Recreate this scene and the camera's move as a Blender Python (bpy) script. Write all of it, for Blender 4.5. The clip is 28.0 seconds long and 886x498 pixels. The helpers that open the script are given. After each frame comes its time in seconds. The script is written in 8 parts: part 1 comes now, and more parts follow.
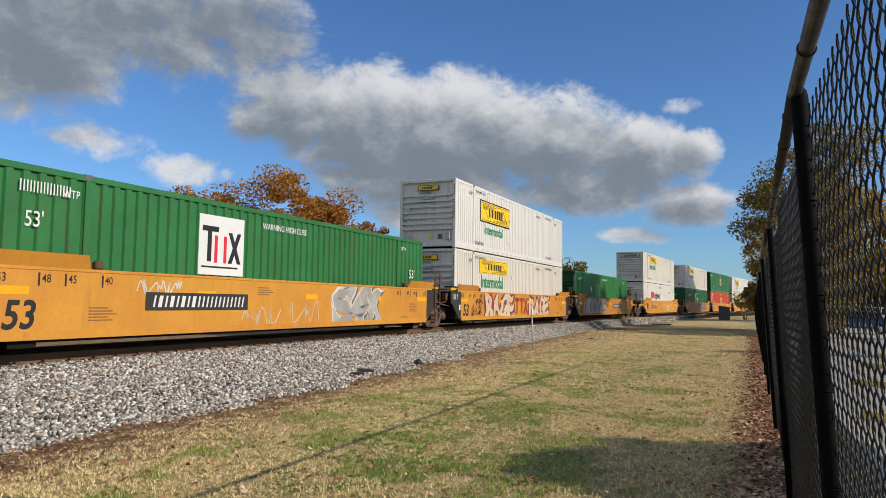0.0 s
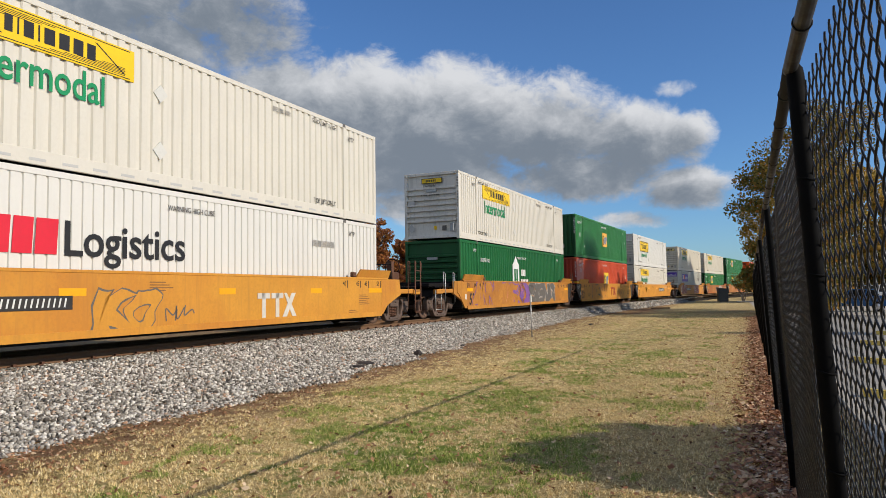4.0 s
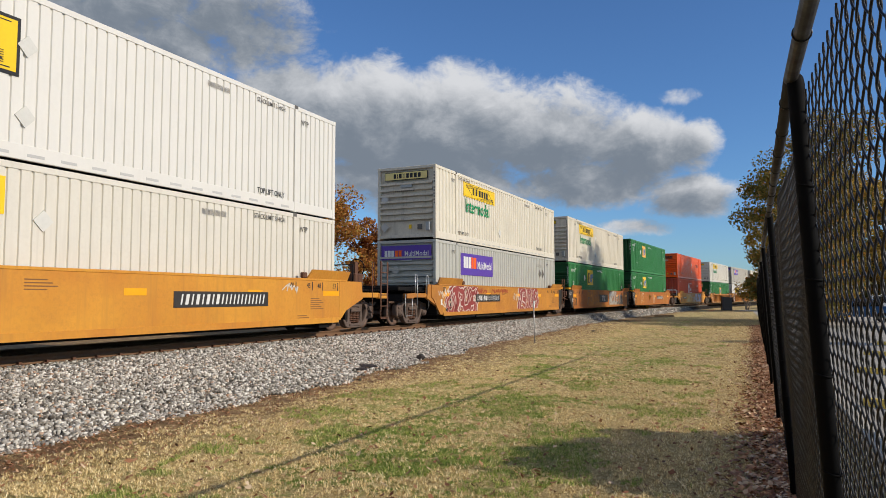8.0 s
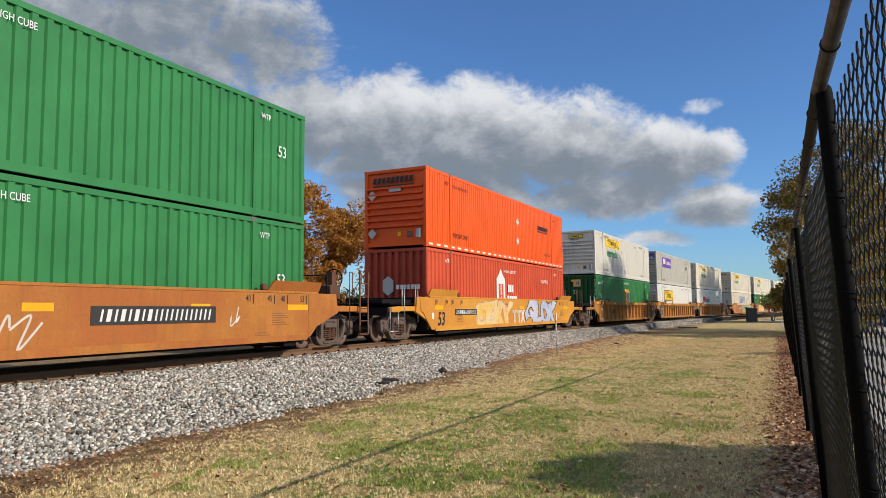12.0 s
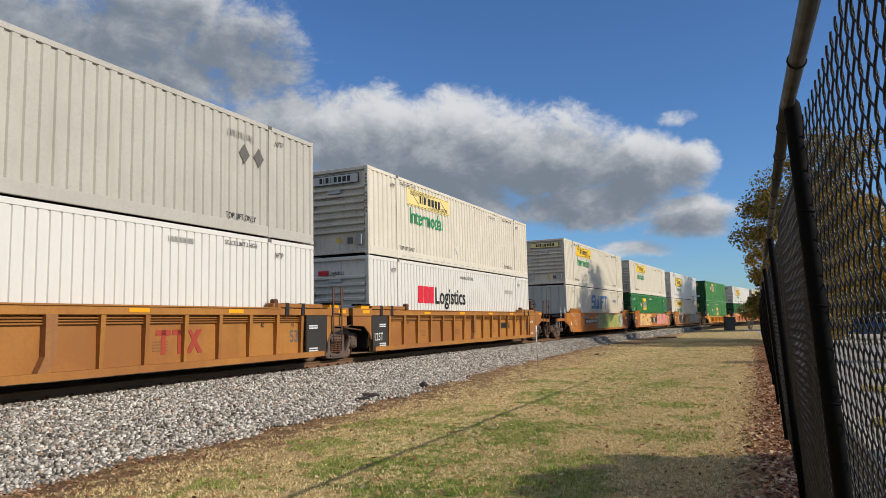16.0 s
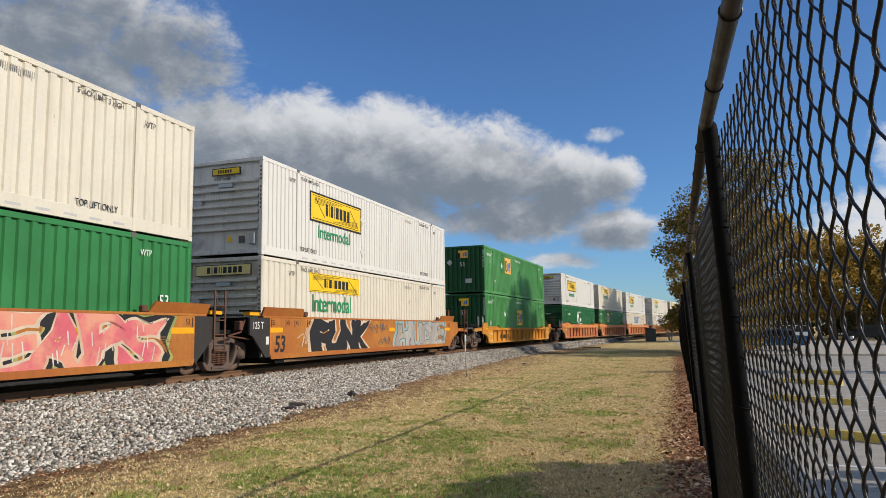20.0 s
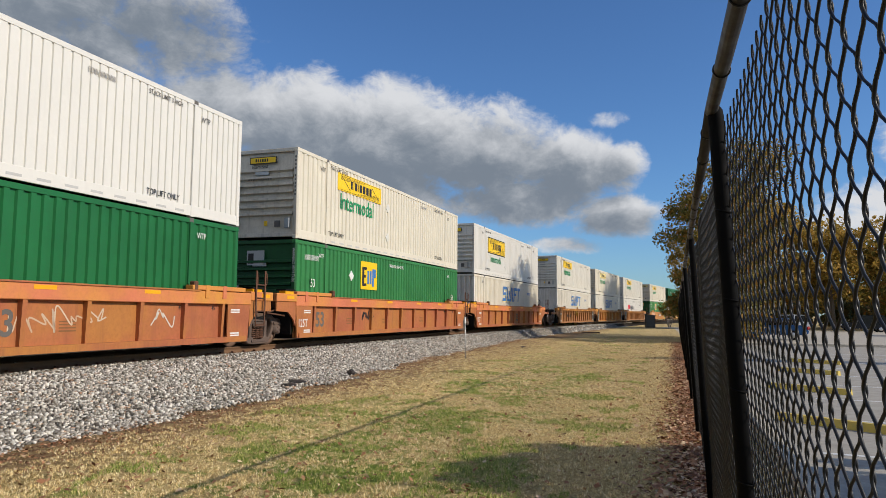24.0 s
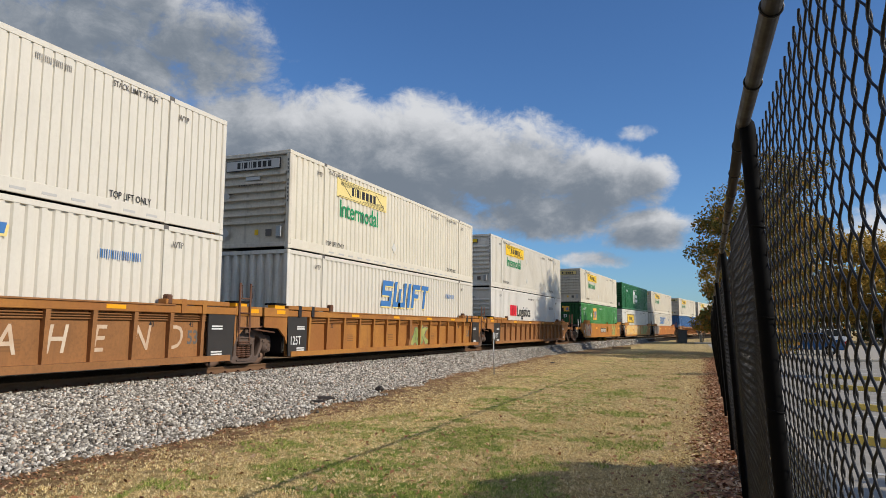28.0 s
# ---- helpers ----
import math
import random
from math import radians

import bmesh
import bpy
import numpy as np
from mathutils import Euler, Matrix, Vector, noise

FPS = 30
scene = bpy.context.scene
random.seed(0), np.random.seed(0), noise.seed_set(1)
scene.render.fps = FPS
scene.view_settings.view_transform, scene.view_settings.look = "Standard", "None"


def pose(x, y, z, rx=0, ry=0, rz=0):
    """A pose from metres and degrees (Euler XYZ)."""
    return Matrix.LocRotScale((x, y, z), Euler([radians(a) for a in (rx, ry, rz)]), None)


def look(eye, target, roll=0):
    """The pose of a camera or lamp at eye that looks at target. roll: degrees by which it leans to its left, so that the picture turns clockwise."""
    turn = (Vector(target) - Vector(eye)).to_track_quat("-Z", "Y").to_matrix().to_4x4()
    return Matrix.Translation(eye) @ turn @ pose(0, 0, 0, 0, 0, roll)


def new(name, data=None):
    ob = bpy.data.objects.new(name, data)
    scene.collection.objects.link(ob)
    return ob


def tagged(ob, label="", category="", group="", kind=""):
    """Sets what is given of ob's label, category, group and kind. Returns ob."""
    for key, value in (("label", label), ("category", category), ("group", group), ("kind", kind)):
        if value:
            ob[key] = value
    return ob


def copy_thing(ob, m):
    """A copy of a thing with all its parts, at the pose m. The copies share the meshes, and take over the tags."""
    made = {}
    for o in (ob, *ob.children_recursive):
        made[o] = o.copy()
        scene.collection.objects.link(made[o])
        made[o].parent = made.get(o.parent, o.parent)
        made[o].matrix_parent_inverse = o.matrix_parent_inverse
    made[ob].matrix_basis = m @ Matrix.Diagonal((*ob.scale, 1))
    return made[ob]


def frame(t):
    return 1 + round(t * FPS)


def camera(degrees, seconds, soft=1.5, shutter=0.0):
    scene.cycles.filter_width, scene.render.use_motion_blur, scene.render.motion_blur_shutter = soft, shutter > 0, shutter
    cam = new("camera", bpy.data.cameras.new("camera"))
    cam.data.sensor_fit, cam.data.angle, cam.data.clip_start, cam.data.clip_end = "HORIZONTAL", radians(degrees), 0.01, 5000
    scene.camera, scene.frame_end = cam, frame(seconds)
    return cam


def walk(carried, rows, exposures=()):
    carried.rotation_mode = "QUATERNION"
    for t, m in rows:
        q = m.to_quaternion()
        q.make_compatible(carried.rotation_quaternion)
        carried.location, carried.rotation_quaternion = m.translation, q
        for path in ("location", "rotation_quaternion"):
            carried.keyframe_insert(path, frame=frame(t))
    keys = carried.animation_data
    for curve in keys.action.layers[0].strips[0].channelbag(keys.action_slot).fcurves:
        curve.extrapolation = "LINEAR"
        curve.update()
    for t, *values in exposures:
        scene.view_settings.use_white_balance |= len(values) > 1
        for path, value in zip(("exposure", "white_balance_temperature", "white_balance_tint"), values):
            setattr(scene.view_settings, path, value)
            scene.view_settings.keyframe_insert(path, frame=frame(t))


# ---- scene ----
cam = camera(64.32, 28.0, soft=0.7)
PATH = [
    (0.0, pose(-0.000, 0.000, 1.650, 94.39, -0.74, 22.47)),
    (0.5, pose(-0.007, 0.008, 1.648, 94.37, -0.77, 22.38)),
    (1.0, pose(-0.012, 0.016, 1.644, 94.26, -1.00, 22.26)),
    (1.5, pose(-0.008, 0.011, 1.647, 94.24, -0.77, 22.17)),
    (2.0, pose(-0.009, 0.011, 1.648, 94.27, -0.68, 22.09)),
    (2.5, pose(-0.009, 0.022, 1.648, 94.26, -0.72, 22.00)),
    (3.0, pose(-0.007, 0.036, 1.651, 94.14, -0.37, 21.83)),
    (3.5, pose(-0.001, 0.061, 1.659, 93.87, 0.61, 21.73)),
    (5.5, pose(-0.007, 0.019, 1.651, 92.98, 0.63, 24.21)),
    (6.0, pose(0.004, 0.005, 1.648, 93.05, 0.23, 23.84)),
    (6.5, pose(0.003, 0.003, 1.642, 93.07, 0.04, 22.74)),
    (7.0, pose(0.004, 0.007, 1.637, 93.10, 0.07, 22.01)),
    (7.5, pose(0.006, 0.005, 1.641, 93.40, 0.26, 22.04)),
    (8.0, pose(0.010, 0.007, 1.641, 93.97, 0.13, 22.64)),
    (8.5, pose(0.004, 0.002, 1.643, 94.42, 0.14, 23.32)),
    (9.0, pose(0.002, -0.009, 1.643, 94.62, 0.40, 24.19)),
    (9.5, pose(0.004, -0.002, 1.645, 94.63, 0.45, 24.70)),
    (10.0, pose(0.003, -0.011, 1.643, 94.66, 0.28, 24.56)),
    (10.5, pose(0.003, -0.004, 1.642, 94.73, -0.08, 24.24)),
    (11.0, pose(0.001, -0.010, 1.644, 94.81, 0.01, 24.14)),
    (11.5, pose(-0.003, -0.006, 1.648, 94.85, 0.09, 24.25)),
    (12.0, pose(-0.005, -0.005, 1.648, 95.03, 0.52, 24.33)),
    (12.5, pose(-0.002, -0.031, 1.646, 95.33, 0.89, 24.25)),
    (14.5, pose(0.005, 0.017, 1.662, 95.01, -0.11, 24.59)),
    (15.0, pose(0.005, 0.025, 1.663, 95.73, -0.18, 24.51)),
    (15.5, pose(0.006, 0.010, 1.667, 96.15, 0.56, 23.94)),
    (16.0, pose(0.006, 0.017, 1.665, 96.05, 1.35, 22.78)),
    (16.5, pose(0.005, 0.002, 1.655, 95.95, 1.51, 21.48)),
    (17.0, pose(0.006, -0.001, 1.655, 96.24, 1.04, 20.04)),
    (17.5, pose(0.001, -0.002, 1.655, 96.80, 0.41, 18.61)),
    (18.0, pose(0.002, -0.004, 1.655, 97.15, 0.08, 17.78)),
    (18.5, pose(0.000, 0.007, 1.661, 97.23, 0.11, 17.46)),
    (19.0, pose(0.005, 0.029, 1.668, 97.18, 0.37, 17.65)),
    (19.5, pose(0.003, 0.003, 1.662, 97.05, 0.84, 17.75)),
    (20.0, pose(0.010, -0.013, 1.657, 96.68, 0.88, 17.09)),
    (20.5, pose(0.005, -0.021, 1.647, 96.08, 0.82, 15.73)),
    (21.0, pose(0.008, -0.032, 1.644, 95.50, 0.79, 15.16)),
    (21.5, pose(0.006, -0.043, 1.643, 95.19, 1.22, 15.64)),
    (23.5, pose(0.006, -0.038, 1.647, 95.17, -0.02, 16.81)),
    (24.0, pose(0.008, -0.034, 1.644, 95.21, -0.44, 17.08)),
    (24.5, pose(0.003, -0.029, 1.646, 95.04, -0.41, 17.42)),
    (25.0, pose(0.004, -0.025, 1.648, 95.06, -0.21, 17.85)),
    (25.5, pose(0.006, -0.020, 1.649, 95.30, -0.13, 17.99)),
    (26.0, pose(0.011, -0.016, 1.651, 95.67, -0.04, 18.01)),
    (26.5, pose(0.007, -0.009, 1.655, 96.08, 0.03, 18.52)),
    (27.0, pose(0.009, 0.003, 1.657, 96.35, -0.13, 19.35)),
    (27.5, pose(0.009, -0.004, 1.654, 96.44, -0.26, 19.74)),
    (28.0, pose(0.006, -0.012, 1.655, 96.45, -0.24, 19.37)),
]
walk(cam, PATH, [(0.0, 0.0), (6.0, 0.0), (9.0, -0.05), (11.0, -0.06), (12.0, 0.14), (14.5, 0.0), (19.0, -0.05), (21.0, 0.05), (24.0, 0.0), (25.0, -0.04), (28.0, -0.06)])

# ---- sky and sun ----
SUN_EL, SUN_AZ = 27.5, 91.5  # degrees; azimuth clockwise from +y
world = bpy.data.worlds.new("sky")
scene.world = world
world.use_nodes = True
wt = world.node_tree
wt.nodes.clear()
W = wt.links.new


def wm(op, a, b=None, clamp=False):
    n = wt.nodes.new("ShaderNodeMath")
    n.operation, n.use_clamp = op, clamp
    for i, v in enumerate((a, b)):
        if v is None:
            continue
        if isinstance(v, (int, float)):
            n.inputs[i].default_value = v
        else:
            W(v, n.inputs[i])
    return n.outputs[0]


sky = wt.nodes.new("ShaderNodeTexSky")
sky.sky_type, sky.sun_disc = "NISHITA", False
sky.sun_elevation, sky.sun_rotation = radians(SUN_EL), radians(SUN_AZ)
sky.air_density, sky.dust_density, sky.ozone_density = 1.0, 0.3, 2.5
gen = wt.nodes.new("ShaderNodeTexCoord").outputs["Generated"]
sep = wt.nodes.new("ShaderNodeSeparateXYZ")
W(gen, sep.inputs[0])
az = wm("MULTIPLY", wm("ARCTAN2", sep.outputs[0], sep.outputs[1]), 57.2958)
el = wm("MULTIPLY", wm("ARCSINE", sep.outputs[2]), 57.2958)
# broken cumulus: (azimuth, elevation, half width, half height, weight) in degrees
CLOUDS = [
    (-47, 21.5, 12, 5.0, 0.92), (-39, 21.0, 7, 3.6, 0.82), (-55, 18, 9, 5, 0.9), (-62, 24, 12, 8, 0.8),
    (-35, 14.9, 5.0, 3.2, 1.1), (-28, 14.3, 7.0, 4.3, 1.2), (-21, 13.7, 8.0, 4.5, 1.25), (-14, 13.0, 6.5, 3.8, 1.2), (-7.5, 11.9, 5.0, 2.9, 1.15), (-3.4, 11.6, 2.6, 2.0, 0.95),
    (-24, 10.6, 9, 2.8, 1.2), (-11, 9.2, 6.5, 1.9, 1.1), (-3.0, 7.7, 3.6, 1.7, 1.0), (-3.9, 15.2, 2.2, 0.7, 0.52), (-7.2, 5.4, 3.0, 0.7, 0.8),
    # from azimuth 150 on: unseen clouds, added to neutralise the ambient light
    (-43, 9.9, 3.5, 1.3, 0.72), (-49, 11.4, 3.5, 1.2, 0.68), (-54, 5.2, 5.5, 2.4, 0.9), (-24, 7.2, 5, 2.0, 0.72), (15.5, 6.8, 4.5, 2.4, 1.0), (24, 12, 8, 4, 1.0), (-80, 16, 12, 5, 0.9), (70, 40, 10, 5, 0.8), (150, 22, 22, 9, 1.1), (-140, 22, 24, 9, 1.1), (176, 26, 22, 9, 1.1), (-166, 34, 20, 9, 1.0), (-110, 24, 16, 7, 1.0),
    # all unseen, added to lift and whiten the light on end faces
    (180, 44, 48, 14, 1.1), (-124, 48, 26, 11, 1.0), (124, 44, 20, 9, 1.0), (-178, 12, 20, 5, 1.0), (140, 10, 12, 4, 1.0),
]
total = None
for a0, e0, ra, re, wgt in CLOUDS:
    da = wm("DIVIDE", wm("SUBTRACT", az, a0), ra)
    de = wm("DIVIDE", wm("SUBTRACT", el, e0), re)
    d2 = wm("ADD", wm("MULTIPLY", da, da), wm("MULTIPLY", de, de))
    v = wm("MULTIPLY", wm("SUBTRACT", 1.25, wm("MULTIPLY", d2, 0.75)), wgt)
    total = v if total is None else wm("MAXIMUM", total, v)
def cloud_noise(shift):
    """Billows and fine wisps, read at a shifted direction."""
    mp = wt.nodes.new("ShaderNodeMapping")
    mp.inputs["Location"].default_value, mp.inputs["Scale"].default_value = shift, (1.0, 1.0, 1.45)
    W(gen, mp.inputs["Vector"])
    swirl = wt.nodes.new("ShaderNodeTexNoise")
    swirl.inputs["Scale"].default_value, swirl.inputs["Detail"].default_value = 9.0, 4.0
    W(mp.outputs[0], swirl.inputs["Vector"])
    bend = wt.nodes.new("ShaderNodeVectorMath")
    bend.operation = "MULTIPLY_ADD"
    W(swirl.outputs["Color"], bend.inputs[0])
    bend.inputs[1].default_value = (0.075, 0.075, 0.075)
    W(mp.outputs[0], bend.inputs[2])
    cells = wt.nodes.new("ShaderNodeTexVoronoi")
    cells.feature, cells.normalize = "SMOOTH_F1", True
    for key, value in (("Scale", 15.0), ("Detail", 3.0), ("Roughness", 0.45), ("Lacunarity", 2.3), ("Smoothness", 0.55)):
        cells.inputs[key].default_value = value
    W(bend.outputs[0], cells.inputs["Vector"])
    wisp = wt.nodes.new("ShaderNodeTexNoise")
    wisp.inputs["Scale"].default_value, wisp.inputs["Detail"].default_value, wisp.inputs["Roughness"].default_value = 12.0, 10.0, 0.66
    W(bend.outputs[0], wisp.inputs["Vector"])
    billow = wm("SUBTRACT", 0.32, cells.outputs["Distance"])
    return wm("ADD", wm("MULTIPLY", billow, 1.5), wm("MULTIPLY", wm("SUBTRACT", wisp.outputs["Fac"], 0.5), 2.3))


here, sunward = cloud_noise((0.0, 0.0, 0.0)), cloud_noise((0.020, 0.004, 0.030))
dens = wm("ADD", total, here)
mask = wt.nodes.new("ShaderNodeMapRange")
mask.interpolation_type = "SMOOTHSTEP"
mask.inputs["From Min"].default_value, mask.inputs["From Max"].default_value = 0.26, 1.0
W(dens, mask.inputs["Value"])
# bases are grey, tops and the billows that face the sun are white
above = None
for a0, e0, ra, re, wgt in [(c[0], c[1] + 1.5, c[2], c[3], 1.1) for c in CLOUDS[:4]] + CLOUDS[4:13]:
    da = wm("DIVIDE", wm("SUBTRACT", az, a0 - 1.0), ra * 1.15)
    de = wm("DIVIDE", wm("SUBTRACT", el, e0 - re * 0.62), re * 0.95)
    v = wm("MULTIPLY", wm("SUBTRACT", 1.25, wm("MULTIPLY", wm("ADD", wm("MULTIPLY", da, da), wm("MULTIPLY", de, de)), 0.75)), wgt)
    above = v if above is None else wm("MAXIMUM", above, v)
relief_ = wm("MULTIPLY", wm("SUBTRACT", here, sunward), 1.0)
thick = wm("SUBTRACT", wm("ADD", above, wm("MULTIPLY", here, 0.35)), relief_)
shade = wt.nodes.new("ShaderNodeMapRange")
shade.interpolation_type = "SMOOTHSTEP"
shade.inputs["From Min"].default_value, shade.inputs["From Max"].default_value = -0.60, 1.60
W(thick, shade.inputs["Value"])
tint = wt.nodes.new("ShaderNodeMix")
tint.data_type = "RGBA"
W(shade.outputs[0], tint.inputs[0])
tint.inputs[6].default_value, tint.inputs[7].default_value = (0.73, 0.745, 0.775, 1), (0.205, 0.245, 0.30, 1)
bg_sky = wt.nodes.new("ShaderNodeBackground")
bg_sky.inputs["Strength"].default_value = 0.085
clear = wt.nodes.new("ShaderNodeMix")
clear.data_type, clear.blend_type = "RGBA", "MULTIPLY"
clear.inputs[0].default_value = 1.0
W(sky.outputs[0], clear.inputs[6])
clear.inputs[7].default_value = (0.74, 1.08, 1.50, 1)
W(clear.outputs[2], bg_sky.inputs[0])
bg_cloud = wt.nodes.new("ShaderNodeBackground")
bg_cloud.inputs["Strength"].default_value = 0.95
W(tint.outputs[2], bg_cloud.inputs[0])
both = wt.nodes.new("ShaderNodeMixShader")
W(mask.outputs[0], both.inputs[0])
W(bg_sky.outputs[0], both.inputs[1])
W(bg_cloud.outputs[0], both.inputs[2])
out = wt.nodes.new("ShaderNodeOutputWorld")
W(both.outputs[0], out.inputs[0])
sun = new("sun", bpy.data.lights.new("sun", "SUN"))
sun.data.energy, sun.data.angle, sun.data.color = 4.1, radians(0.5), (1.0, 0.89, 0.73)
ca, sa, ce, se = math.cos(radians(SUN_AZ)), math.sin(radians(SUN_AZ)), math.cos(radians(SUN_EL)), math.sin(radians(SUN_EL))
sun.matrix_basis = look((60 * sa * ce, 60 * ca * ce, 60 * se), (0, 0, 0))
scene.view_settings.exposure = 0.0


# ---- materials ----
def nd(tree, kind, **values):
    n = tree.nodes.new(kind)
    for key, value in values.items():
        if key in n.inputs:
            n.inputs[key].default_value = value
    return n


def ramp(tree, stops):
    r = tree.nodes.new("ShaderNodeValToRGB")
    while len(r.color_ramp.elements) < len(stops):
        r.color_ramp.elements.new(0.5)
    for e, (p, c) in zip(r.color_ramp.elements, stops):
        e.position, e.color = p, (*c, 1) if len(c) == 3 else c
    return r


MATS = {}


def paint(name, base, dirt=(0.12, 0.09, 0.06), amount=0.35, rough=0.5, metal=0.0, scale=1.0, streak=0.0, bump=0.15, rust=None, fade=0.12, alt=None, rust_at=0.62):
    """A painted, worn surface: broad fading, fine grime, optional streaks that run down and rust spots."""
    if name in MATS:
        return MATS[name]
    m = bpy.data.materials.new(name)
    m.use_nodes = True
    t = m.node_tree
    b = t.nodes["Principled BSDF"]
    L = t.links.new
    co = t.nodes.new("ShaderNodeTexCoord")
    oi = t.nodes.new("ShaderNodeObjectInfo")
    off = t.nodes.new("ShaderNodeVectorMath")
    off.operation = "ADD"
    mul = t.nodes.new("ShaderNodeMath")
    mul.operation = "MULTIPLY"
    mul.inputs[1].default_value = 37.0
    L(oi.outputs["Random"], mul.inputs[0])
    L(co.outputs["Object"], off.inputs[0])
    L(mul.outputs[0], off.inputs[1])
    big = nd(t, "ShaderNodeTexNoise", Scale=0.9 * scale, Detail=5.0, Roughness=0.6)
    fine = nd(t, "ShaderNodeTexNoise", Scale=14.0 * scale, Detail=6.0, Roughness=0.7)
    L(off.outputs[0], big.inputs["Vector"])
    L(off.outputs[0], fine.inputs["Vector"])
    light = tuple(min(1, c * (1 + fade)) for c in base)
    dark = tuple(c * (1 - fade) for c in base)
    r1 = ramp(t, [(0.3, dark), (0.7, light)])
    L(big.outputs["Fac"], r1.inputs[0])
    basecol = r1.outputs[0]
    if alt:
        # broad drifts towards a second, weathered tone
        drift = nd(t, "ShaderNodeTexNoise", Scale=0.33 * scale, Detail=6.0, Roughness=0.62)
        L(off.outputs[0], drift.inputs["Vector"])
        dr = ramp(t, [(0.42, (0, 0, 0)), (0.60, (1, 1, 1))])
        L(drift.outputs["Fac"], dr.inputs[0])
        dm = t.nodes.new("ShaderNodeMix")
        dm.data_type = "RGBA"
        L(dr.outputs[0], dm.inputs[0])
        L(basecol, dm.inputs[6])
        dm.inputs[7].default_value = (*alt, 1)
        basecol = dm.outputs[2]
    grime = ramp(t, [(0.45, (0, 0, 0)), (0.85, (1, 1, 1))])
    mixn = t.nodes.new("ShaderNodeMath")
    mixn.operation = "MULTIPLY"
    L(fine.outputs["Fac"], grime.inputs[0])
    L(grime.outputs[0], mixn.inputs[0])
    mixn.inputs[1].default_value = amount
    fac = mixn
    if streak:
        mp = nd(t, "ShaderNodeMapping")
        mp.inputs["Scale"].default_value = (3.0, 3.0, 0.22)
        L(off.outputs[0], mp.inputs["Vector"])
        st = nd(t, "ShaderNodeTexNoise", Scale=2.2 * scale, Detail=4.0, Roughness=0.65)
        L(mp.outputs[0], st.inputs["Vector"])
        sr = ramp(t, [(0.5, (0, 0, 0)), (0.8, (1, 1, 1))])
        L(st.outputs["Fac"], sr.inputs[0])
        sm = t.nodes.new("ShaderNodeMath")
        sm.operation = "MULTIPLY"
        sm.inputs[1].default_value = streak
        L(sr.outputs[0], sm.inputs[0])
        mx = t.nodes.new("ShaderNodeMath")
        mx.operation = "MAXIMUM"
        L(fac.outputs[0], mx.inputs[0])
        L(sm.outputs[0], mx.inputs[1])
        fac = mx
    mix = t.nodes.new("ShaderNodeMix")
    mix.data_type = "RGBA"
    L(fac.outputs[0], mix.inputs[0])
    L(basecol, mix.inputs[6])
    mix.inputs[7].default_value = (*dirt, 1)
    col = mix.outputs[2]
    if rust:
        rn = nd(t, "ShaderNodeTexNoise", Scale=3.1 * scale, Detail=8.0, Roughness=0.72)
        run = nd(t, "ShaderNodeMapping")
        run.inputs["Scale"].default_value = (1.7, 1.7, 0.42)
        L(off.outputs[0], run.inputs["Vector"])
        L(run.outputs[0], rn.inputs["Vector"])
        rr = ramp(t, [(rust_at, (0, 0, 0)), (rust_at + 0.06, (1, 1, 1))])
        L(rn.outputs["Fac"], rr.inputs[0])
        mix2 = t.nodes.new("ShaderNodeMix")
        mix2.data_type = "RGBA"
        L(rr.outputs[0], mix2.inputs[0])
        L(col, mix2.inputs[6])
        mix2.inputs[7].default_value = (*rust, 1)
        col = mix2.outputs[2]
    L(col, b.inputs["Base Color"])
    rg = ramp(t, [(0.3, (rough * 0.8,) * 3), (0.8, (min(1, rough * 1.3),) * 3)])
    L(fine.outputs["Fac"], rg.inputs[0])
    L(rg.outputs[0], b.inputs["Roughness"])
    b.inputs["Metallic"].default_value = metal
    b.inputs["Specular IOR Level"].default_value = 0.28
    if bump:
        bn = nd(t, "ShaderNodeBump", Strength=bump, Distance=0.01)
        L(fine.outputs["Fac"], bn.inputs["Height"])
        L(bn.outputs[0], b.inputs["Normal"])
    MATS[name] = m
    return m


def plain(name, base, rough=0.5, metal=0.0):
    return paint(name, base, amount=0.12, rough=rough, metal=metal, bump=0.05, fade=0.06)


WHITE = paint("white_paint", (0.62, 0.585, 0.51), dirt=(0.32, 0.27, 0.20), amount=0.16, streak=0.22, rough=0.4, fade=0.03)
CREAM = paint("aged_cream_paint", (0.63, 0.588, 0.49), dirt=(0.36, 0.24, 0.13), amount=0.22, streak=0.34, rough=0.5, rust=(0.26, 0.12, 0.055), rust_at=0.665, fade=0.05)
BRIGHT = paint("clean_white_paint", (0.65, 0.63, 0.585), dirt=(0.4, 0.37, 0.33), amount=0.12, streak=0.15, rough=0.35, fade=0.02)
GREEN = paint("green_paint", (0.033, 0.185, 0.055), dirt=(0.05, 0.09, 0.05), amount=0.3, streak=0.25, rough=0.42, fade=0.15)
LIGHTGREEN = paint("faded_green_paint", (0.055, 0.22, 0.06), alt=(0.10, 0.30, 0.11), dirt=(0.025, 0.11, 0.035), amount=0.3, streak=0.35, rough=0.5, fade=0.2)
RUSTGREEN = paint("rust_streaked_green_paint", (0.024, 0.155, 0.045), dirt=(0.12, 0.04, 0.02), amount=0.2, streak=0.55, rough=0.5, fade=0.15)
DEEPGREEN = paint("deep_green_paint", (0.013, 0.125, 0.036), dirt=(0.04, 0.07, 0.04), amount=0.25, streak=0.2, rough=0.38, fade=0.12)
REDPAINT = paint("faded_red_paint", (0.54, 0.078, 0.03), dirt=(0.34, 0.09, 0.045), amount=0.3, streak=0.3, rough=0.5, fade=0.12)
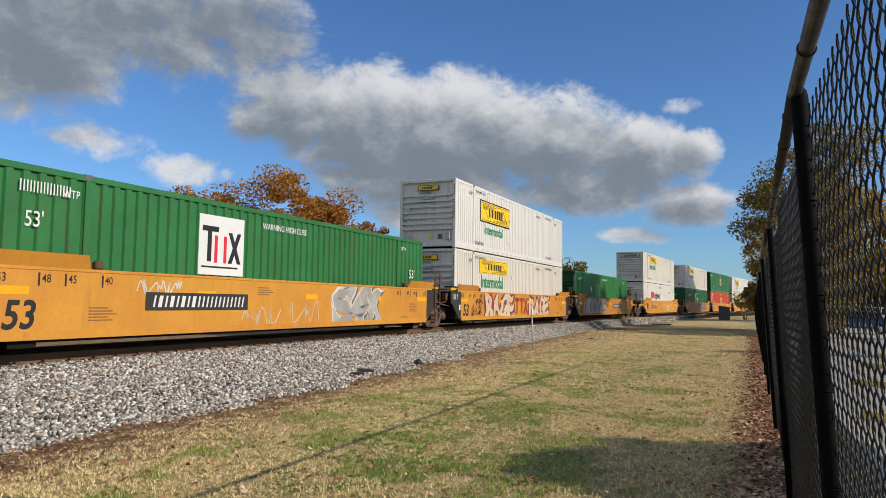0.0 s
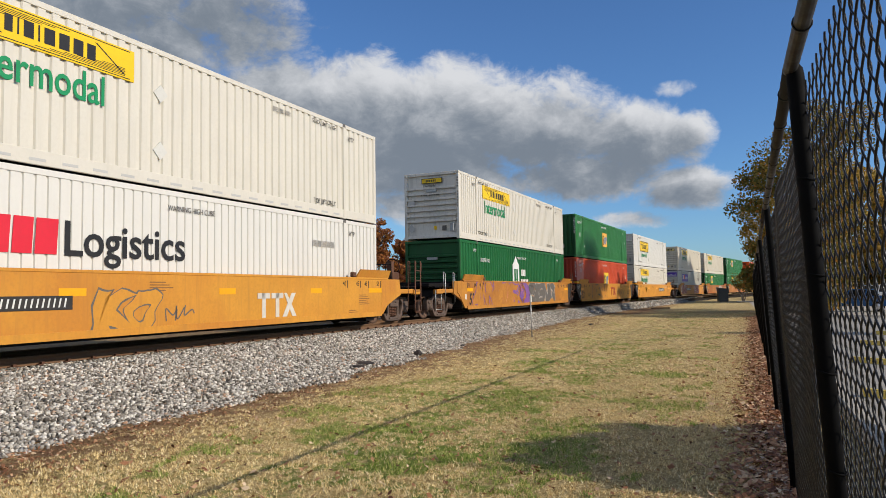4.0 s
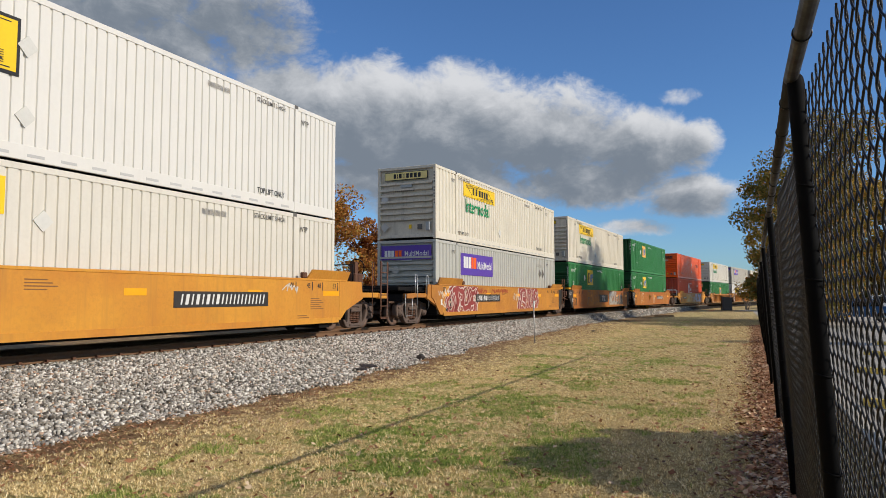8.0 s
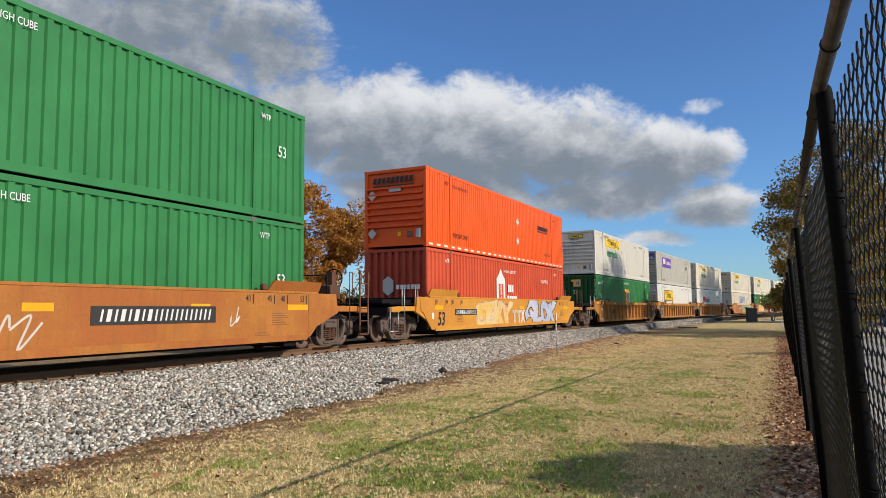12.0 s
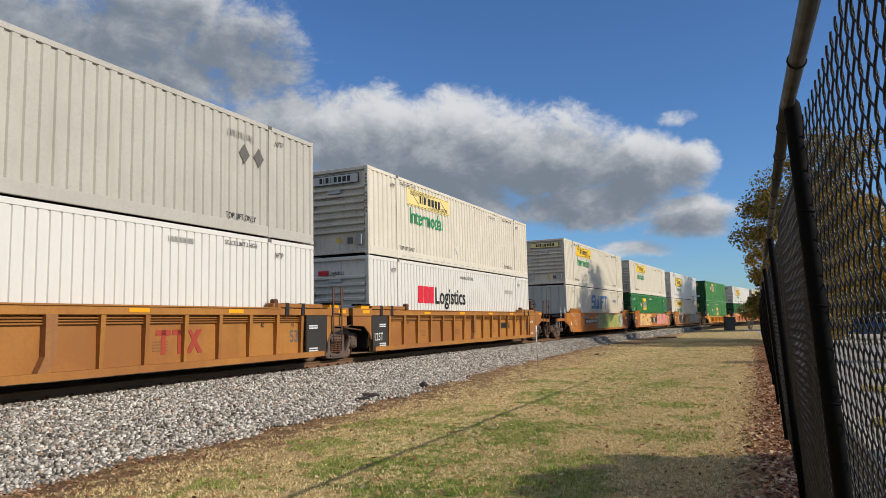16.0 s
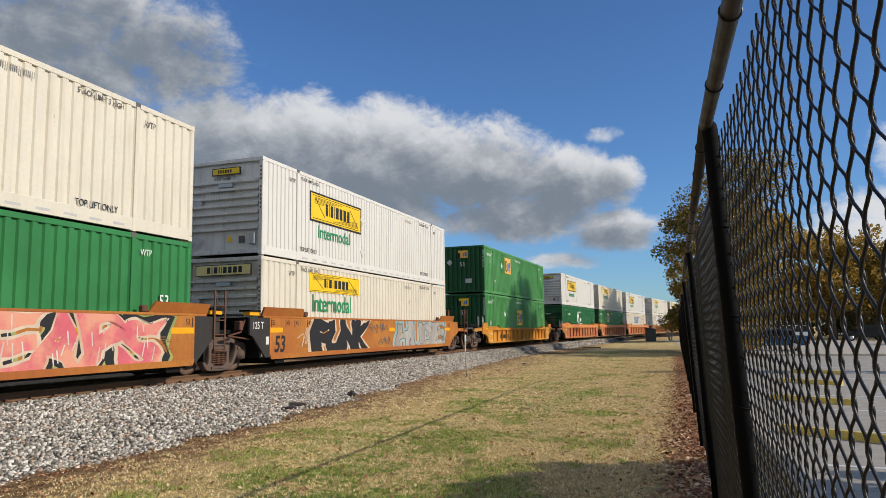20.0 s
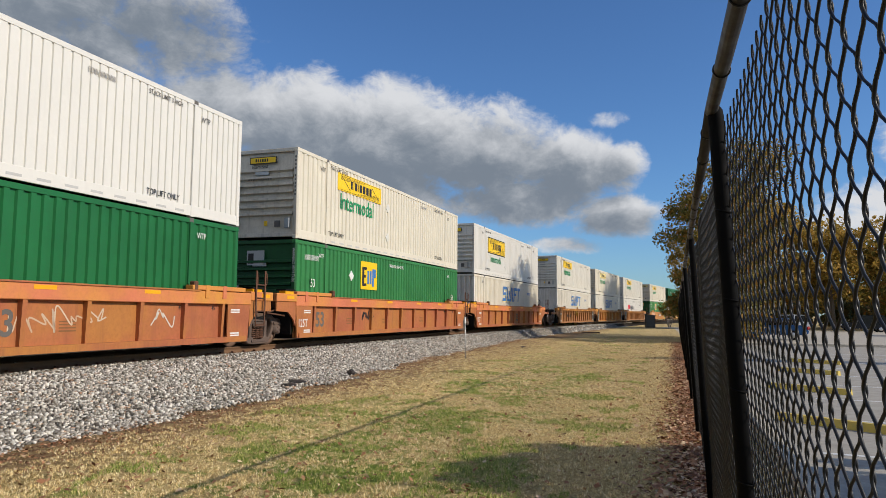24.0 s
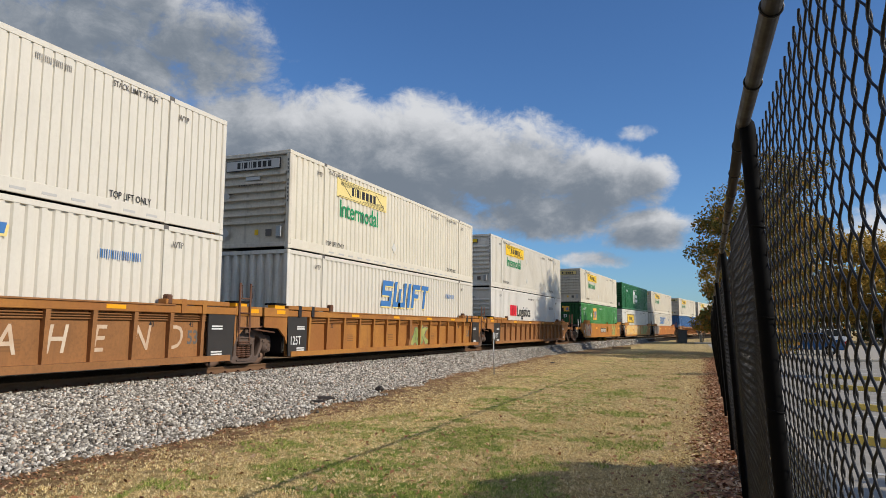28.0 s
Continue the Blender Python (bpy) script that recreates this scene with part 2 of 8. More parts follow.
ORANGE = paint("orange_paint", (0.74, 0.095, 0.007), dirt=(0.42, 0.07, 0.012), amount=0.2, streak=0.15, rough=0.38, fade=0.06)
GREYPAINT = paint("grey_paint", (0.43, 0.425, 0.385), dirt=(0.22, 0.2, 0.17), amount=0.25, streak=0.25, rough=0.45, fade=0.05)
WARMGREY = paint("warm_grey_paint", (0.44, 0.42, 0.37), dirt=(0.22, 0.18, 0.13), amount=0.3, streak=0.3, rough=0.5, fade=0.06)
BLUEPAINT = paint("blue_paint", (0.05, 0.14, 0.33), dirt=(0.1, 0.1, 0.1), amount=0.3, streak=0.2, rough=0.45)
# base lifted and warmed to offset the dim blue light on end faces
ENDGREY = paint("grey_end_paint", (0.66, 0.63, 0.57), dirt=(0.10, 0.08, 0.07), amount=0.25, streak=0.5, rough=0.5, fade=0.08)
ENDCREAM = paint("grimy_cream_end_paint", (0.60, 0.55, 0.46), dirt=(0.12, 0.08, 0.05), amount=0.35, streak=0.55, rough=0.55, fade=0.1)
YELLOWCAR = paint("yellow_car_paint", (0.58, 0.265, 0.034), dirt=(0.28, 0.13, 0.04), amount=0.45, streak=0.5, alt=(0.52, 0.21, 0.03), rough=0.5, fade=0.1)
TANCAR = paint("weathered_tan_car_paint", (0.50, 0.215, 0.033), dirt=(0.22, 0.10, 0.045), amount=0.5, streak=0.55, alt=(0.38, 0.15, 0.03), rough=0.55, fade=0.14)
BROWNCAR = paint("weathered_brown_car_paint", (0.41, 0.158, 0.028), dirt=(0.16, 0.07, 0.028), amount=0.55, streak=0.6, alt=(0.36, 0.11, 0.024), rough=0.6, fade=0.18)
RIBCAR = paint("dusty_orange_brown_car_paint", (0.38, 0.165, 0.034), dirt=(0.19, 0.09, 0.04), amount=0.5, streak=0.5, alt=(0.29, 0.115, 0.03), rough=0.6, fade=0.12)
REDCAR = paint("faded_red_orange_car_paint", (0.37, 0.115, 0.052), dirt=(0.17, 0.07, 0.038), amount=0.5, streak=0.65, alt=(0.41, 0.165, 0.042), rough=0.6, fade=0.16)
SALMON = paint("salmon_red_paint", (0.56, 0.17, 0.085), dirt=(0.32, 0.13, 0.06), amount=0.4, alt=(0.58, 0.25, 0.05), rough=0.55)
DARKBROWN = paint("sooty_brown_car_paint", (0.29, 0.13, 0.045), dirt=(0.10, 0.06, 0.035), amount=0.6, streak=0.5, rough=0.65, fade=0.2)
CARGREY = paint("dark_grey_car_paint", (0.034, 0.031, 0.029), dirt=(0.075, 0.06, 0.045), amount=0.5, streak=0.3, rough=0.5)
IRON = paint("grimy_cast_iron", (0.115, 0.080, 0.064), dirt=(0.05, 0.034, 0.027), amount=0.5, rough=0.7, scale=2.0, bump=0.4)
WHEELSTEEL = paint("wheel_steel", (0.15, 0.092, 0.066), dirt=(0.08, 0.05, 0.037), amount=0.5, rough=0.6, metal=0.2, scale=2.0)
BLACKSTEEL = paint("black_steel", (0.011, 0.010, 0.010), dirt=(0.032, 0.025, 0.02), amount=0.5, rough=0.6, scale=2.0)
BLACKSTEEL.node_tree.nodes["Principled BSDF"].inputs["Specular IOR Level"].default_value = 0.08
RUSTSTEEL = paint("rusty_steel", (0.12, 0.055, 0.032), dirt=(0.06, 0.035, 0.025), amount=0.6, rough=0.75, scale=2.0, bump=0.3)
RAILTOP = paint("polished_rail_steel", (0.35, 0.33, 0.31), amount=0.2, rough=0.25, metal=0.9)
REFLECT = plain("yellow_reflector", (0.80, 0.36, 0.01), 0.35)
LOGOYELLOW = plain("logo_yellow", (0.80, 0.52, 0.015), 0.4)
FADEDYELLOW = plain("faded_logo_yellow", (0.74, 0.60, 0.24), 0.5)
LOGOGOLD = plain("logo_gold", (0.78, 0.42, 0.06), 0.4)
INK = plain("black_ink", (0.02, 0.02, 0.022), 0.5)
# shade of the end faces is put into this darker green, under grime streaks
ENDGREEN = paint("shaded_grimy_green_end", (0.013, 0.085, 0.024), dirt=(0.02, 0.022, 0.018), amount=0.5, streak=0.6, rough=0.55, fade=0.15)
FADEDBAY = paint("sun_bleached_red_paint", (0.60, 0.24, 0.18), dirt=(0.4, 0.15, 0.1), amount=0.3, streak=0.3, rough=0.55)
# darker than the red sides: end-face shade in the base, grime on top
ENDRED = paint("shaded_grimy_red_end", (0.42, 0.06, 0.03), dirt=(0.12, 0.05, 0.035), amount=0.4, streak=0.5, rough=0.55)
STENCIL = plain("faded_brown_stencil", (0.20, 0.095, 0.035), 0.6)
GREYINK = plain("weathered_grey_ink", (0.12, 0.11, 0.10), 0.6)
WHITEINK = plain("white_lettering", (0.66, 0.66, 0.64), 0.5)
GREENINK = plain("green_lettering", (0.01, 0.24, 0.09), 0.5)
REDINK = plain("red_lettering", (0.62, 0.02, 0.04), 0.5)
MAROON = plain("maroon_lettering", (0.33, 0.05, 0.03), 0.55)
BLUEINK = plain("blue_lettering", (0.05, 0.17, 0.42), 0.5)
PURPLE = plain("purple_panel", (0.10, 0.05, 0.33), 0.45)
ORANGEINK = plain("orange_lettering", (0.85, 0.12, 0.01), 0.5)
PLACARD = plain("placard_aluminium", (0.46, 0.455, 0.44), 0.5, 0.0)
PALEPLACARD = plain("pale_placard", (0.58, 0.57, 0.53), 0.5)
FADEDINK = plain("faded_grey_ink", (0.30, 0.28, 0.25), 0.6)
PATCHGREEN = plain("dull_patch_green", (0.13, 0.26, 0.08), 0.6)
SILVER = paint("spray_silver", (0.38, 0.37, 0.35), amount=0.25, rough=0.5, alt=(0.30, 0.27, 0.24), scale=3.0, streak=0.15, bump=0.05)
def spray(name, base, alt):
    return paint(name, base, amount=0.22, rough=0.55, alt=alt, scale=3.0, streak=0.15, bump=0.05, fade=0.12, dirt=tuple(c * 0.6 for c in base))


PINK = spray("spray_pink", (0.58, 0.12, 0.15), (0.66, 0.30, 0.20))
SPRAYRED = spray("spray_red", (0.24, 0.038, 0.036), (0.31, 0.065, 0.055))
SPRAYGREEN = spray("spray_green", (0.24, 0.30, 0.09), (0.36, 0.36, 0.12))
SPRAYYELLOW = spray("spray_yellow", (0.66, 0.40, 0.09), (0.62, 0.48, 0.24))
SPRAYTEAL = spray("spray_teal", (0.20, 0.32, 0.33), (0.34, 0.42, 0.42))
SPRAYPURPLE = plain("spray_purple", (0.20, 0.09, 0.28), 0.5)
SPRAYWHITE = spray("spray_white", (0.60, 0.56, 0.50), (0.50, 0.44, 0.37))
SPRAYCREAM = spray("spray_cream", (0.58, 0.47, 0.35), (0.52, 0.36, 0.24))
SPRAYBLUE = spray("spray_blue_grey", (0.36, 0.40, 0.54), (0.48, 0.48, 0.56))
VINYL = paint("black_vinyl", (0.007, 0.007, 0.008), dirt=(0.02, 0.02, 0.02), amount=0.12, rough=0.42, bump=0.03)
POSTBLACK = paint("matt_black_post", (0.003, 0.003, 0.0035), dirt=(0.008, 0.008, 0.008), amount=0.3, rough=0.8, bump=0.05)
POSTBLACK.node_tree.nodes["Principled BSDF"].inputs["Specular IOR Level"].default_value = 0.1
VINYL.node_tree.nodes["Principled BSDF"].inputs["Specular IOR Level"].default_value = 0.4
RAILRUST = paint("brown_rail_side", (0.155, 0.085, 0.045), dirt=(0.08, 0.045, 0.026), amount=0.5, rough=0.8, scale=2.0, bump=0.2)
GALV = paint("weathered_galvanised_rail", (0.035, 0.03, 0.026), dirt=(0.02, 0.018, 0.016), amount=0.4, rough=0.55, metal=0.0)
ALU = paint("weathered_aluminium", (0.42, 0.42, 0.41), amount=0.3, rough=0.45, metal=0.7)


# ---- building blocks ----
def mesh_of(bm, material, name="mesh", smooth=False):
    me = bpy.data.meshes.new(name)
    if smooth:
        for f in bm.faces:
            f.smooth = True
    bm.normal_update()
    bm.to_mesh(me)
    bm.free()
    for m in material if isinstance(material, (list, tuple)) else [material]:
        me.materials.append(m)
    return me


LOOSE = {"emblem", "emblem_edge", "lettering", "length_mark", "warning_lettering", "walkway", "platform", "spring_pack", "graffiti_tag", "logo_mark", "number_mark", "stencil_mark", "reflective_tape", "tick_mark", "sign_mark", "ribbon_motif", "graffiti", "graffiti_fill", "graffiti_shade", "graffiti_detail"}


def part(name, data, material, parent, label="", at=None):
    """Links a bmesh or a shared mesh as one mesh object under a thing or a part."""
    if isinstance(data, bmesh.types.BMesh):
        data = mesh_of(data, material, name)
    ob = new(name, data)
    ob.parent = parent
    if name in LOOSE:
        ob["kind"] = "stuff"
    if at is not None:
        ob.matrix_basis = at
    return tagged(ob, label)


SHARED = {}


def shared(key, build, material):
    k = (key, material.name)
    if k not in SHARED:
        SHARED[k] = mesh_of(build(), material, str(key[0]))
    return SHARED[k]


def box(bm, x0, x1, y0, y1, z0, z1):
    v = [bm.verts.new((x, y, z)) for x in (x0, x1) for y in (y0, y1) for z in (z0, z1)]
    for a in ((0, 1, 3, 2), (4, 6, 7, 5), (0, 4, 5, 1), (2, 3, 7, 6), (0, 2, 6, 4), (1, 5, 7, 3)):
        bm.faces.new([v[i] for i in a])
    return v


def boxes(*items):
    bm = bmesh.new()
    for it in items:
        box(bm, *it)
    return bm


def soft_box(x0, x1, y0, y1, z0, z1, r=0.01):
    bm = boxes((x0, x1, y0, y1, z0, z1))
    bmesh.ops.bevel(bm, geom=bm.edges[:], offset=r, segments=1, affect="EDGES")
    return bm


def slab(bm, pts, x0, x1):
    """A plate with the outline pts (y, z), from x0 to x1."""
    a = [bm.verts.new((x0, y, z)) for y, z in pts]
    b = [bm.verts.new((x1, y, z)) for y, z in pts]
    n = len(pts)
    bm.faces.new(a)
    bm.faces.new(b[::-1])
    for i in range(n):
        bm.faces.new((a[i], b[i], b[(i + 1) % n], a[(i + 1) % n]))
    return bm


def slab_bm(pts, x0, x1):
    bm = slab(bmesh.new(), pts, x0, x1)
    bmesh.ops.recalc_face_normals(bm, faces=bm.faces[:])
    return bm


def rod(bm, p, q, r, n=8, r2=None):
    p, q = Vector(p), Vector(q)
    d = (q - p).normalized()
    u = d.orthogonal().normalized()
    w = d.cross(u)
    r2 = r if r2 is None else r2
    ra, rb = [], []
    for i in range(n):
        a = 2 * math.pi * i / n
        o = u * math.cos(a) + w * math.sin(a)
        ra.append(bm.verts.new(p + o * r))
        rb.append(bm.verts.new(q + o * r2))
    for i in range(n):
        j = (i + 1) % n
        bm.faces.new((ra[i], rb[i], rb[j], ra[j])).smooth = True
    bm.faces.new(ra)
    bm.faces.new(rb[::-1])
    return bm


def rods(points, r, n=8):
    bm = bmesh.new()
    for a, b in zip(points, points[1:]):
        rod(bm, a, b, r, n)
    return bm


def lathe(profile, axis="x", n=24):
    """A turned solid from (distance along the axis, radius)."""
    bm = bmesh.new()
    rings = []
    for a, r in profile:
        ring = []
        for i in range(n):
            t = 2 * math.pi * i / n
            c, s = r * math.cos(t), r * math.sin(t)
            ring.append(bm.verts.new((a, c, s) if axis == "x" else (c, s, a)))
        rings.append(ring)
    for p, q in zip(rings, rings[1:]):
        for i in range(n):
            bm.faces.new((p[i], q[i], q[(i + 1) % n], p[(i + 1) % n])).smooth = True
    bm.faces.new(rings[0])
    bm.faces.new(rings[-1][::-1])
    bmesh.ops.recalc_face_normals(bm, faces=bm.faces[:])
    return bm


def wave(y0, y1, z0, z1, x, pitch, depth, flat, slope, along="y", other=0.0):
    """A corrugated sheet: crests at x, valleys depth behind; runs along y (facing +x) or along x (facing -y)."""
    bm = bmesh.new()
    n = max(1, round((y1 - y0) / pitch))
    p = (y1 - y0) / n
    prof = []
    for i in range(n):
        s = y0 + i * p
        prof += [(s, 0), (s + p * flat, 0), (s + p * (flat + slope), -depth), (s + p * (1 - slope), -depth)]
    prof.append((y1, 0))
    lo, hi = [], []
    for s, d in prof:
        if along == "y":
            lo.append(bm.verts.new((x + d, s, z0)))
            hi.append(bm.verts.new((x + d, s, z1)))
        else:
            lo.append(bm.verts.new((s, x - d, z0)))
            hi.append(bm.verts.new((s, x - d, z1)))
    for i in range(len(prof) - 1):
        bm.faces.new((lo[i], lo[i + 1], hi[i + 1], hi[i]))
    return bm


TEXTS = {}


def text_mesh(words, height, material, narrow=1.0, shear=0.0, fat=0.008):
    """Letters as a mesh that stands in the y-z plane and faces +x, its lower left corner at the origin."""
    k = (words, height, material.name, narrow, shear, fat)
    if k not in TEXTS:
        cu = bpy.data.curves.new("letters", "FONT")
        cu.body, cu.size, cu.extrude, cu.resolution_u, cu.shear, cu.offset = words, height / 0.7, 0.001, 3, shear, fat * height
        ob = bpy.data.objects.new("letters", cu)
        me = bpy.data.meshes.new_from_object(ob)
        bpy.data.objects.remove(ob)
        n = len(me.vertices)
        co = np.empty(n * 3, np.float32)
        me.vertices.foreach_get("co", co)
        co = co.reshape(-1, 3)
        co = np.stack([co[:, 2], (co[:, 0] - co[:, 0].min()) * narrow, co[:, 1] - max(0, co[:, 1].min())], 1)
        me.vertices.foreach_set("co", co.ravel())
        me.materials.clear()
        me.materials.append(material)
        me.update()
        TEXTS[k] = me
    return TEXTS[k]


def text(name, words, height, material, parent, x, y, z, narrow=0.85, turn=0.0, shear=0.0, fat=0.008):
    return part(name, text_mesh(words, height, material, narrow, shear, fat), material, parent, at=pose(x, y, z, 0, 0, turn))


def bars_bm(widths, height, gap, slant=0.0, t=0.002):
    """A row of plain upright bars in the y-z plane."""
    bm = bmesh.new()
    y = 0.0
    for w in widths:
        slab(bm, [(y, 0), (y + w, 0), (y + w + slant * height, height), (y + slant * height, height)], 0, t)
        y += w + gap
    bmesh.ops.recalc_face_normals(bm, faces=bm.faces[:])
    return bm


def bars(name, widths, height, gap, material, parent, x, y, z, slant=0.0, turn=0.0):
    me = shared((name, tuple(widths), height, gap, slant), lambda: bars_bm(widths, height, gap, slant), material)
    return part(name, me, material, parent, at=pose(x, y, z, 0, 0, turn))


# ---- ground ----
def mesh_ob(name, verts, faces, material, smooth=False):
    me = bpy.data.meshes.new(name)
    verts, faces = np.asarray(verts, np.float32), np.asarray(faces, np.int32)
    n, k = faces.shape
    me.vertices.add(len(verts))
    me.vertices.foreach_set("co", verts.ravel())
    me.loops.add(n * k)
    me.loops.foreach_set("vertex_index", faces.ravel())
    me.polygons.add(n)
    me.polygons.foreach_set("loop_start", np.arange(0, n * k, k, dtype=np.int32))
    me.polygons.foreach_set("loop_total", np.full(n, k, np.int32))
    if smooth:
        me.polygons.foreach_set("use_smooth", [True] * n)
    me.update(calc_edges=True)
    me.materials.append(material)
    return new(name, me)


def lawn_material():
    m = bpy.data.materials.new("dormant_lawn")
    m.use_nodes = True
    t = m.node_tree
    b, L = t.nodes["Principled BSDF"], t.links.new
    co = t.nodes.new("ShaderNodeTexCoord").outputs["Object"]
    big = nd(t, "ShaderNodeTexNoise", Scale=0.35, Detail=5.0, Roughness=0.65)
    mid = nd(t, "ShaderNodeTexNoise", Scale=2.6, Detail=6.0, Roughness=0.7)
    fine = nd(t, "ShaderNodeTexNoise", Scale=30.0, Detail=8.0, Roughness=0.85)
    for n in (big, mid, fine):
        L(co, n.inputs["Vector"])
    straw = ramp(t, [(0.30, (0.07, 0.045, 0.018)), (0.47, (0.40, 0.285, 0.12)), (0.64, (0.92, 0.74, 0.40))])
    L(fine.outputs["Fac"], straw.inputs[0])
    green = ramp(t, [(0.3, (0.035, 0.065, 0.010)), (0.52, (0.17, 0.25, 0.04)), (0.75, (0.42, 0.46, 0.12))])
    L(fine.outputs["Fac"], green.inputs[0])
    add = t.nodes.new("ShaderNodeMath")
    add.operation = "ADD"
    L(big.outputs["Fac"], add.inputs[0])
    L(mid.outputs["Fac"], add.inputs[1])
    # the strip beside the ballast stays bare and brown
    sx = t.nodes.new("ShaderNodeSeparateXYZ")
    L(co, sx.inputs[0])
    edge = t.nodes.new("ShaderNodeMapRange")
    edge.inputs["From Min"].default_value, edge.inputs["From Max"].default_value = -6.8, -4.2
    L(sx.outputs[0], edge.inputs["Value"])
    edge2 = t.nodes.new("ShaderNodeMapRange")
    edge2.inputs["From Min"].default_value, edge2.inputs["From Max"].default_value = -0.9, -2.3
    L(sx.outputs[0], edge2.inputs["Value"])
    r = ramp(t, [(0.475, (0, 0, 0)), (0.545, (0.95, 0.95, 0.95))])
    half = t.nodes.new("ShaderNodeMath")
    half.operation = "MULTIPLY"
    half.inputs[1].default_value = 0.5
    L(add.outputs[0], half.inputs[0])
    L(half.outputs[0], r.inputs[0])
    mu = t.nodes.new("ShaderNodeMath")
    mu.operation = "MULTIPLY"
    L(r.outputs[0], mu.inputs[0])
    L(edge.outputs[0], mu.inputs[1])
    mu2 = t.nodes.new("ShaderNodeMath")
    mu2.operation = "MULTIPLY"
    L(mu.outputs[0], mu2.inputs[0])
    L(edge2.outputs[0], mu2.inputs[1])
    # the far lawn is nearly all straw
    away = t.nodes.new("ShaderNodeMapRange")
    away.inputs["From Min"].default_value, away.inputs["From Max"].default_value = 34.0, 15.0
    away.inputs["To Min"].default_value = 0.15
    L(sx.outputs[1], away.inputs["Value"])
    mu3 = t.nodes.new("ShaderNodeMath")
    mu3.operation = "MULTIPLY"
    L(mu2.outputs[0], mu3.inputs[0])
    L(away.outputs[0], mu3.inputs[1])
    mix = t.nodes.new("ShaderNodeMix")
    mix.data_type = "RGBA"
    L(mu3.outputs[0], mix.inputs[0])
    L(straw.outputs[0], mix.inputs[6])
    L(green.outputs[0], mix.inputs[7])
    soil = t.nodes.new("ShaderNodeMapRange")
    soil.inputs["From Min"].default_value, soil.inputs["From Max"].default_value = -5.0, -6.6
    L(sx.outputs[0], soil.inputs["Value"])
    so = t.nodes.new("ShaderNodeMath")
    so.operation = "MULTIPLY"
    sr = ramp(t, [(0.30, (0.25, 0.25, 0.25)), (0.55, (1, 1, 1))])
    L(mid.outputs["Fac"], sr.inputs[0])
    L(soil.outputs[0], so.inputs[0])
    L(sr.outputs[0], so.inputs[1])
    mix2 = t.nodes.new("ShaderNodeMix")
    mix2.data_type = "RGBA"
    L(so.outputs[0], mix2.inputs[0])
    L(mix.outputs[2], mix2.inputs[6])
    mix2.inputs[7].default_value = (0.22, 0.135, 0.075, 1)
    L(mix2.outputs[2], b.inputs["Base Color"])
    b.inputs["Roughness"].default_value = 0.95
    b.inputs["Specular IOR Level"].default_value = 0.1
    bp = nd(t, "ShaderNodeBump", Strength=0.9, Distance=0.05)
    L(fine.outputs["Fac"], bp.inputs["Height"])
    L(bp.outputs[0], b.inputs["Normal"])
    return m


def blend_material(name, stops, scale, rough=0.9, island=False, bump=0.0, second=None):
    """Colour from noise, or from each loose piece's random number."""
    m = bpy.data.materials.new(name)
    m.use_nodes = True
    t = m.node_tree
    b, L = t.nodes["Principled BSDF"], t.links.new
    r = ramp(t, stops)
    n = nd(t, "ShaderNodeTexNoise", Scale=scale, Detail=7.0, Roughness=0.7)
    L(t.nodes.new("ShaderNodeTexCoord").outputs["Object"], n.inputs["Vector"])
    if island:
        L(t.nodes.new("ShaderNodeNewGeometry").outputs["Random Per Island"], r.inputs[0])
    else:
        L(n.outputs["Fac"], r.inputs[0])
    L(r.outputs[0], b.inputs["Base Color"])
    b.inputs["Roughness"].default_value = rough
    b.inputs["Specular IOR Level"].default_value = 0.25
    if bump:
        bp = nd(t, "ShaderNodeBump", Strength=bump, Distance=0.02)
        L(n.outputs["Fac"], bp.inputs["Height"])
        L(bp.outputs[0], b.inputs["Normal"])
    return m


STONE = blend_material("ballast_stone", [(0.0, (0.07, 0.06, 0.05)), (0.22, (0.21, 0.19, 0.16)), (0.6, (0.42, 0.39, 0.34)), (0.9, (0.76, 0.72, 0.65)), (0.95, (0.50, 0.40, 0.30)), (1.0, (0.36, 0.20, 0.12))], 8, 0.85, True)
BED = blend_material("ballast_bed", [(0.3, (0.035, 0.03, 0.025)), (0.5, (0.13, 0.12, 0.105)), (0.7, (0.34, 0.32, 0.29))], 26, 0.9, False, 1.0)
ASPHALT = blend_material("worn_asphalt", [(0.3, (0.28, 0.26, 0.225)), (0.7, (0.42, 0.39, 0.34))], 3.0, 0.9, False, 0.3)
CONCRETE = blend_material("concrete", [(0.3, (0.38, 0.345, 0.29)), (0.7, (0.52, 0.475, 0.40))], 5.0, 0.85, False, 0.2)
TIEWOOD = blend_material("creosoted_wood", [(0.3, (0.03, 0.022, 0.016)), (0.7, (0.10, 0.075, 0.055))], 9.0, 0.85, False, 0.5)
LAWN = lawn_material()
BLADE = blend_material("grass_blade", [(0.0, (0.09, 0.13, 0.02)), (0.45, (0.27, 0.36, 0.065)), (0.72, (0.44, 0.48, 0.13)), (0.88, (0.62, 0.50, 0.22)), (1.0, (0.84, 0.70, 0.38))], 5, 0.8, True)
STRAW = blend_material("straw_blade", [(0.0, (0.20, 0.125, 0.045)), (0.3, (0.62, 0.45, 0.20)), (0.7, (0.88, 0.70, 0.36)), (1.0, (0.95, 0.84, 0.55))], 5, 0.8, True)
LITTER = blend_material("fallen_leaf", [(0.0, (0.12, 0.05, 0.025)), (0.4, (0.30, 0.13, 0.06)), (0.75, (0.46, 0.25, 0.13)), (1.0, (0.72, 0.55, 0.36))], 5, 0.7, True)


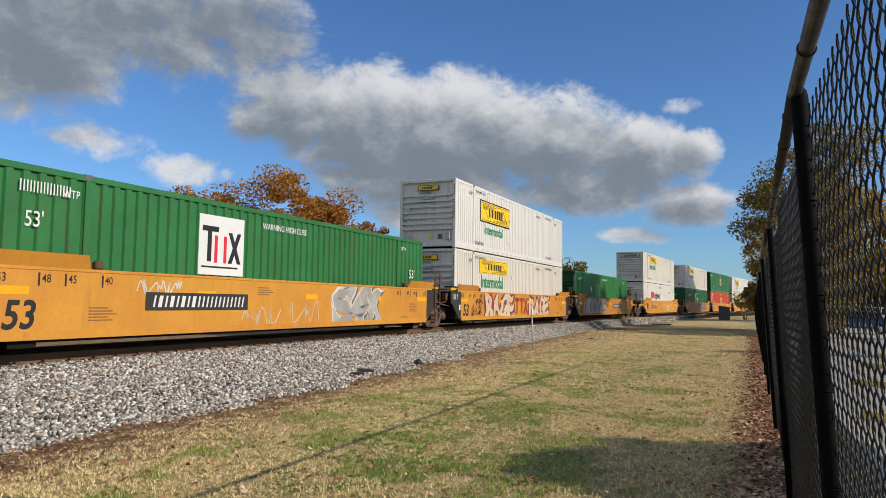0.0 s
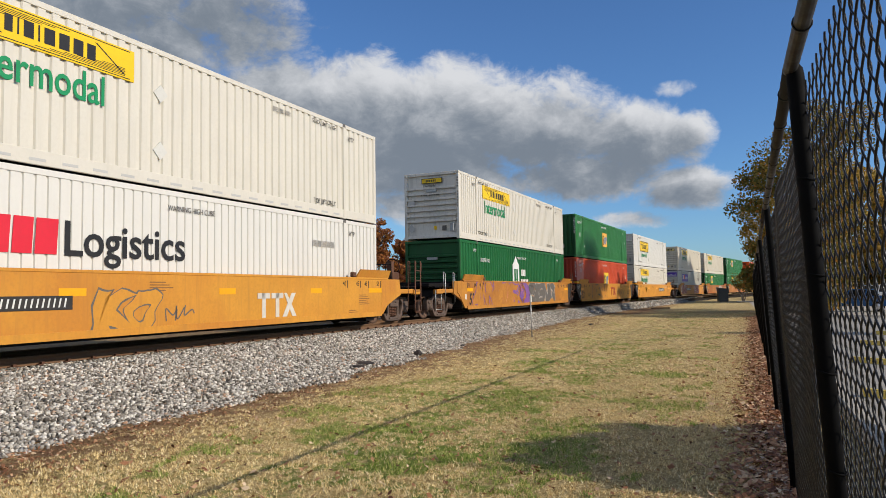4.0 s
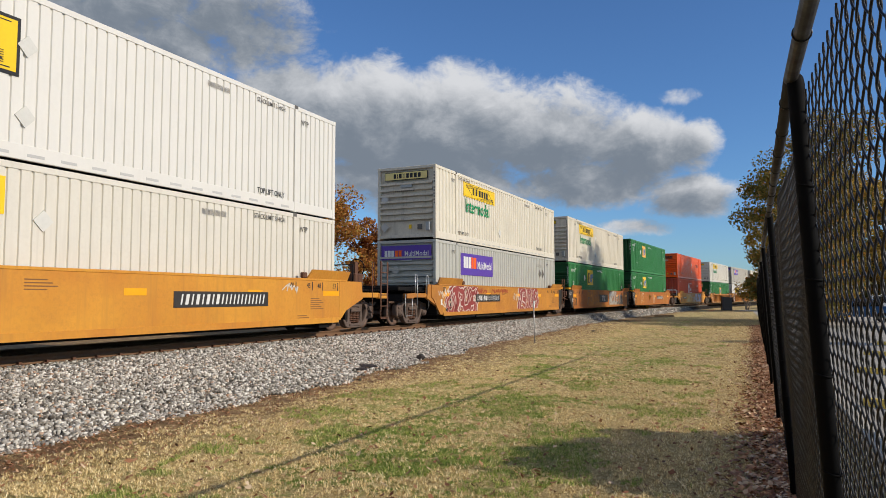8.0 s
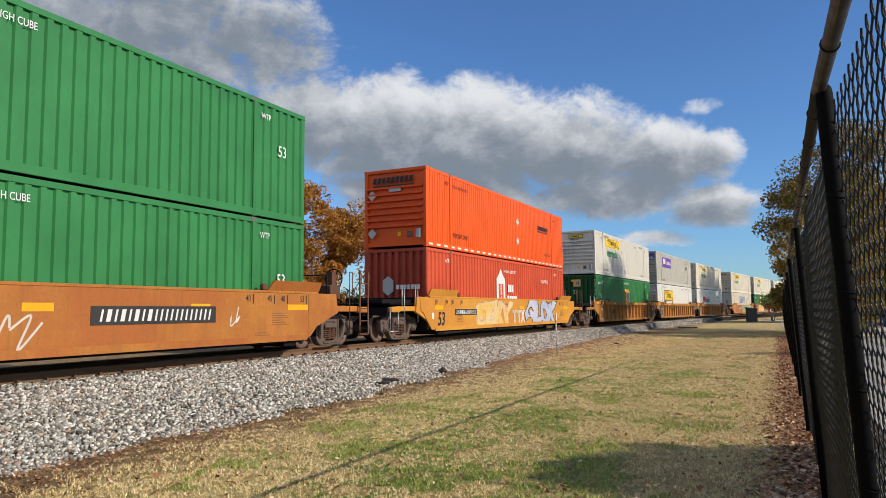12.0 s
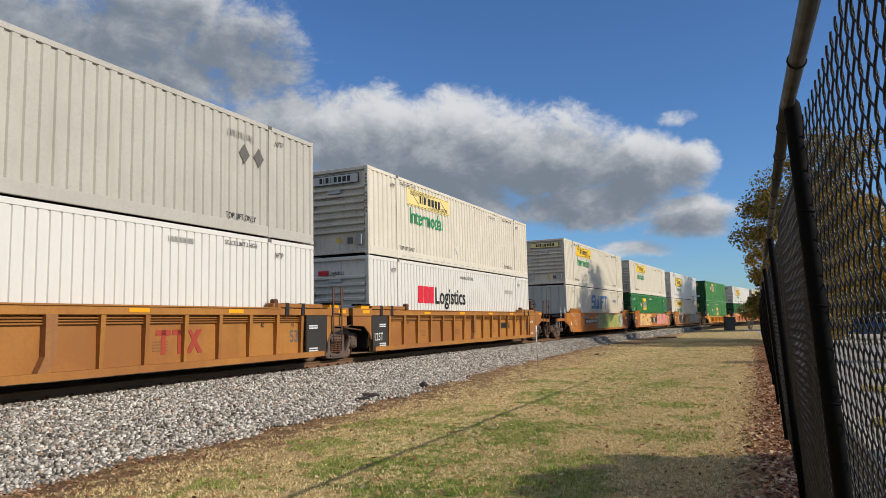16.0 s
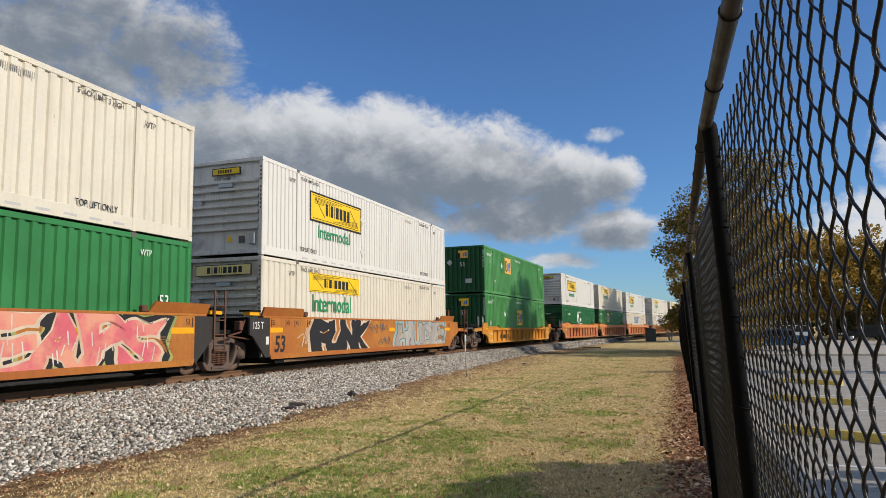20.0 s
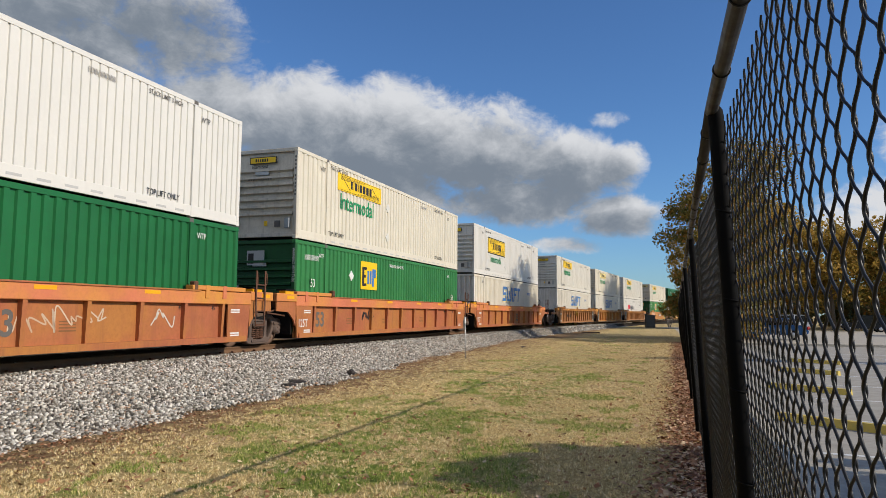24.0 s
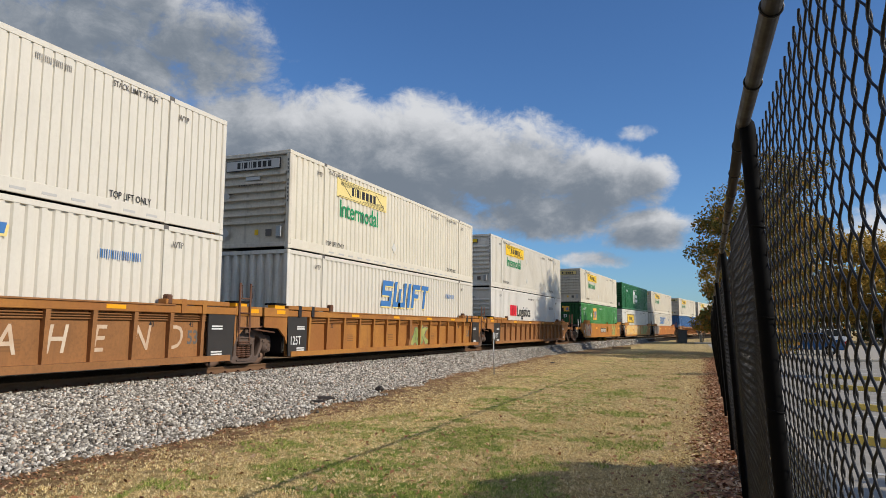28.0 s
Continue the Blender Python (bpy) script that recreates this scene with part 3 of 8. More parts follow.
def ballast_edge(y):
    """x of the foot of the ballast beside the lawn."""
    return float(np.interp(y, [-30, 6, 12, 17, 27, 39, 60, 120, 300], [-7.3, -7.15, -7.35, -7.75, -8.35, -8.75, -8.3, -3.2, 30]))


def relief(x, y):
    """Gentle unevenness of the lawn."""
    return 0.025 * math.sin(0.7 * x + 0.3) * math.sin(0.33 * y) + 0.012 * math.sin(2.1 * x + 1.3 * y)


xs_ = [-2500, -600, -150, -60, -35, -22] + list(np.linspace(-18, 2, 61)) + [4, 8, 15, 30, 60, 150, 600, 2500]
ys_ = [-2500, -400, -80, -20] + list(np.linspace(-8, 60, 137)) + [66, 75, 90, 110, 140, 200, 400, 1000, 3500]
gv = [(x, y, relief(x, y) if -9 < x < 0.5 and -6 < y < 60 else -0.01) for y in ys_ for x in xs_]
nx = len(xs_)
gf = [(j * nx + i, j * nx + i + 1, (j + 1) * nx + i + 1, (j + 1) * nx + i) for j in range(len(ys_) - 1) for i in range(nx - 1)]
ground = tagged(mesh_ob("ground", gv, gf, LAWN, True), "dormant lawn of straw-brown and green patches", "ground", kind="structure")


# ---- track bed, rails and ties ----
def bed_height(s, u):
    """Height of the ballast u metres to the right of the track's centre."""
    far = -4.2
    near = ballast_edge(s) - TRACK_X0(s)
    if u <= far or u >= near:
        return -0.06
    if u < -1.9:
        return -0.06 + (u - far) / (-1.9 - far) * 0.53
    if u <= 1.55:
        return 0.47
    k = (near - u) / (near - 1.55)
    return -0.06 + 0.53 * k ** 0.9


def TRACK_X0(y):
    return -12.267 + 0.00121 * max(y, 0) ** 2 / 2


bv, bf = [], []
ss = list(np.arange(-26, 60, 0.5)) + list(np.arange(60, 262, 4))
us = list(np.linspace(-4.5, 1.5, 10)) + list(np.linspace(1.7, 5.4, 22))
for s in ss:
    for u in us:
        c = TRACK_X0(s)
        bv.append((c + u, s, bed_height(s, u) + 0.02 * noise.noise((u * 3, s * 3, 0))))
n = len(us)
bf = [(j * n + i, j * n + i + 1, (j + 1) * n + i + 1, (j + 1) * n + i) for j in range(len(ss) - 1) for i in range(n - 1)]
# darker copy of the bed stone: shade under the cars put into the colour
SHADEBED = blend_material("shade_dark_ballast", [(0.3, (0.010, 0.009, 0.008)), (0.5, (0.035, 0.03, 0.026)), (0.7, (0.09, 0.08, 0.07))], 26, 0.9, False, 1.0)
bed = tagged(mesh_ob("ballast_bed", bv, bf, BED, True), "sloping bed of grey crushed stone under the track", "ballast", kind="structure")

for m_ in (SHADEBED, TIEWOOD):
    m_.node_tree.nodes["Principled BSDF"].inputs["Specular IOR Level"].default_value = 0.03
# faces along the track centre take the shade-darkened stone
bed.data.materials.append(SHADEBED)
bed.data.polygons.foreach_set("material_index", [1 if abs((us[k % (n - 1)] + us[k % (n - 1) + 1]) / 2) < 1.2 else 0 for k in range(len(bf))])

rails = new("railway_track")
tagged(rails, "brown steel rails on dark wooden ties", "railway track", kind="structure")
RAIL = [(-0.07, -0.17), (0.07, -0.17), (0.07, -0.155), (0.012, -0.13), (0.012, -0.045), (0.036, -0.03), (0.036, -0.004), (0.03, 0.0), (-0.03, 0.0), (-0.036, -0.004), (-0.036, -0.03), (-0.012, -0.045), (-0.012, -0.13), (-0.07, -0.155)]
for off in (0.7535, -0.7535):
    rv, k = [], len(RAIL)
    rs = list(np.arange(-30, 262, 4.0))
    for s in rs:
        a = 0.00121 * max(s, 0)
        c = TRACK_X0(s)
        rv += [(c + (off + u) * math.cos(a), s - (off + u) * math.sin(a), 0.672 + z) for u, z in RAIL]
    rf = [(j * k + i, j * k + (i + 1) % k, (j + 1) * k + (i + 1) % k, (j + 1) * k + i) for j in range(len(rs) - 1) for i in range(k)]
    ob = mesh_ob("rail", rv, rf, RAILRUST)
    ob.data.materials.append(RAILTOP)
    for p in ob.data.polygons:
        if p.index % k == 7:
            p.material_index = 1
    ob.parent = rails
TIE = soft_box(-1.3, 1.3, -0.115, 0.115, -0.16, 0.0, 0.012)
tie_me = mesh_of(TIE, TIEWOOD, "tie")
rt = random.Random(4)
for i in range(150):
    s = -8 + i * 0.53
    part("tie", tie_me, TIEWOOD, rails, at=pose(TRACK_X0(s) + rt.uniform(-0.04, 0.04), s, 0.50, 0, 0, -math.degrees(0.00121 * max(s, 0)) + rt.uniform(-1, 1)))
SPIKE = mesh_of(boxes((0.62, 0.9, -0.09, 0.09, 0.0, 0.018), (0.84, 0.9, -0.03, 0.03, 0.0, 0.06), (0.645, 0.685, -0.03, 0.03, 0.0, 0.06)), RUSTSTEEL, "tie_plate")
for i in range(100):
    s = -2 + i * 0.53 - (-2 + 8) % 0.53
    part("tie_plate", SPIKE, RUSTSTEEL, rails, at=pose(TRACK_X0(s), s, 0.502))



# ---- loose stones of the ballast ----
def stone_mesh(name, centres, sizes, seed):
    """Irregular eight-cornered stones, one loose piece each."""
    g = np.random.RandomState(seed)
    n = len(centres)
    base = np.array([(x, y, z) for x in (-1, 1) for y in (-1, 1) for z in (-1, 1)], np.float32)
    v = base[None] * (0.55 + 0.45 * g.rand(n, 8, 1)) * (0.6 + 0.5 * g.rand(n, 1, 3))
    a, b = g.rand(n) * 6.28, (g.rand(n) - 0.5) * 1.6
    ca, sa, cb, sb = np.cos(a), np.sin(a), np.cos(b), np.sin(b)
    x, y, z = v[..., 0].copy(), v[..., 1].copy(), v[..., 2].copy()
    y, z = y * cb[:, None] - z * sb[:, None], y * sb[:, None] + z * cb[:, None]
    x, y = x * ca[:, None] - y * sa[:, None], x * sa[:, None] + y * ca[:, None]
    v = np.stack([x, y, z], -1) * sizes[:, None, None] + centres[:, None, :]
    q = np.array([(0, 1, 3, 2), (4, 6, 7, 5), (0, 4, 5, 1), (2, 3, 7, 6), (0, 2, 6, 4), (1, 5, 7, 3)])
    f = (q[None] + 8 * np.arange(n)[:, None, None]).reshape(-1, 4)
    return mesh_ob(name, v.reshape(-1, 3), f, STONE)


g = np.random.RandomState(7)
spots = []
for y0, y1, per in ((2, 22, 760), (22, 38, 440), (38, 62, 190), (62, 115, 70)):
    cnt = int((y1 - y0) * 4.3 * per)
    yy = g.uniform(y0, y1, cnt)
    uu = g.uniform(0.9, 5.2, cnt)
    for y, u in zip(yy, uu):
        h = bed_height(y, u)
        edge_u = ballast_edge(y) - TRACK_X0(y) + 0.18 * math.sin(y * 1.7) + 0.12 * math.sin(y * 4.3)
        if u < edge_u + abs(g.normal(0, 0.12)) and abs(u - 0.75) > 0.09:
            spots.append((TRACK_X0(y) + u, y, max(h, 0.0) + g.uniform(-0.005, 0.03)))
spots = np.array(spots, np.float32)
size = (g.uniform(0.014, 0.036, len(spots)) * np.where(spots[:, 1] > 62, 1.9, 1.0)).astype(np.float32)
stones = tagged(stone_mesh("ballast_stones", spots, size, 3), "pale grey crushed stones heaped beside the rails", "ballast", kind="stuff")
stones["kind"] = "stuff"


# ---- grass blades and fallen leaves ----
def blades(name, xy, heights, mat, seed, width=0.0032):
    g = np.random.RandomState(seed)
    n = len(xy)
    a = g.rand(n) * 6.28
    lean = g.normal(0, 0.5, (n, 2)) * heights[:, None]
    z = np.array([relief(x, y) for x, y in xy])
    base = np.column_stack([xy, z])
    side = np.column_stack([np.cos(a), np.sin(a), np.zeros(n)]) * width * (0.7 + g.rand(n, 1)) * np.where(xy[:, 1:] > 14, 2.2, 1.0)
    tip = base + np.column_stack([lean, heights])
    v = np.stack([base - side, base + side, tip], 1).reshape(-1, 3)
    return mesh_ob(name, v, np.arange(n * 3).reshape(-1, 3), mat)


g = np.random.RandomState(11)


def scatter(n, x0, x1, y0, y1, power=1.6):
    y = y0 + (y1 - y0) * g.rand(n) ** power
    return np.column_stack([g.uniform(x0, x1, n), y])


tufts = np.concatenate([scatter(21000, -7.6, 0.25, 4.2, 14, 1.3), scatter(15000, -8.6, 0.4, 14, 50, 1.4), scatter(3500, -7.6, -1.5, 2.2, 4.4, 1.0)])
xy = np.repeat(tufts, 9, 0)
xy = xy + g.normal(0, 0.017, xy.shape) * np.where(xy[:, 1:] > 14, 1.8, 1.0)
keep = np.array([noise.noise((x * 0.8, y * 0.8, 3)) + 0.5 * noise.noise((x * 3, y * 3, 9)) for x, y in xy])
left = np.array([x > ballast_edge(y) + 0.1 + 1.5 * abs(noise.noise((x * 2, y * 2, 1))) + 0.6 * g.rand() for x, y in xy])
wet = (keep + np.clip((xy[:, 1] - 14) / 60, 0, 0.3) * -1 > 0.09) & (xy[:, 0] > -5.6 + 0.8 * np.sin(xy[:, 1] * 0.5)) & (xy[:, 0] < -0.4)
tagged(blades("grass", xy[wet & left], g.uniform(0.015, 0.05, (wet & left).sum()), BLADE, 5), "green and straw grass blades in patches", "grass", kind="stuff")
tagged(blades("dry_grass", xy[~wet & left], g.uniform(0.010, 0.038, (~wet & left).sum()), STRAW, 6), "short dormant straw-coloured grass", "grass", kind="stuff")


def leaf_litter(name, xy, size, seed, lift=0.012):
    g = np.random.RandomState(seed)
    n = len(xy)
    a = g.rand(n) * 6.28
    u = np.column_stack([np.cos(a), np.sin(a), g.normal(0, 0.35, n)]) * size[:, None]
    w = np.column_stack([-np.sin(a), np.cos(a), g.normal(0, 0.35, n)]) * size[:, None] * 0.6
    z = np.array([relief(x, y) for x, y in xy]) + lift + g.rand(n) * 0.02
    c = np.column_stack([xy, z])
    v = np.stack([c - u, c - 0.2 * u + w, c + u, c - 0.2 * u - w], 1).reshape(-1, 3)
    return mesh_ob(name, v, np.arange(n * 4).reshape(-1, 4), LITTER)


near_fence = np.column_stack([0.3 - np.abs(g.normal(0, 0.27, 17000)), 3 + 42 * g.rand(17000) ** 1.5])
near_fence[:, 0] += 0.0205 * near_fence[:, 1]
tagged(leaf_litter("leaf_litter", near_fence, g.uniform(0.018, 0.045, 17000), 8), "brown fallen leaves drifted along the fence", "leaves", kind="stuff")
strewn = scatter(4200, -6.4, 0.3, 4.2, 44, 1.5)
strewn = strewn[g.rand(len(strewn)) < 0.25 + 0.75 * np.clip((strewn[:, 0] + 5.5) / 5.5, 0, 1)]
tagged(leaf_litter("strewn_leaves", strewn, g.uniform(0.016, 0.038, len(strewn)), 12, 0.03), "dry brown leaves strewn over the lawn", "leaves", kind="stuff")
foot_y = 4 + 40 * g.rand(9000) ** 1.5
foot = np.column_stack([np.array([ballast_edge(y) for y in foot_y]) + np.abs(g.normal(0.1, 0.7, 9000)), foot_y])
tagged(leaf_litter("thatch", foot, g.uniform(0.008, 0.03, 9000), 10, 0.005), "brown dead thatch along the foot of the ballast", "thatch", kind="stuff")
loose = scatter(1500, -6.2, 0.2, 4.5, 40, 1.5)
tagged(leaf_litter("scattered_leaves", loose, g.uniform(0.02, 0.045, 1500), 9), "scattered brown leaves on the lawn", "leaves", kind="stuff")


# ---- car park beyond the fence ----
def flat_sheet(name, x0, x1, y0, y1, z, m, label):
    return tagged(mesh_ob(name, [(x0, y0, z), (x1, y0, z), (x1, y1, z), (x0, y1, z)], [(0, 1, 2, 3)], m), label, name.replace("_", " "), kind="structure")


flat_sheet("car_park", 1.25, 90, -40, 43.0, 0.012, ASPHALT, "worn grey asphalt car park with faded lines")
flat_sheet("drive", 1.6, 160, 43.0, 89.0, 0.008, CONCRETE, "pale concrete drive beyond the car park")


# ---- containers: front end at y = 0, side to the viewer at x = +1.295, floor at z = 0 ----
CL, CW, CH = 16.40, 1.295, 2.896
LIFT = 1.98
KINDS = {  # side corrugation: pitch, depth, share of crest, share of slope
    "groove": (0.232, 0.030, 0.74, 0.05),
    "rib": (0.29, 0.038, 0.50, 0.09),
    "wave": (0.278, 0.046, 0.40, 0.10),
    "fine": (0.20, 0.022, 0.72, 0.06),
}


def side_sheet(y0, y1, kind, low):
    p, d, f, s = KINDS[kind]
    return wave(y0, y1, low, CH - 0.11, CW - 0.012, p, d, f, s)


def bead_end():
    """The closed end with level pressed ribs, facing -y."""
    bm = bmesh.new()
    prof = [(0.17, 0.075), (0.74, 0.075)]
    z = 0.74
    for i in range(7):
        prof += [(z + 0.025, -0.05), (z + 0.095, -0.05), (z + 0.12, 0.075), (z + 0.235, 0.075)]
        z += 0.235
    prof += [(2.78, 0.075)]
    a = [bm.verts.new((-CW + 0.13, y + 0.02, z)) for z, y in prof]
    b = [bm.verts.new((CW - 0.13, y + 0.02, z)) for z, y in prof]
    for i in range(len(prof) - 1):
        bm.faces.new((a[i], b[i], b[i + 1], a[i + 1]))
    return bm


def wave_end():
    return wave(-CW + 0.13, CW - 0.13, 0.16, 2.78, 0.02, 0.29, 0.10, 0.36, 0.10, along="x")


def frame_bm(deep):
    bm = bmesh.new()
    for s in (-1, 1):
        x0, x1 = sorted((s * (CW - 0.06), s * CW))
        box(bm, x0, x1, 0.14, CL - 0.14, 0.02, deep)
    return bm


def container(style):
    """A 53 foot container as an Empty with its parts; style names colours, sheet, end and markings."""
    s = STYLES[style]
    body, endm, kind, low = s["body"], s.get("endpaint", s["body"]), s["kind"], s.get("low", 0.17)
    top = new("container")
    tagged(top, s["label"], "container", "freight containers", "")
    P = lambda n, k, b, m, at=None, lab="": part(n, shared(k, b, m), m, top, lab, at)
    for y0, y1 in ((0.13, LIFT - 0.05), (LIFT + 0.05, CL - LIFT - 0.05), (CL - LIFT + 0.05, CL - 0.13)):
        P("side_panel", ("side_panel", kind, round(y0, 2), low), lambda: side_sheet(y0, y1, kind, low), s.get("bay", body) if y0 < 1 else body)
    P("far_side_panel", ("far_side",), lambda: boxes((-CW + 0.005, -CW + 0.04, 0.13, CL - 0.13, 0.15, 2.8)), body)
    P("roof", ("roof",), lambda: boxes((-CW + 0.03, CW - 0.03, 0.08, CL - 0.08, 2.83, 2.872)), body)
    P("floor", ("floor",), lambda: boxes((-CW + 0.08, CW - 0.08, 0.1, CL - 0.1, 0.1, 0.15)), BLACKSTEEL)
    for x0 in (-CW, CW - 0.13):
        for y0 in (0.0, CL - 0.13):
            P("corner_post", ("corner_post", x0 > 0, y0 > 0), lambda: soft_box(x0, x0 + 0.13, y0, y0 + 0.13, 0.12, 2.78, 0.012), endm if y0 == 0 else body)
            P("corner_casting", ("casting_low", x0 > 0, y0 > 0), lambda: soft_box(x0 - 0.003, x0 + 0.133, y0 - 0.004, y0 + 0.134, 0.0, 0.12, 0.01), s.get("foot", body))
            P("corner_casting", ("casting_top", x0 > 0, y0 > 0), lambda: soft_box(x0 - 0.003, x0 + 0.133, y0 - 0.004, y0 + 0.134, 2.776, CH, 0.01), body)
    for x0 in (-CW, CW - 0.07):
        P("bottom_rail", ("bottom_rail", x0 > 0, low), lambda: soft_box(x0, x0 + 0.07, 0.13, CL - 0.13, 0.02, low + 0.015, 0.006), s.get("rail", body))
        P("top_rail", ("top_rail", x0 > 0), lambda: soft_box(x0, x0 + 0.07, 0.13, CL - 0.13, 2.775, CH - 0.008, 0.006), body)
    for y0 in (LIFT - 0.055, CL - LIFT - 0.055):
        P("lift_post", ("lift_post", y0 > 5), lambda: soft_box(CW - 0.09, CW + 0.014, y0, y0 + 0.11, 0.0, 2.8, 0.008), body)
        P("lift_casting", ("lift_casting", y0 > 5), lambda: soft_box(CW - 0.12, CW + 0.006, y0 - 0.03, y0 + 0.14, 2.78, CH + 0.004, 0.012), s.get("casting", GREYINK), lab="dark lifting casting")
        P("lift_casting", ("lift_casting_low", y0 > 5), lambda: soft_box(CW - 0.12, CW + 0.006, y0 - 0.02, y0 + 0.13, 0.0, 0.12, 0.012), body)
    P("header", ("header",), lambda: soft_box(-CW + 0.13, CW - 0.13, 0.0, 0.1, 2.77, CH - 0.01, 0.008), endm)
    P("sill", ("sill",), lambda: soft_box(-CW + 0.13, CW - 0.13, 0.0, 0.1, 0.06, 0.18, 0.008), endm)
    P("rear_end", ("rear_end",), lambda: boxes((-CW + 0.13, CW - 0.13, CL - 0.07, CL - 0.03, 0.06, 2.85)), body)
    end = s["end"]
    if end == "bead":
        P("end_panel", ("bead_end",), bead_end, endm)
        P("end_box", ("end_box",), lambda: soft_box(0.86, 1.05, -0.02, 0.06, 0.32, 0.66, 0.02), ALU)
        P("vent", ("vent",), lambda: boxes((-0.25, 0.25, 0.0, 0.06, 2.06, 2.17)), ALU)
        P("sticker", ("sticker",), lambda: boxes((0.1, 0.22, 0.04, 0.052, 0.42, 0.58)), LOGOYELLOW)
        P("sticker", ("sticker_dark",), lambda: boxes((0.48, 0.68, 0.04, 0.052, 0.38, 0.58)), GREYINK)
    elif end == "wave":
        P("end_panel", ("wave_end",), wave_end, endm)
    else:
        for sx in (-1, 1):
            P("door", ("door", sx), lambda: soft_box(min(0.01 * sx, 1.16 * sx), max(0.01 * sx, 1.16 * sx), 0.03, 0.08, 0.17, 2.78, 0.01), endm)
            for k in (0.3, 0.82):
                P("lock_rod", ("lock_rod", sx, k), lambda: rod(bmesh.new(), (sx * k, 0.0, 0.12), (sx * k, 0.0, 2.8), 0.02), ALU)
    for x0, z0 in s.get("placards", ()):
        P("placard", ("placard", x0, z0), lambda: slab_x([(x0, z0 - 0.19), (x0 + 0.19, z0), (x0, z0 + 0.19), (x0 - 0.19, z0)], -0.022, -0.012), PLACARD)
    for y0, z0 in s.get("side_placards", ()):
        P("placard", ("side_placard", y0, z0), lambda: slab_bm([(y0, z0 - 0.19), (y0 + 0.19, z0), (y0, z0 + 0.19), (y0 - 0.19, z0)], CW - 0.02, CW + 0.010), s.get("placard_paint", PALEPLACARD))
    s["marks"](top, s)
    return top


def slab_x(pts, y0, y1):
    """A plate with the outline pts (x, z), from y0 to y1."""
    bm = bmesh.new()
    a = [bm.verts.new((x, y0, z)) for x, z in pts]
    b = [bm.verts.new((x, y1, z)) for x, z in pts]
    bm.faces.new(a)
    bm.faces.new(b[::-1])
    for i in range(len(pts)):
        j = (i + 1) % len(pts)
        bm.faces.new((a[i], b[i], b[j], a[j]))
    bmesh.ops.recalc_face_normals(bm, faces=bm.faces[:])
    return bm


SX = CW + 0.004


def plate(top, name, y, z, w, h, m, lift=0.0, label=""):
    return part(name, shared((name, y, z, w, h, lift), lambda: boxes((SX + lift - 0.02, SX + lift, y, y + w, z, z + h)), m), m, top, label)


def end_plate(top, name, x, z, w, h, m, lift=0.0):
    return part(name, shared((name, "end", x, z, w, h, lift), lambda: boxes((x, x + w, -0.014 - lift, 0.02, z, z + h)), m), m, top)


def number_bars(top, y, z, h, ink, n=10):
    ink = FADEDINK if ink == GREYINK else ink
    bars("number_mark", [0.12 * h] * (2 * n), h, 0.19 * h, ink, top, SX, y, z)


def end_words(top, name, words, h, ink, x, z, narrow=0.85):
    me = text_mesh(words, h, ink, narrow)
    return part(name, me, ink, top, at=pose(x, -0.016, z, 0, 0, -90))


def common_marks(top, ink, small=0.13):
    text("lettering", "WTP", small * 1.1, ink, top, SX, LIFT - 0.52, 2.42, 0.8)
    text("lettering", "WTP", small * 1.1, ink, top, SX, CL - LIFT + 0.22, 2.42, 0.8)


def scroll(top, y, z, w, h, m, lift):
    """Ribbon lines and a row of dark blocks on the yellow sign."""
    def build():
        bm = bmesh.new()
        lift_ = SX + lift
        def line(a0, b0, a1, b1, t):
            slab(bm, [(y + w * a0, z + h * b0), (y + w * a1, z + h * b1), (y + w * a1, z + h * b1 + t), (y + w * a0, z + h * b0 + t)], lift_, lift_ + 0.002)
        t = 0.022 * h
        line(0.03, 0.05, 0.97, 0.05, t), line(0.03, 0.93, 0.97, 0.93, t)
        for k in range(6):
            line(0.06, 0.86 - 0.045 * k, 0.60 - 0.075 * k, 0.86 - 0.045 * k, t * 0.7)
            line(0.42 + 0.075 * k, 0.12 + 0.045 * k, 0.94, 0.12 + 0.045 * k, t * 0.7)
        for a, b in (((0.07, 0.84), (0.25, 0.16)), ((0.75, 0.84), (0.93, 0.16))):
            dy = 0.012 * w
            slab(bm, [(y + w * a[0], z + h * a[1]), (y + w * a[0] + dy, z + h * a[1]), (y + w * b[0] + dy, z + h * b[1]), (y + w * b[0], z + h * b[1])], lift_, lift_ + 0.002)
        bmesh.ops.recalc_face_normals(bm, faces=bm.faces[:])
        return bm
    part("ribbon_motif", shared(("ribbon_motif", y, z, w, h), build, m), m, top)
    hh = h * 0.46
    k = w * 0.5 / 8.0
    bars("sign_mark", [k * 0.62, k * 0.14, k * 0.8, k * 0.14, k * 0.9, k * 0.9, k * 0.9, k * 0.8], hh, k * 0.36, m, top, SX + lift + 0.001, y + w * 0.27, z + h * 0.27)


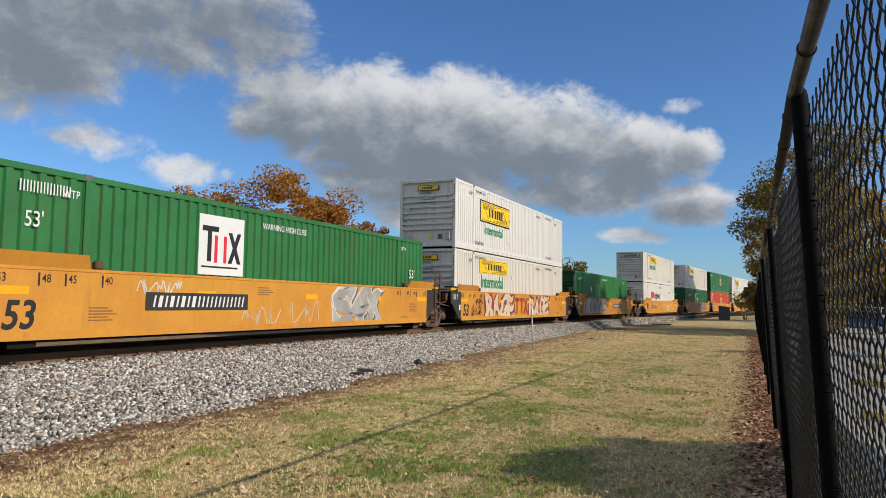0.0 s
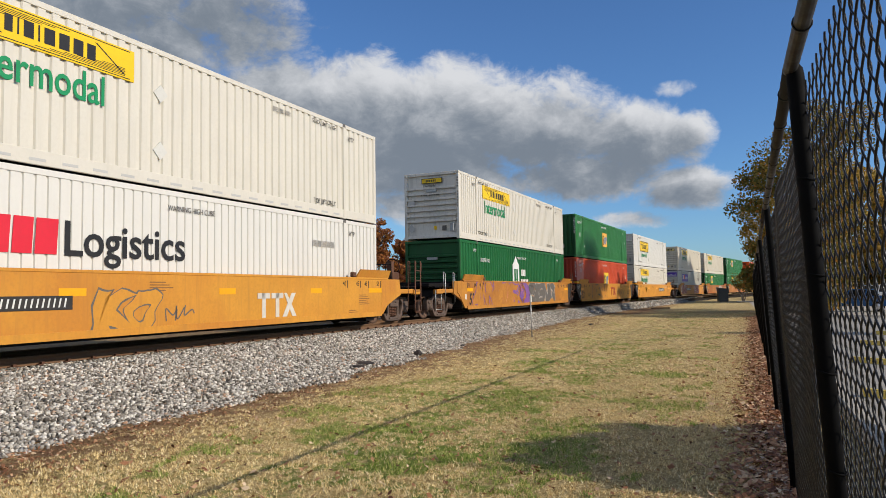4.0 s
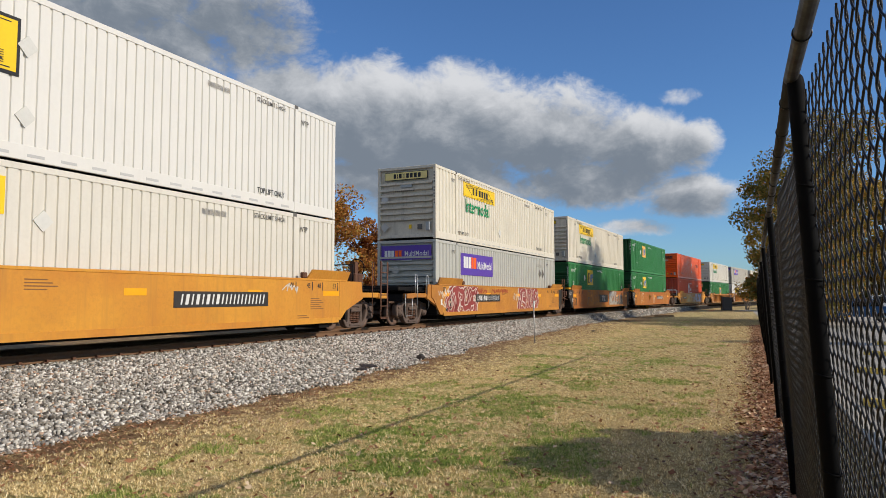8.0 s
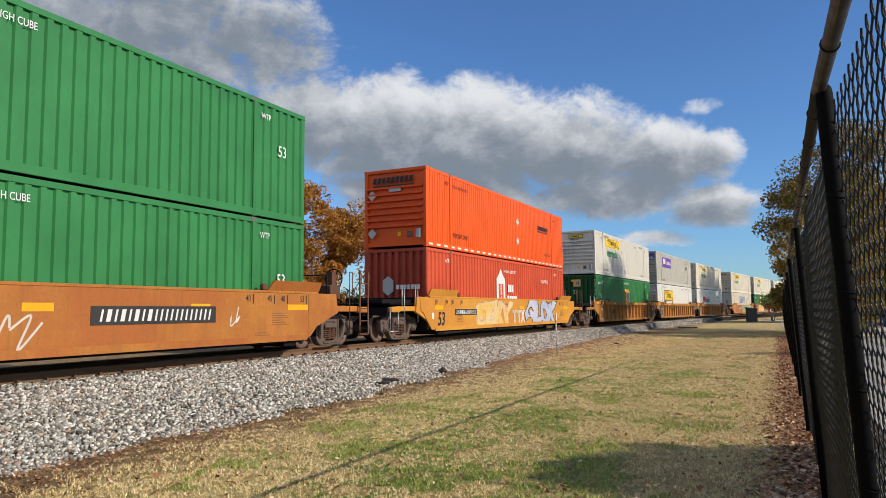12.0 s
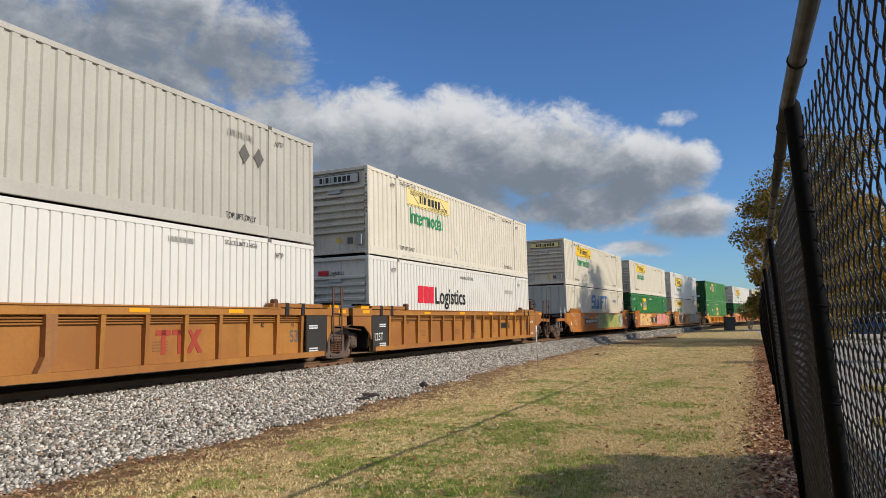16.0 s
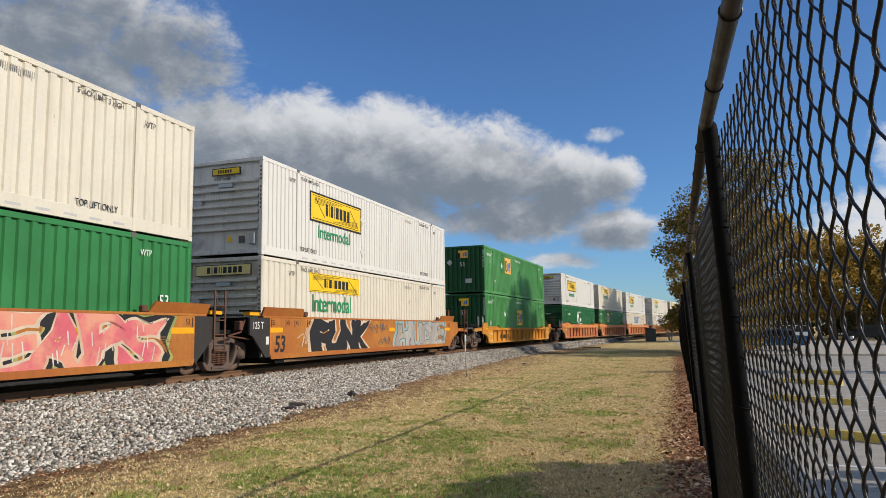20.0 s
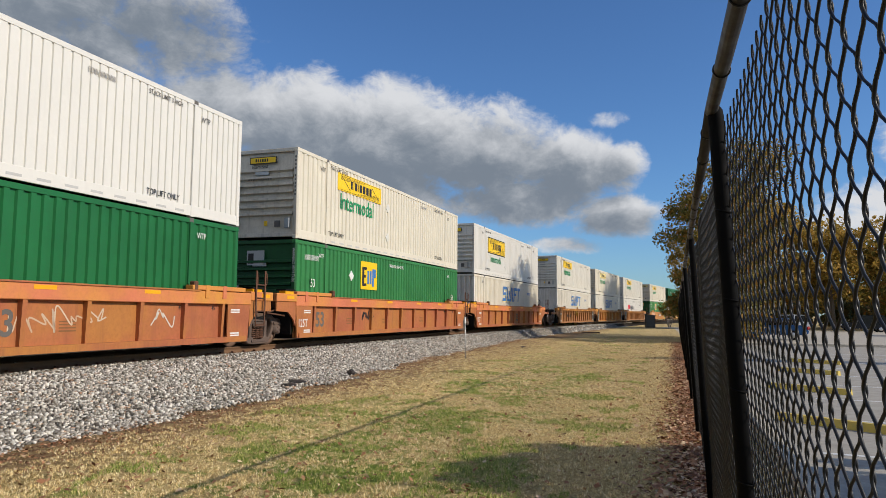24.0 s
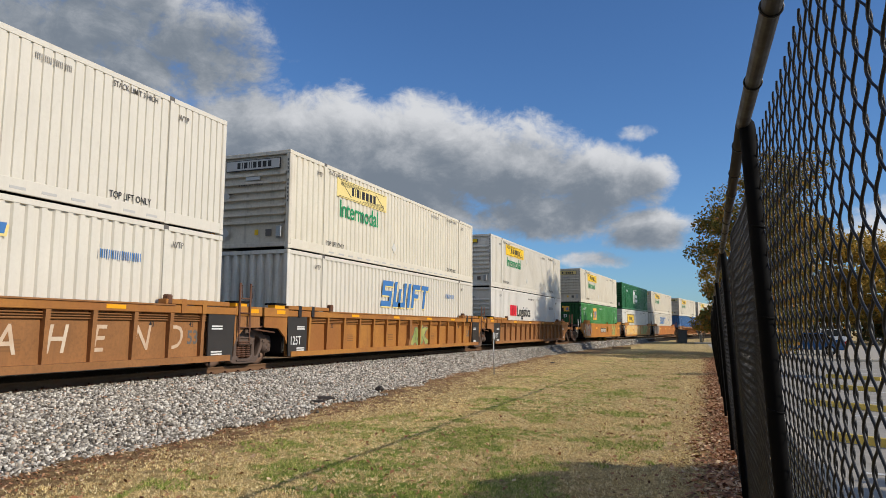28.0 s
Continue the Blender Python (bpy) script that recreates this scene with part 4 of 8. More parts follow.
def boxed_marks(top, s):
    """Black-edged yellow sign with green lettering under it."""
    y, w, h = 2.74, 3.82, 0.99
    z = s.get("sign_z", 1.39)
    plate(top, "sign_border", y, z, w, h, INK, 0.001)
    plate(top, "sign_panel", y + 0.06, z + 0.06, w - 0.12, h - 0.12, LOGOYELLOW, 0.004, "black-edged yellow sign")
    scroll(top, y + 0.06, z + 0.06, w - 0.12, h - 0.12, INK, 0.006)
    if s.get("word", True):
        text("lettering", "Intermodal", 0.42, GREENINK, top, SX, 3.3, 0.88, 0.9, fat=0.014)
    common_marks(top, GREYINK)
    text("lettering", "TOP LIFT ONLY", 0.135, INK, top, SX, LIFT + 0.12, 0.32, 0.82)
    text("lettering", "TOP LIFT ONLY", 0.135, INK, top, SX, CL - LIFT - 1.6, 0.32, 0.82)
    text("lettering", "STACK LIMIT 3 HIGH", 0.11, GREYINK, top, SX, LIFT + 0.2, 2.6, 0.8)
    text("lettering", "STACK LIMIT 3 HIGH", 0.11, GREYINK, top, SX, CL - LIFT - 1.65, 2.6, 0.8)
    number_bars(top, CL - LIFT - 3.4, 2.5, 0.12, GREYINK)
    sign_end(top, s)
    reflect_dashes(top)


def reflect_dashes(top):
    def build():
        bm = bmesh.new()
        y = LIFT + 0.3
        while y < CL - LIFT - 0.4:
            box(bm, CW - 0.01, CW + 0.004, y, y + 0.32, 0.085, 0.135)
            y += 0.64
        return bm
    part("reflective_tape", shared(("reflective_tape",), build, PLACARD), PLACARD, top)


def sign_end(top, s):
    if s.get("endsign", "box") == "box":
        end_plate(top, "sign_border", -0.45, 2.42, 0.98, 0.22, INK, 0.0)
        end_plate(top, "sign_panel", -0.42, 2.445, 0.92, 0.17, LOGOYELLOW, 0.003)
        bm = lambda: bars_bm([0.05, 0.05, 0.05, 0.06, 0.06, 0.05], 0.1, 0.03)
        part("sign_mark", shared(("end_sign_blocks",), bm, INK), INK, top, at=pose(-0.24, -0.018, 2.48, 0, 0, -90))
        end_words(top, "lettering", "Intermodal", 0.11, INK, -0.36, 2.27)
    else:
        end_plate(top, "sign_border", -0.95, 2.36, 1.9, 0.32, INK, 0.0)
        end_plate(top, "sign_panel", -0.93, 2.38, 1.86, 0.28, s.get("signpaint", PLACARD), 0.003)
        bm = lambda: bars_bm([0.11, 0.03, 0.12, 0.03, 0.02, 0.12, 0.12, 0.13, 0.12], 0.18, 0.05)
        part("sign_mark", shared(("end_sign_blocks_wide",), bm, INK), INK, top, at=pose(-0.55, -0.018, 2.43, 0, 0, -90))
    part("number_mark", shared(("end_number",), lambda: bars_bm([0.06] * 4 + [0.01] + [0.06] * 6, 0.09, 0.025), GREYINK), GREYINK, top, at=pose(-0.5, 0.004, 1.9, 0, 0, -90))
    part("number_mark", shared(("post_number",), lambda: boxes(*[(CW - 0.09, CW - 0.04, -0.003, 0.01, 2.55 - 0.12 * i, 2.62 - 0.12 * i) for i in range(11) if i != 4]), GREYINK), GREYINK, top)


def banner_marks(top, s):
    """Yellow sign without an edge, large green lettering under it."""
    y, w, h = 2.72, 3.68, 0.62
    z = 2.0
    m = s.get("signyellow", LOGOYELLOW)
    plate(top, "sign_panel", y, z, w, h, m, 0.001, "yellow sign")
    scroll(top, y, z, w, h, INK, 0.003)
    text("lettering", "Intermodal", 0.56, s.get("wordink", GREENINK), top, SX, y + 0.22, 1.36, 0.80, fat=0.016)
    common_marks(top, GREYINK)
    text("lettering", "TOP LIFT ONLY", 0.14, INK, top, SX, LIFT + 0.12, 0.32, 0.82)
    text("lettering", "TOP LIFT ONLY", 0.14, INK, top, SX, CL - LIFT - 1.65, 0.32, 0.82)
    text("lettering", "STACK LIMIT 3 HIGH", 0.12, GREYINK, top, SX, LIFT + 0.2, 2.6, 0.8)
    text("lettering", "STACK LIMIT 3 HIGH", 0.12, GREYINK, top, SX, CL - LIFT - 1.7, 2.6, 0.8)
    number_bars(top, CL - LIFT - 3.5, 2.5, 0.13, GREYINK)
    sign_end(top, s)
    reflect_dashes(top)


def square_logo(top, y, z, w, h, ground, dark, blue):
    plate(top, "logo_panel", y, z, w, h, ground, 0.001, "gold square sign")
    t = w / 10
    part("logo_mark", shared(("logo_dark", y, z, w), lambda: boxes((SX, SX + 0.004, y + t * 0.8, y + t * 2.0, z + h * 0.12, z + h * 0.8), (SX, SX + 0.004, y + t * 2.0, y + t * 3.4, z + h * 0.12, z + h * 0.22), (SX, SX + 0.004, y + t * 2.0, y + t * 3.0, z + h * 0.42, z + h * 0.52), (SX, SX + 0.004, y + t * 2.0, y + t * 3.4, z + h * 0.7, z + h * 0.8)), dark), dark, top)
    part("logo_mark", shared(("logo_blue", y, z, w), lambda: boxes((SX, SX + 0.004, y + t * 3.9, y + t * 5.0, z + h * 0.2, z + h * 0.68), (SX, SX + 0.004, y + t * 5.4, y + t * 6.5, z + h * 0.2, z + h * 0.68), (SX, SX + 0.004, y + t * 6.9, y + t * 8.0, z + h * 0.12, z + h * 0.76), (SX, SX + 0.004, y + t * 8.0, y + t * 9.2, z + h * 0.45, z + h * 0.76)), blue), blue, top)


def golden_marks(top, s):
    lo = s.get("logo_y", 4.68)
    if s.get("logo", True):
        square_logo(top, lo, s.get("logo_z", 1.5), 1.45, 1.05, s.get("gold", LOGOGOLD), INK, s.get("blue", BLUEINK))
    common_marks(top, WHITEINK)
    text("lettering", "53", 0.27, WHITEINK, top, SX, 0.98, s.get("z53", 1.9), 0.8)
    text("lettering", "53", 0.28, WHITEINK, top, SX, CL - 1.1, s.get("z53b", 1.6), 0.85)
    text("lettering", "WARNING HIGH CUBE", 0.13, WHITEINK, top, SX, s.get("warn_y", 7.35), 2.48, 0.78)
    text("lettering", "DA", 0.15, WHITEINK, top, SX, LIFT + 0.2, 0.75, 0.8)
    number_bars(top, 0.58, 2.3, 0.17, WHITEINK, 9)
    if s["end"] == "wave":
        end_plate(top, "logo_panel", -0.35, 2.15, 0.62, 0.46, s.get("gold", LOGOGOLD), 0.0)
        part("logo_mark", shared(("end_logo_dark",), lambda: boxes((-0.3, -0.1, -0.018, 0.0, 2.2, 2.52)), INK), INK, top)
        part("logo_mark", shared(("end_logo_blue",), lambda: boxes((-0.02, 0.06, -0.018, 0.0, 2.24, 2.45), (0.1, 0.2, -0.018, 0.0, 2.24, 2.5)), BLUEINK), BLUEINK, top)
        end_words(top, "lettering", "53", 0.26, WHITEINK, -0.22, 1.65)
        end_plate(top, "sticker", 0.1, 0.62, 0.4, 0.26, PLACARD, 0.0)
    else:
        end_plate(top, "logo_panel", -0.45, 2.1, 0.62, 0.46, s.get("gold2", PLACARD), 0.0)
        part("logo_mark", shared(("end_logo_dark",), lambda: boxes((-0.4, -0.2, -0.018, 0.0, 2.15, 2.47)), INK), INK, top)
    part("warning_lettering", text_mesh("WARNING HIGH CUBE", 0.09, WHITEINK, 0.8), WHITEINK, top, at=pose(CW - 0.1, -0.006, 2.62, 0, 0, -90) @ pose(0, 0, 0, -90))
    if s.get("patch"):
        plate(top, "patch", 5.3, 1.0, 1.55, 1.15, s["patch"], 0.001, "dull painted-out patch")


def square_marks(top, s):
    y, z = 4.85, 1.2
    plate(top, "logo_panel", y, z, 1.5, 1.35, WHITEINK, 0.001, "white square sign")
    part("logo_mark", shared(("square_dark",), lambda: boxes((SX, SX + 0.004, y + 0.1, y + 0.62, z + 0.98, z + 1.1), (SX, SX + 0.004, y + 0.27, y + 0.4, z + 0.3, z + 1.1), (SX, SX + 0.004, y + 0.1, y + 1.3, z + 0.16, z + 0.2)), INK), INK, top)
    part("logo_mark", shared(("square_red",), lambda: boxes((SX, SX + 0.004, y + 0.5, y + 0.6, z + 0.28, z + 0.9), (SX, SX + 0.004, y + 0.8, y + 0.9, z + 0.28, z + 0.9)), REDINK), REDINK, top)
    part("logo_mark", shared(("square_cross",), lambda: slab(slab_bm([(y + 0.95, z + 0.28), (y + 1.08, z + 0.28), (y + 1.4, z + 1.0), (y + 1.27, z + 1.0)], SX, SX + 0.004), [(y + 1.27, z + 0.28), (y + 1.4, z + 0.28), (y + 1.08, z + 1.0), (y + 0.95, z + 1.0)], SX, SX + 0.005), INK), INK, top)
    common_marks(top, WHITEINK)
    text("lettering", "53'", 0.27, WHITEINK, top, SX, 0.78, 1.84, 0.8)
    text("lettering", "53'", 0.3, WHITEINK, top, SX, CL - 1.1, 1.5, 0.85)
    text("lettering", "WARNING HIGH CUBE", 0.15, WHITEINK, top, SX, 7.05, 2.42, 0.85)
    number_bars(top, 0.66, 2.42, 0.2, WHITEINK, 8)


def redbar_marks(top, s):
    y, z = 3.45, s.get("logo_z", 1.42)
    bars("logo_mark", [0.42, 0.36, 0.42], 0.62, 0.05, REDINK, top, SX, y, z, 0.05)
    text("lettering", "Logistics", 0.62, INK, top, SX, y + 1.46, z, 0.98, fat=0.02)
    common_marks(top, GREYINK)
    text("lettering", "WARNING HIGH CUBE", 0.12, GREYINK, top, SX, 7.33, 2.46, 0.8)
    number_bars(top, CL - LIFT - 1.7, 2.0, 0.18, GREYINK)
    end_plate(top, "logo_mark", -0.62, 2.3, 0.36, 0.15, REDINK, 0.0)
    end_words(top, "lettering", "Logistics", 0.15, INK, -0.22, 2.3)
    end_words(top, "lettering", "53", 0.16, INK, -0.2, 1.1)


def violet_marks(top, s):
    y, z, w, h = 2.41, 1.58, 3.68, 0.92
    plate(top, "logo_panel", y, z, w, h, PURPLE, 0.001, "purple sign panel")
    bars("logo_mark", [0.22, 0.22, 0.24], 0.48, 0.05, WHITEINK, top, SX + 0.003, y + 0.28, z + 0.3)
    bars("logo_mark", [0.24, 0.26], 0.48, 0.05, ORANGEINK, top, SX + 0.003, y + 1.12, z + 0.3)
    text("lettering", "MultiModal", 0.34, WHITEINK, top, SX + 0.003, y + 1.82, z + 0.3, 0.78)
    common_marks(top, GREYINK)
    text("lettering", "TOP LIFT ONLY", 0.135, INK, top, SX, LIFT + 0.12, 0.32, 0.82)
    text("lettering", "TOP LIFT ONLY", 0.135, INK, top, SX, CL - LIFT - 1.65, 0.32, 0.82)
    number_bars(top, CL - LIFT - 1.6, 2.3, 0.16, GREYINK)
    end_plate(top, "logo_panel", -1.1, 2.12, 2.2, 0.56, PURPLE, 0.0)
    part("logo_mark", shared(("fx_end_white",), lambda: bars_bm([0.12, 0.12, 0.12], 0.24, 0.03), WHITEINK), WHITEINK, top, at=pose(-0.95, -0.018, 2.25, 0, 0, -90))
    part("logo_mark", shared(("fx_end_orange",), lambda: bars_bm([0.13, 0.13], 0.24, 0.03), ORANGEINK), ORANGEINK, top, at=pose(-0.48, -0.018, 2.25, 0, 0, -90))
    end_words(top, "lettering", "MultiModal", 0.2, WHITEINK, -0.05, 2.27, 0.82)
    for y0 in (CL - LIFT - 1.0, CL - LIFT - 0.45):
        part("placard", shared(("fx_placard", y0), lambda: slab_bm([(y0, 1.7), (y0 + 0.2, 1.95), (y0, 2.2), (y0 - 0.2, 1.95)], CW, SX + 0.004), GREYINK), GREYINK, top)


def house_marks(top, s):
    """White gabled emblem with plain bars beside it."""
    y, z, ink = s.get("logo_y", 6.65), s.get("logo_z", 1.25), WHITEINK
    part("emblem", shared(("emblem", y, z), lambda: slab_bm([(y, z - 0.5), (y + 1.0, z - 0.5), (y + 1.0, z + 0.75), (y + 0.78, z + 0.9), (y + 0.5, z + 1.2), (y + 0.22, z + 0.9), (y, z + 0.75)], SX - 0.02, SX + 0.001), ink), ink, top, "white gabled emblem")
    m = s.get("emblem_ink", s["body"])
    part("emblem_window", shared(("emblem_window", y, z), lambda: boxes((SX, SX + 0.004, y + 0.22, y + 0.45, z - 0.5, z + 0.55), (SX, SX + 0.004, y + 0.55, y + 0.78, z - 0.5, z + 0.55), (SX, SX + 0.005, y + 0.22, y + 0.78, z + 0.0, z + 0.06)), m), m, top)
    bars("logo_mark", [0.2, 0.18, 0.18], 0.34, 0.05, ink, top, SX, y + 1.35, z + 0.2)
    bars("logo_mark", [0.24, 0.16, 0.2, 0.2, 0.2], 0.34, 0.05, ink, top, SX, y + 1.25, z - 0.3)
    common_marks(top, ink)
    text("lettering", "WARNING HIGH CUBE", 0.13, ink, top, SX, 7.34, 2.3, 0.78)
    text("lettering", "53", 0.26, ink, top, SX, CL - 1.15, 0.9, 0.85)
    number_bars(top, LIFT + 0.35 if s["body"] != REDPAINT else CL - LIFT - 1.9, 2.0, 0.18, ink)
    if s["end"] == "wave":
        part("emblem", shared(("end_emblem",), lambda: slab_x([(-0.5, 1.75), (-0.28, 1.9), (-0.06, 1.75), (-0.06, 1.35), (-0.28, 1.2), (-0.5, 1.35)], -0.014, 0.0), PLACARD), PLACARD, top)
        part("logo_mark", shared(("end_logo_bars",), lambda: bars_bm([0.12, 0.12, 0.12, 0.12, 0.12, 0.08, 0.1], 0.16, 0.03), WHITEINK), WHITEINK, top, at=pose(0.06, -0.014, 1.42, 0, 0, -90))


def slant_marks(top, s):
    y, z = 6.0, s.get("logo_z", 1.45)
    def slants(dy, dz, grow):
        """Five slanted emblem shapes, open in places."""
        bm = bmesh.new()
        k = 0.22
        def q(a0, a1, b0, b1):
            a0, a1, b0, b1 = a0 - grow, a1 + grow, b0 - grow, b1 + grow
            slab(bm, [(y + dy + a0 + k * b0, z + dz + b0), (y + dy + a1 + k * b0, z + dz + b0), (y + dy + a1 + k * b1, z + dz + b1), (y + dy + a0 + k * b1, z + dz + b1)], SX, SX + 0.002)
        for a0, a1, b0, b1 in ((0, 0.86, 0, 0.2), (0.66, 0.86, 0.2, 0.4), (0.02, 0.86, 0.4, 0.58), (0.02, 0.22, 0.58, 0.76), (0.02, 0.9, 0.76, 0.95), (1.05, 1.27, 0, 0.95), (1.5, 1.7, 0, 0.7), (1.92, 2.14, 0, 0.95), (1.27, 1.92, 0, 0.18), (2.34, 2.58, 0, 0.95), (2.76, 2.98, 0, 0.95), (2.98, 3.52, 0.76, 0.95), (2.98, 3.4, 0.4, 0.57), (3.66, 4.4, 0.76, 0.95), (3.9, 4.12, 0, 0.76)):
            q(a0, a1, b0, b1)
        bmesh.ops.recalc_face_normals(bm, faces=bm.faces[:])
        return bm
    gm, im = s.get("gold_edge", FADEDYELLOW), s.get("ink", BLUEINK)
    part("emblem_edge", shared(("emblem_edge", y, z), lambda: slants(0.04, -0.04, 0.01), gm), gm, top, at=pose(-0.002, 0, 0))
    part("emblem", shared(("emblem_slant", y, z), lambda: slants(0, 0, 0.0), im), im, top, at=pose(0.001, 0, 0))
    common_marks(top, GREYINK)
    number_bars(top, CL - LIFT - 1.8, 2.0, 0.18, s.get("ink", BLUEINK))
    if s["end"] == "doors":
        end_words(top, "lettering", "INTERMODAL", 0.17, INK, -0.25, 0.75)


def word_marks(top, s):
    """Dark sign bars on the side and the end."""
    bars("logo_mark", [0.13] * 9, 0.2, 0.05, INK, top, SX, 12.14, 1.78, 0.2)
    plate(top, "underline", 12.14, 1.67, 1.6, 0.05, INK, 0.0)
    common_marks(top, INK)
    text("lettering", "TOP LIFT ONLY", 0.17, INK, top, SX, LIFT + 0.2, 0.5, 0.85)
    text("lettering", "TOP LIFT ONLY", 0.135, INK, top, SX, CL - LIFT - 1.4, 0.5, 0.85)
    text("lettering", "STACK 3 HIGH ONLY", 0.12, INK, top, SX, LIFT + 0.2, 2.4, 0.85)
    part("logo_mark", shared(("sn_end",), lambda: bars_bm([0.14] * 9, 0.22, 0.05, 0.2), INK), INK, top, at=pose(-0.92, -0.016, 2.38, 0, 0, -90))
    end_plate(top, "underline", -0.92, 2.25, 1.7, 0.05, INK, 0.0)
    def build():
        bm = bmesh.new()
        y = 0.2
        while y < CL - 0.5:
            box(bm, CW - 0.01, CW + 0.004, y, y + 0.3, 0.08, 0.15)
            y += 0.6
        return bm
    part("reflective_tape", shared(("white_tape",), build, WHITEINK), WHITEINK, top)


def plain_marks(top, s):
    common_marks(top, s.get("ink", GREYINK))
    number_bars(top, CL - LIFT - 1.8, 2.2, 0.18, s.get("ink", GREYINK))


